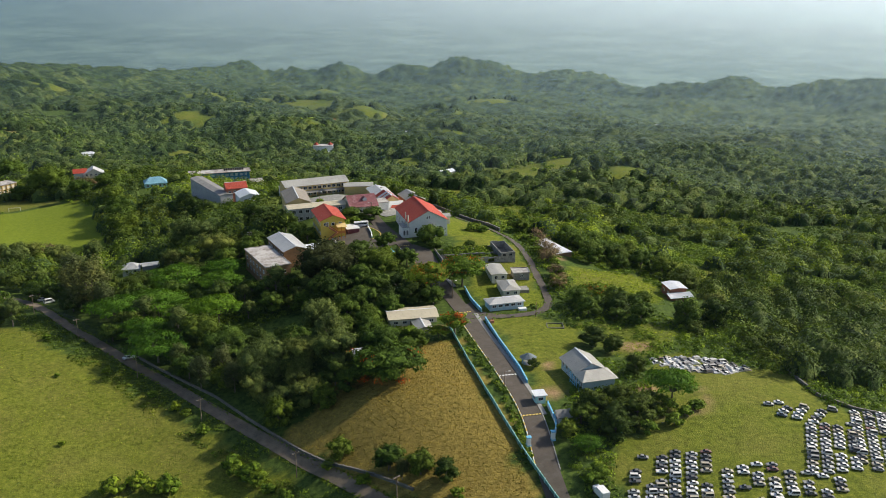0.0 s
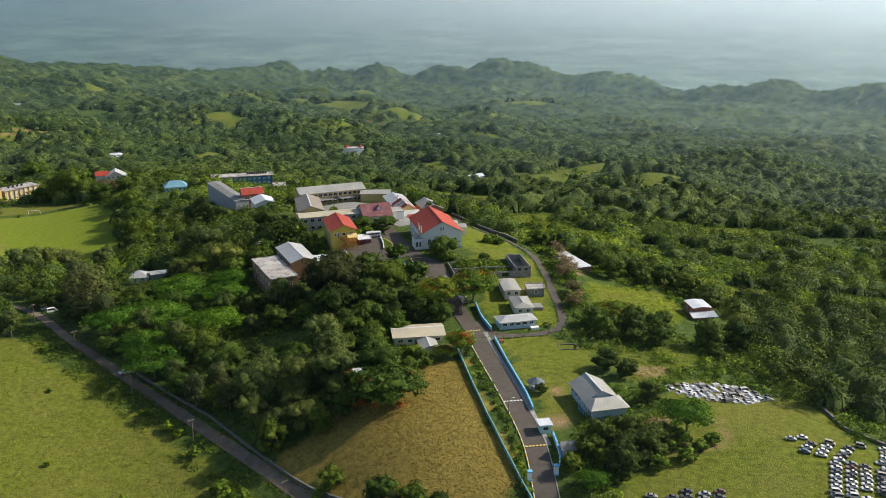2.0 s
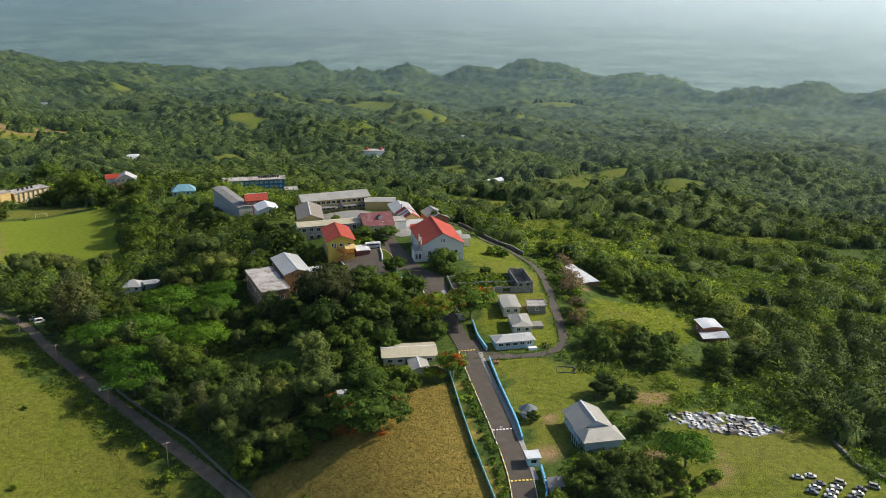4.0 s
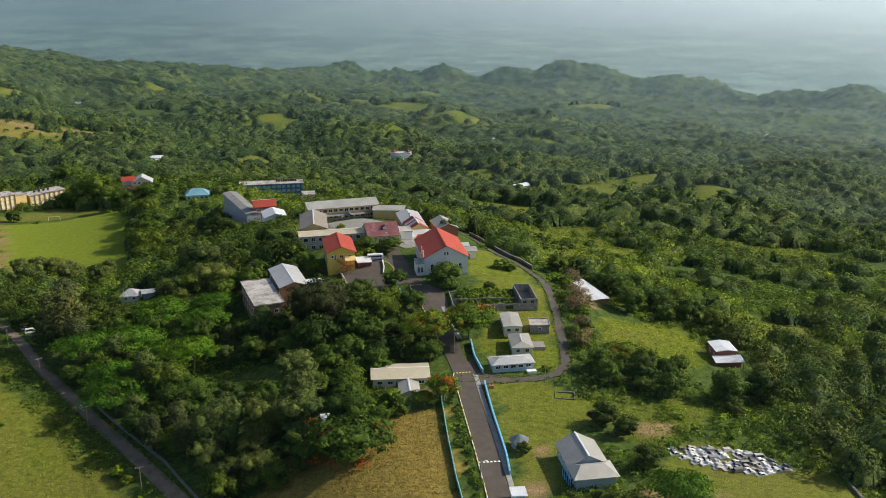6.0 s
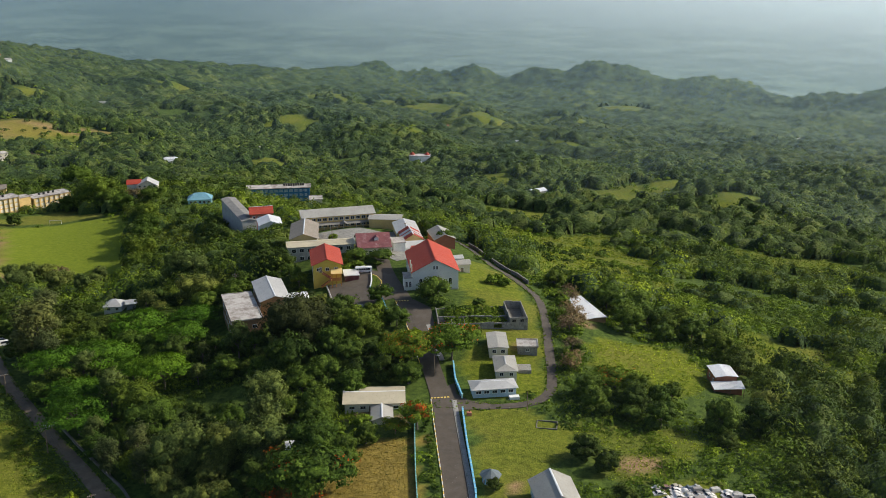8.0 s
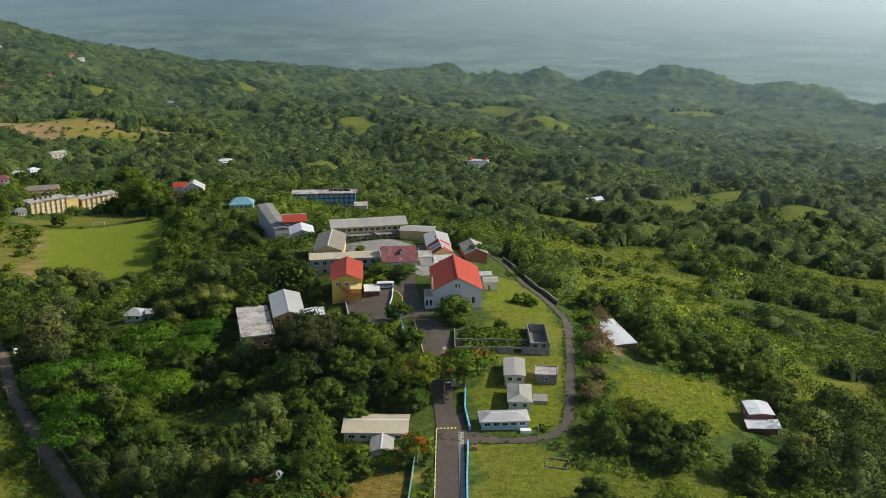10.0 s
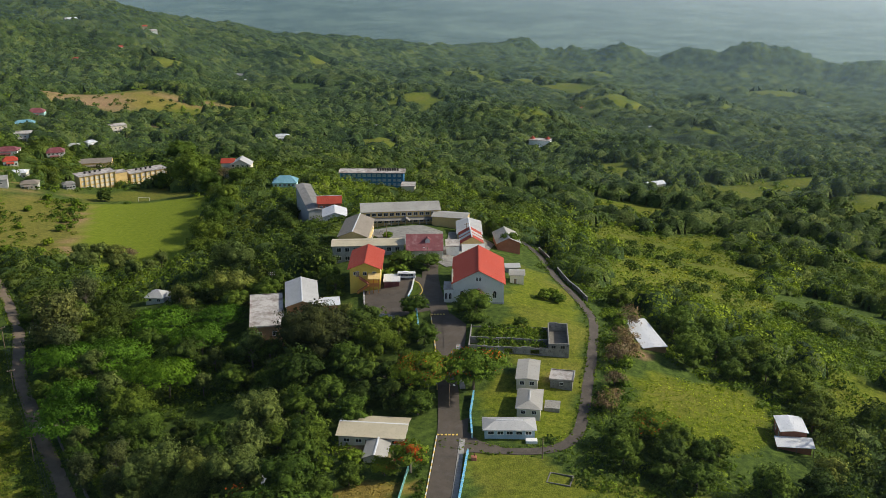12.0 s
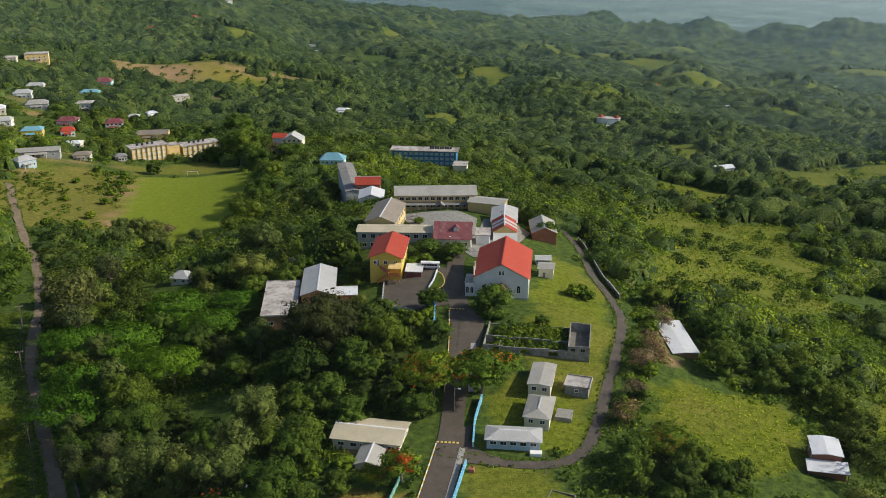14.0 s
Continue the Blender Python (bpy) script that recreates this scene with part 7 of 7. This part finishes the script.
KIND = ("saloon", "saloon", "saloon", "van", "saloon", "pickup")
said_car = {"saloon": "weathered derelict saloon car standing in rough grass", "van": "weathered derelict van standing in rough grass", "pickup": "weathered derelict pickup standing in rough grass"}
random.seed(11)
def car_column(x, y_top, y_end, turn, lean, gone, step):
    """Cars side by side in one column of the field, nose to tail with the next column."""
    y = y_top
    while y > y_end:
        if random.random() > gone:
            k = KIND[random.randrange(6)]
            car(k, x - lean * (y_top - y) + random.uniform(-0.12, 0.12), y, turn + random.choice((0, 180)) + random.uniform(-2.5, 2.5), said_car[k], "derelict cars", random.uniform(0.76, 0.82))
        y -= step * random.uniform(0.97, 1.08)


near_tops = ((226, 0.35), (224, 0.2), (232, 0.1), (234.5, 0.05), (233.5, 0.05), (234.5, 0.08), (228, 0.25), (227.5, 0.2), (229, 0.4), (229, 0.45), (228, 0.3), (226, 0.3), (225, 0.35), (224, 0.3))
for i, (top, gone) in enumerate(near_tops):
    car_column(50.6 + 4.1 * i, top, 203, -1, 0.21, gone, 2.05)        # the near block of the car field
for i, top in enumerate((249.4, 250.2, 251.6, 252.4, 260.6, 261.4, 262.4, 263)):
    car_column(105.0 + 4.3 * i, top, 226 + 0.8 * i, -4, 0.32, 0.06, 2.05)  # the far block
for x, y in ((96.5, 260.8), (100.0, 262), (98.4, 254.4), (99.6, 256.6), (101.4, 258.6), (102.4, 253.2), (103.6, 255.4), (105.2, 257.6), (106.8, 260), (106.6, 251.6), (108.2, 253.8), (110, 256), (111.6, 258.4), (115.5, 260.5), (53.8, 232.4)):
    k = KIND[random.randrange(6)]
    car(k, x, y, -12 + random.uniform(-8, 8), said_car[k], "derelict cars", 0.79)
for row in range(8):                                    # crushed cars by the trees
    for i in range(12):
        u, v = -14.5 + 2.65 * i + random.uniform(-0.4, 0.4), -6.3 + 1.75 * row + random.uniform(-0.25, 0.25)
        if abs(u) / 17 + abs(v) / 11 > 1.05 or random.random() < 0.08:
            continue
        car(KIND[random.randrange(6)], 83.5 + u * 0.97 - v * 0.1, 291 - u * 0.12 + v, random.uniform(14, 34), "rusty stripped car body lying in a dense row", "stripped cars", random.uniform(0.85, 1.0), False, 0.45)
car("van", -165.5, 382.5, 45, "white van parked beside the country road", scale=1.15)
car("saloon", -170.5, 388.0, 48, "pale car parked beside the country road", scale=1.1)
car("saloon", -113.6, 323.0, 40, "pale car on the country road", scale=1.1)


def minibus(x, y, turn):
    e = root("minibus", pose(x, y, gz(x, y) + 0.12, 0, 0, turn), "white minibus with dark windows parked in the yard", "bus")
    bm = a_box(-3.3, -1.02, 0.45, 3.3, 1.02, 2.55)
    bmesh.ops.bevel(bm, geom=bm.edges[:], offset=0.16, segments=2, affect="EDGES")
    part("body", bm, M["white_paint"], e)
    for s in (-1, 1):
        for i in range(6):
            part("side_window", a_box(-2.9 + 0.92 * i, s * 1.03 - 0.015, 1.45, -2.1 + 0.92 * i, s * 1.03 + 0.015, 2.15), M["glass"], e)
    part("windscreen", a_box(3.29, -0.85, 1.35, 3.33, 0.85, 2.25), M["glass"], e)
    part("rear_window", a_box(-3.33, -0.8, 1.5, -3.29, 0.8, 2.2), M["glass"], e)
    part("bumper", a_box(3.25, -0.95, 0.4, 3.45, 0.95, 0.7), M["roof_dark"], e)
    part("stripe", a_box(-3.2, -1.035, 0.95, 3.2, 1.035, 1.08), M["deep_blue"], e)
    part("air_vent", a_box(-1.2, -0.5, 2.55, 0.6, 0.5, 2.75), M["white_paint"], e)
    for sx in (-2.0, 2.2):
        for sy in (-0.92, 0.92):
            part("wheel", rod(bmesh.new(), (sx, sy - 0.13, 0.42), (sx, sy + 0.13, 0.42), 0.42, 0.42, 12), M["tyre"], e)


minibus(-37.6, 428.6, 17)


def truck(x, y, turn):
    e = root("truck", pose(x, y, gz(x, y), 0, 0, turn), "white box truck parked outside the gate", "truck")
    bm = a_box(-2.6, -1.1, 0.9, 1.2, 1.1, 2.9)
    bmesh.ops.bevel(bm, geom=bm.edges[:], offset=0.06, segments=1, affect="EDGES")
    part("box_body", bm, M["white_paint"], e)
    bm = a_box(1.3, -1.0, 0.6, 3.0, 1.0, 2.2)
    bmesh.ops.bevel(bm, geom=bm.edges[:], offset=0.15, segments=2, affect="EDGES")
    part("cab", bm, M["white_paint"], e)
    part("windscreen", a_box(2.99, -0.85, 1.4, 3.03, 0.85, 2.05), M["glass"], e)
    part("chassis", a_box(-2.6, -0.6, 0.45, 2.9, 0.6, 0.89), M["roof_dark"], e)
    for sx in (-1.7, 2.1):
        for sy in (-0.9, 0.9):
            part("wheel", rod(bmesh.new(), (sx, sy - 0.15, 0.42), (sx, sy + 0.15, 0.42), 0.42, 0.42, 12), M["tyre"], e)


truck(40.2, 216.5, 110)


def goal(x, y, turn):
    e = root("goal", pose(x, y, gz(x, y), 0, 0, turn), "white football goal on the sports field", "goal")
    for u in (-3.6, 3.6):
        part("post", rod(bmesh.new(), (u, 0, -0.3), (u, 0, 2.4), 0.1), M["white_paint"], e)
    part("crossbar", rod(bmesh.new(), (-3.7, 0, 2.4), (3.7, 0, 2.4), 0.1), M["white_paint"], e)


goal(-284, 622, 14)
grove("grey", [(-241, 505), (-233, 508), (-226, 511)], 0.55, 0.72, label="young grey-green tree at the end of the sports field")
grove("bare", [(-217, 511)], 1.0, 1.05, label="thin half-bare tree at the end of the sports field")
grove("round", [(-306, 612)], 0.8, 0.85, label="round leafy tree behind the sports field")


# ---- school yard clutter ----
def picnic_bench(x, y, turn):
    z = gz(x, y) + 0.25
    e = root("picnic_bench", pose(x, y, z, 0, 0, turn), "weathered pale bench table in the school courtyard", "bench", "courtyard benches")
    part("tabletop", a_box(-0.9, -0.4, 0.70, 0.9, 0.4, 0.76), M["concrete"], e)
    for v in (-0.75, 0.75):
        part("seat", a_box(-0.9, v - 0.15, 0.42, 0.9, v + 0.15, 0.47), M["concrete"], e)
    for u in (-0.6, 0.6):
        part("leg", a_box(u - 0.05, -0.7, 0, u + 0.05, 0.7, 0.42), M["timber"], e)
        part("post", a_box(u - 0.05, -0.05, 0.42, u + 0.05, 0.05, 0.70), M["timber"], e)


for x, y, turn in ((-70, 476, 20), (-67.5, 480, 15), (-72, 481, 30), (-69, 484.5, 10), (-66, 474, 25), (-73, 486, 18)):
    picnic_bench(x, y, turn)
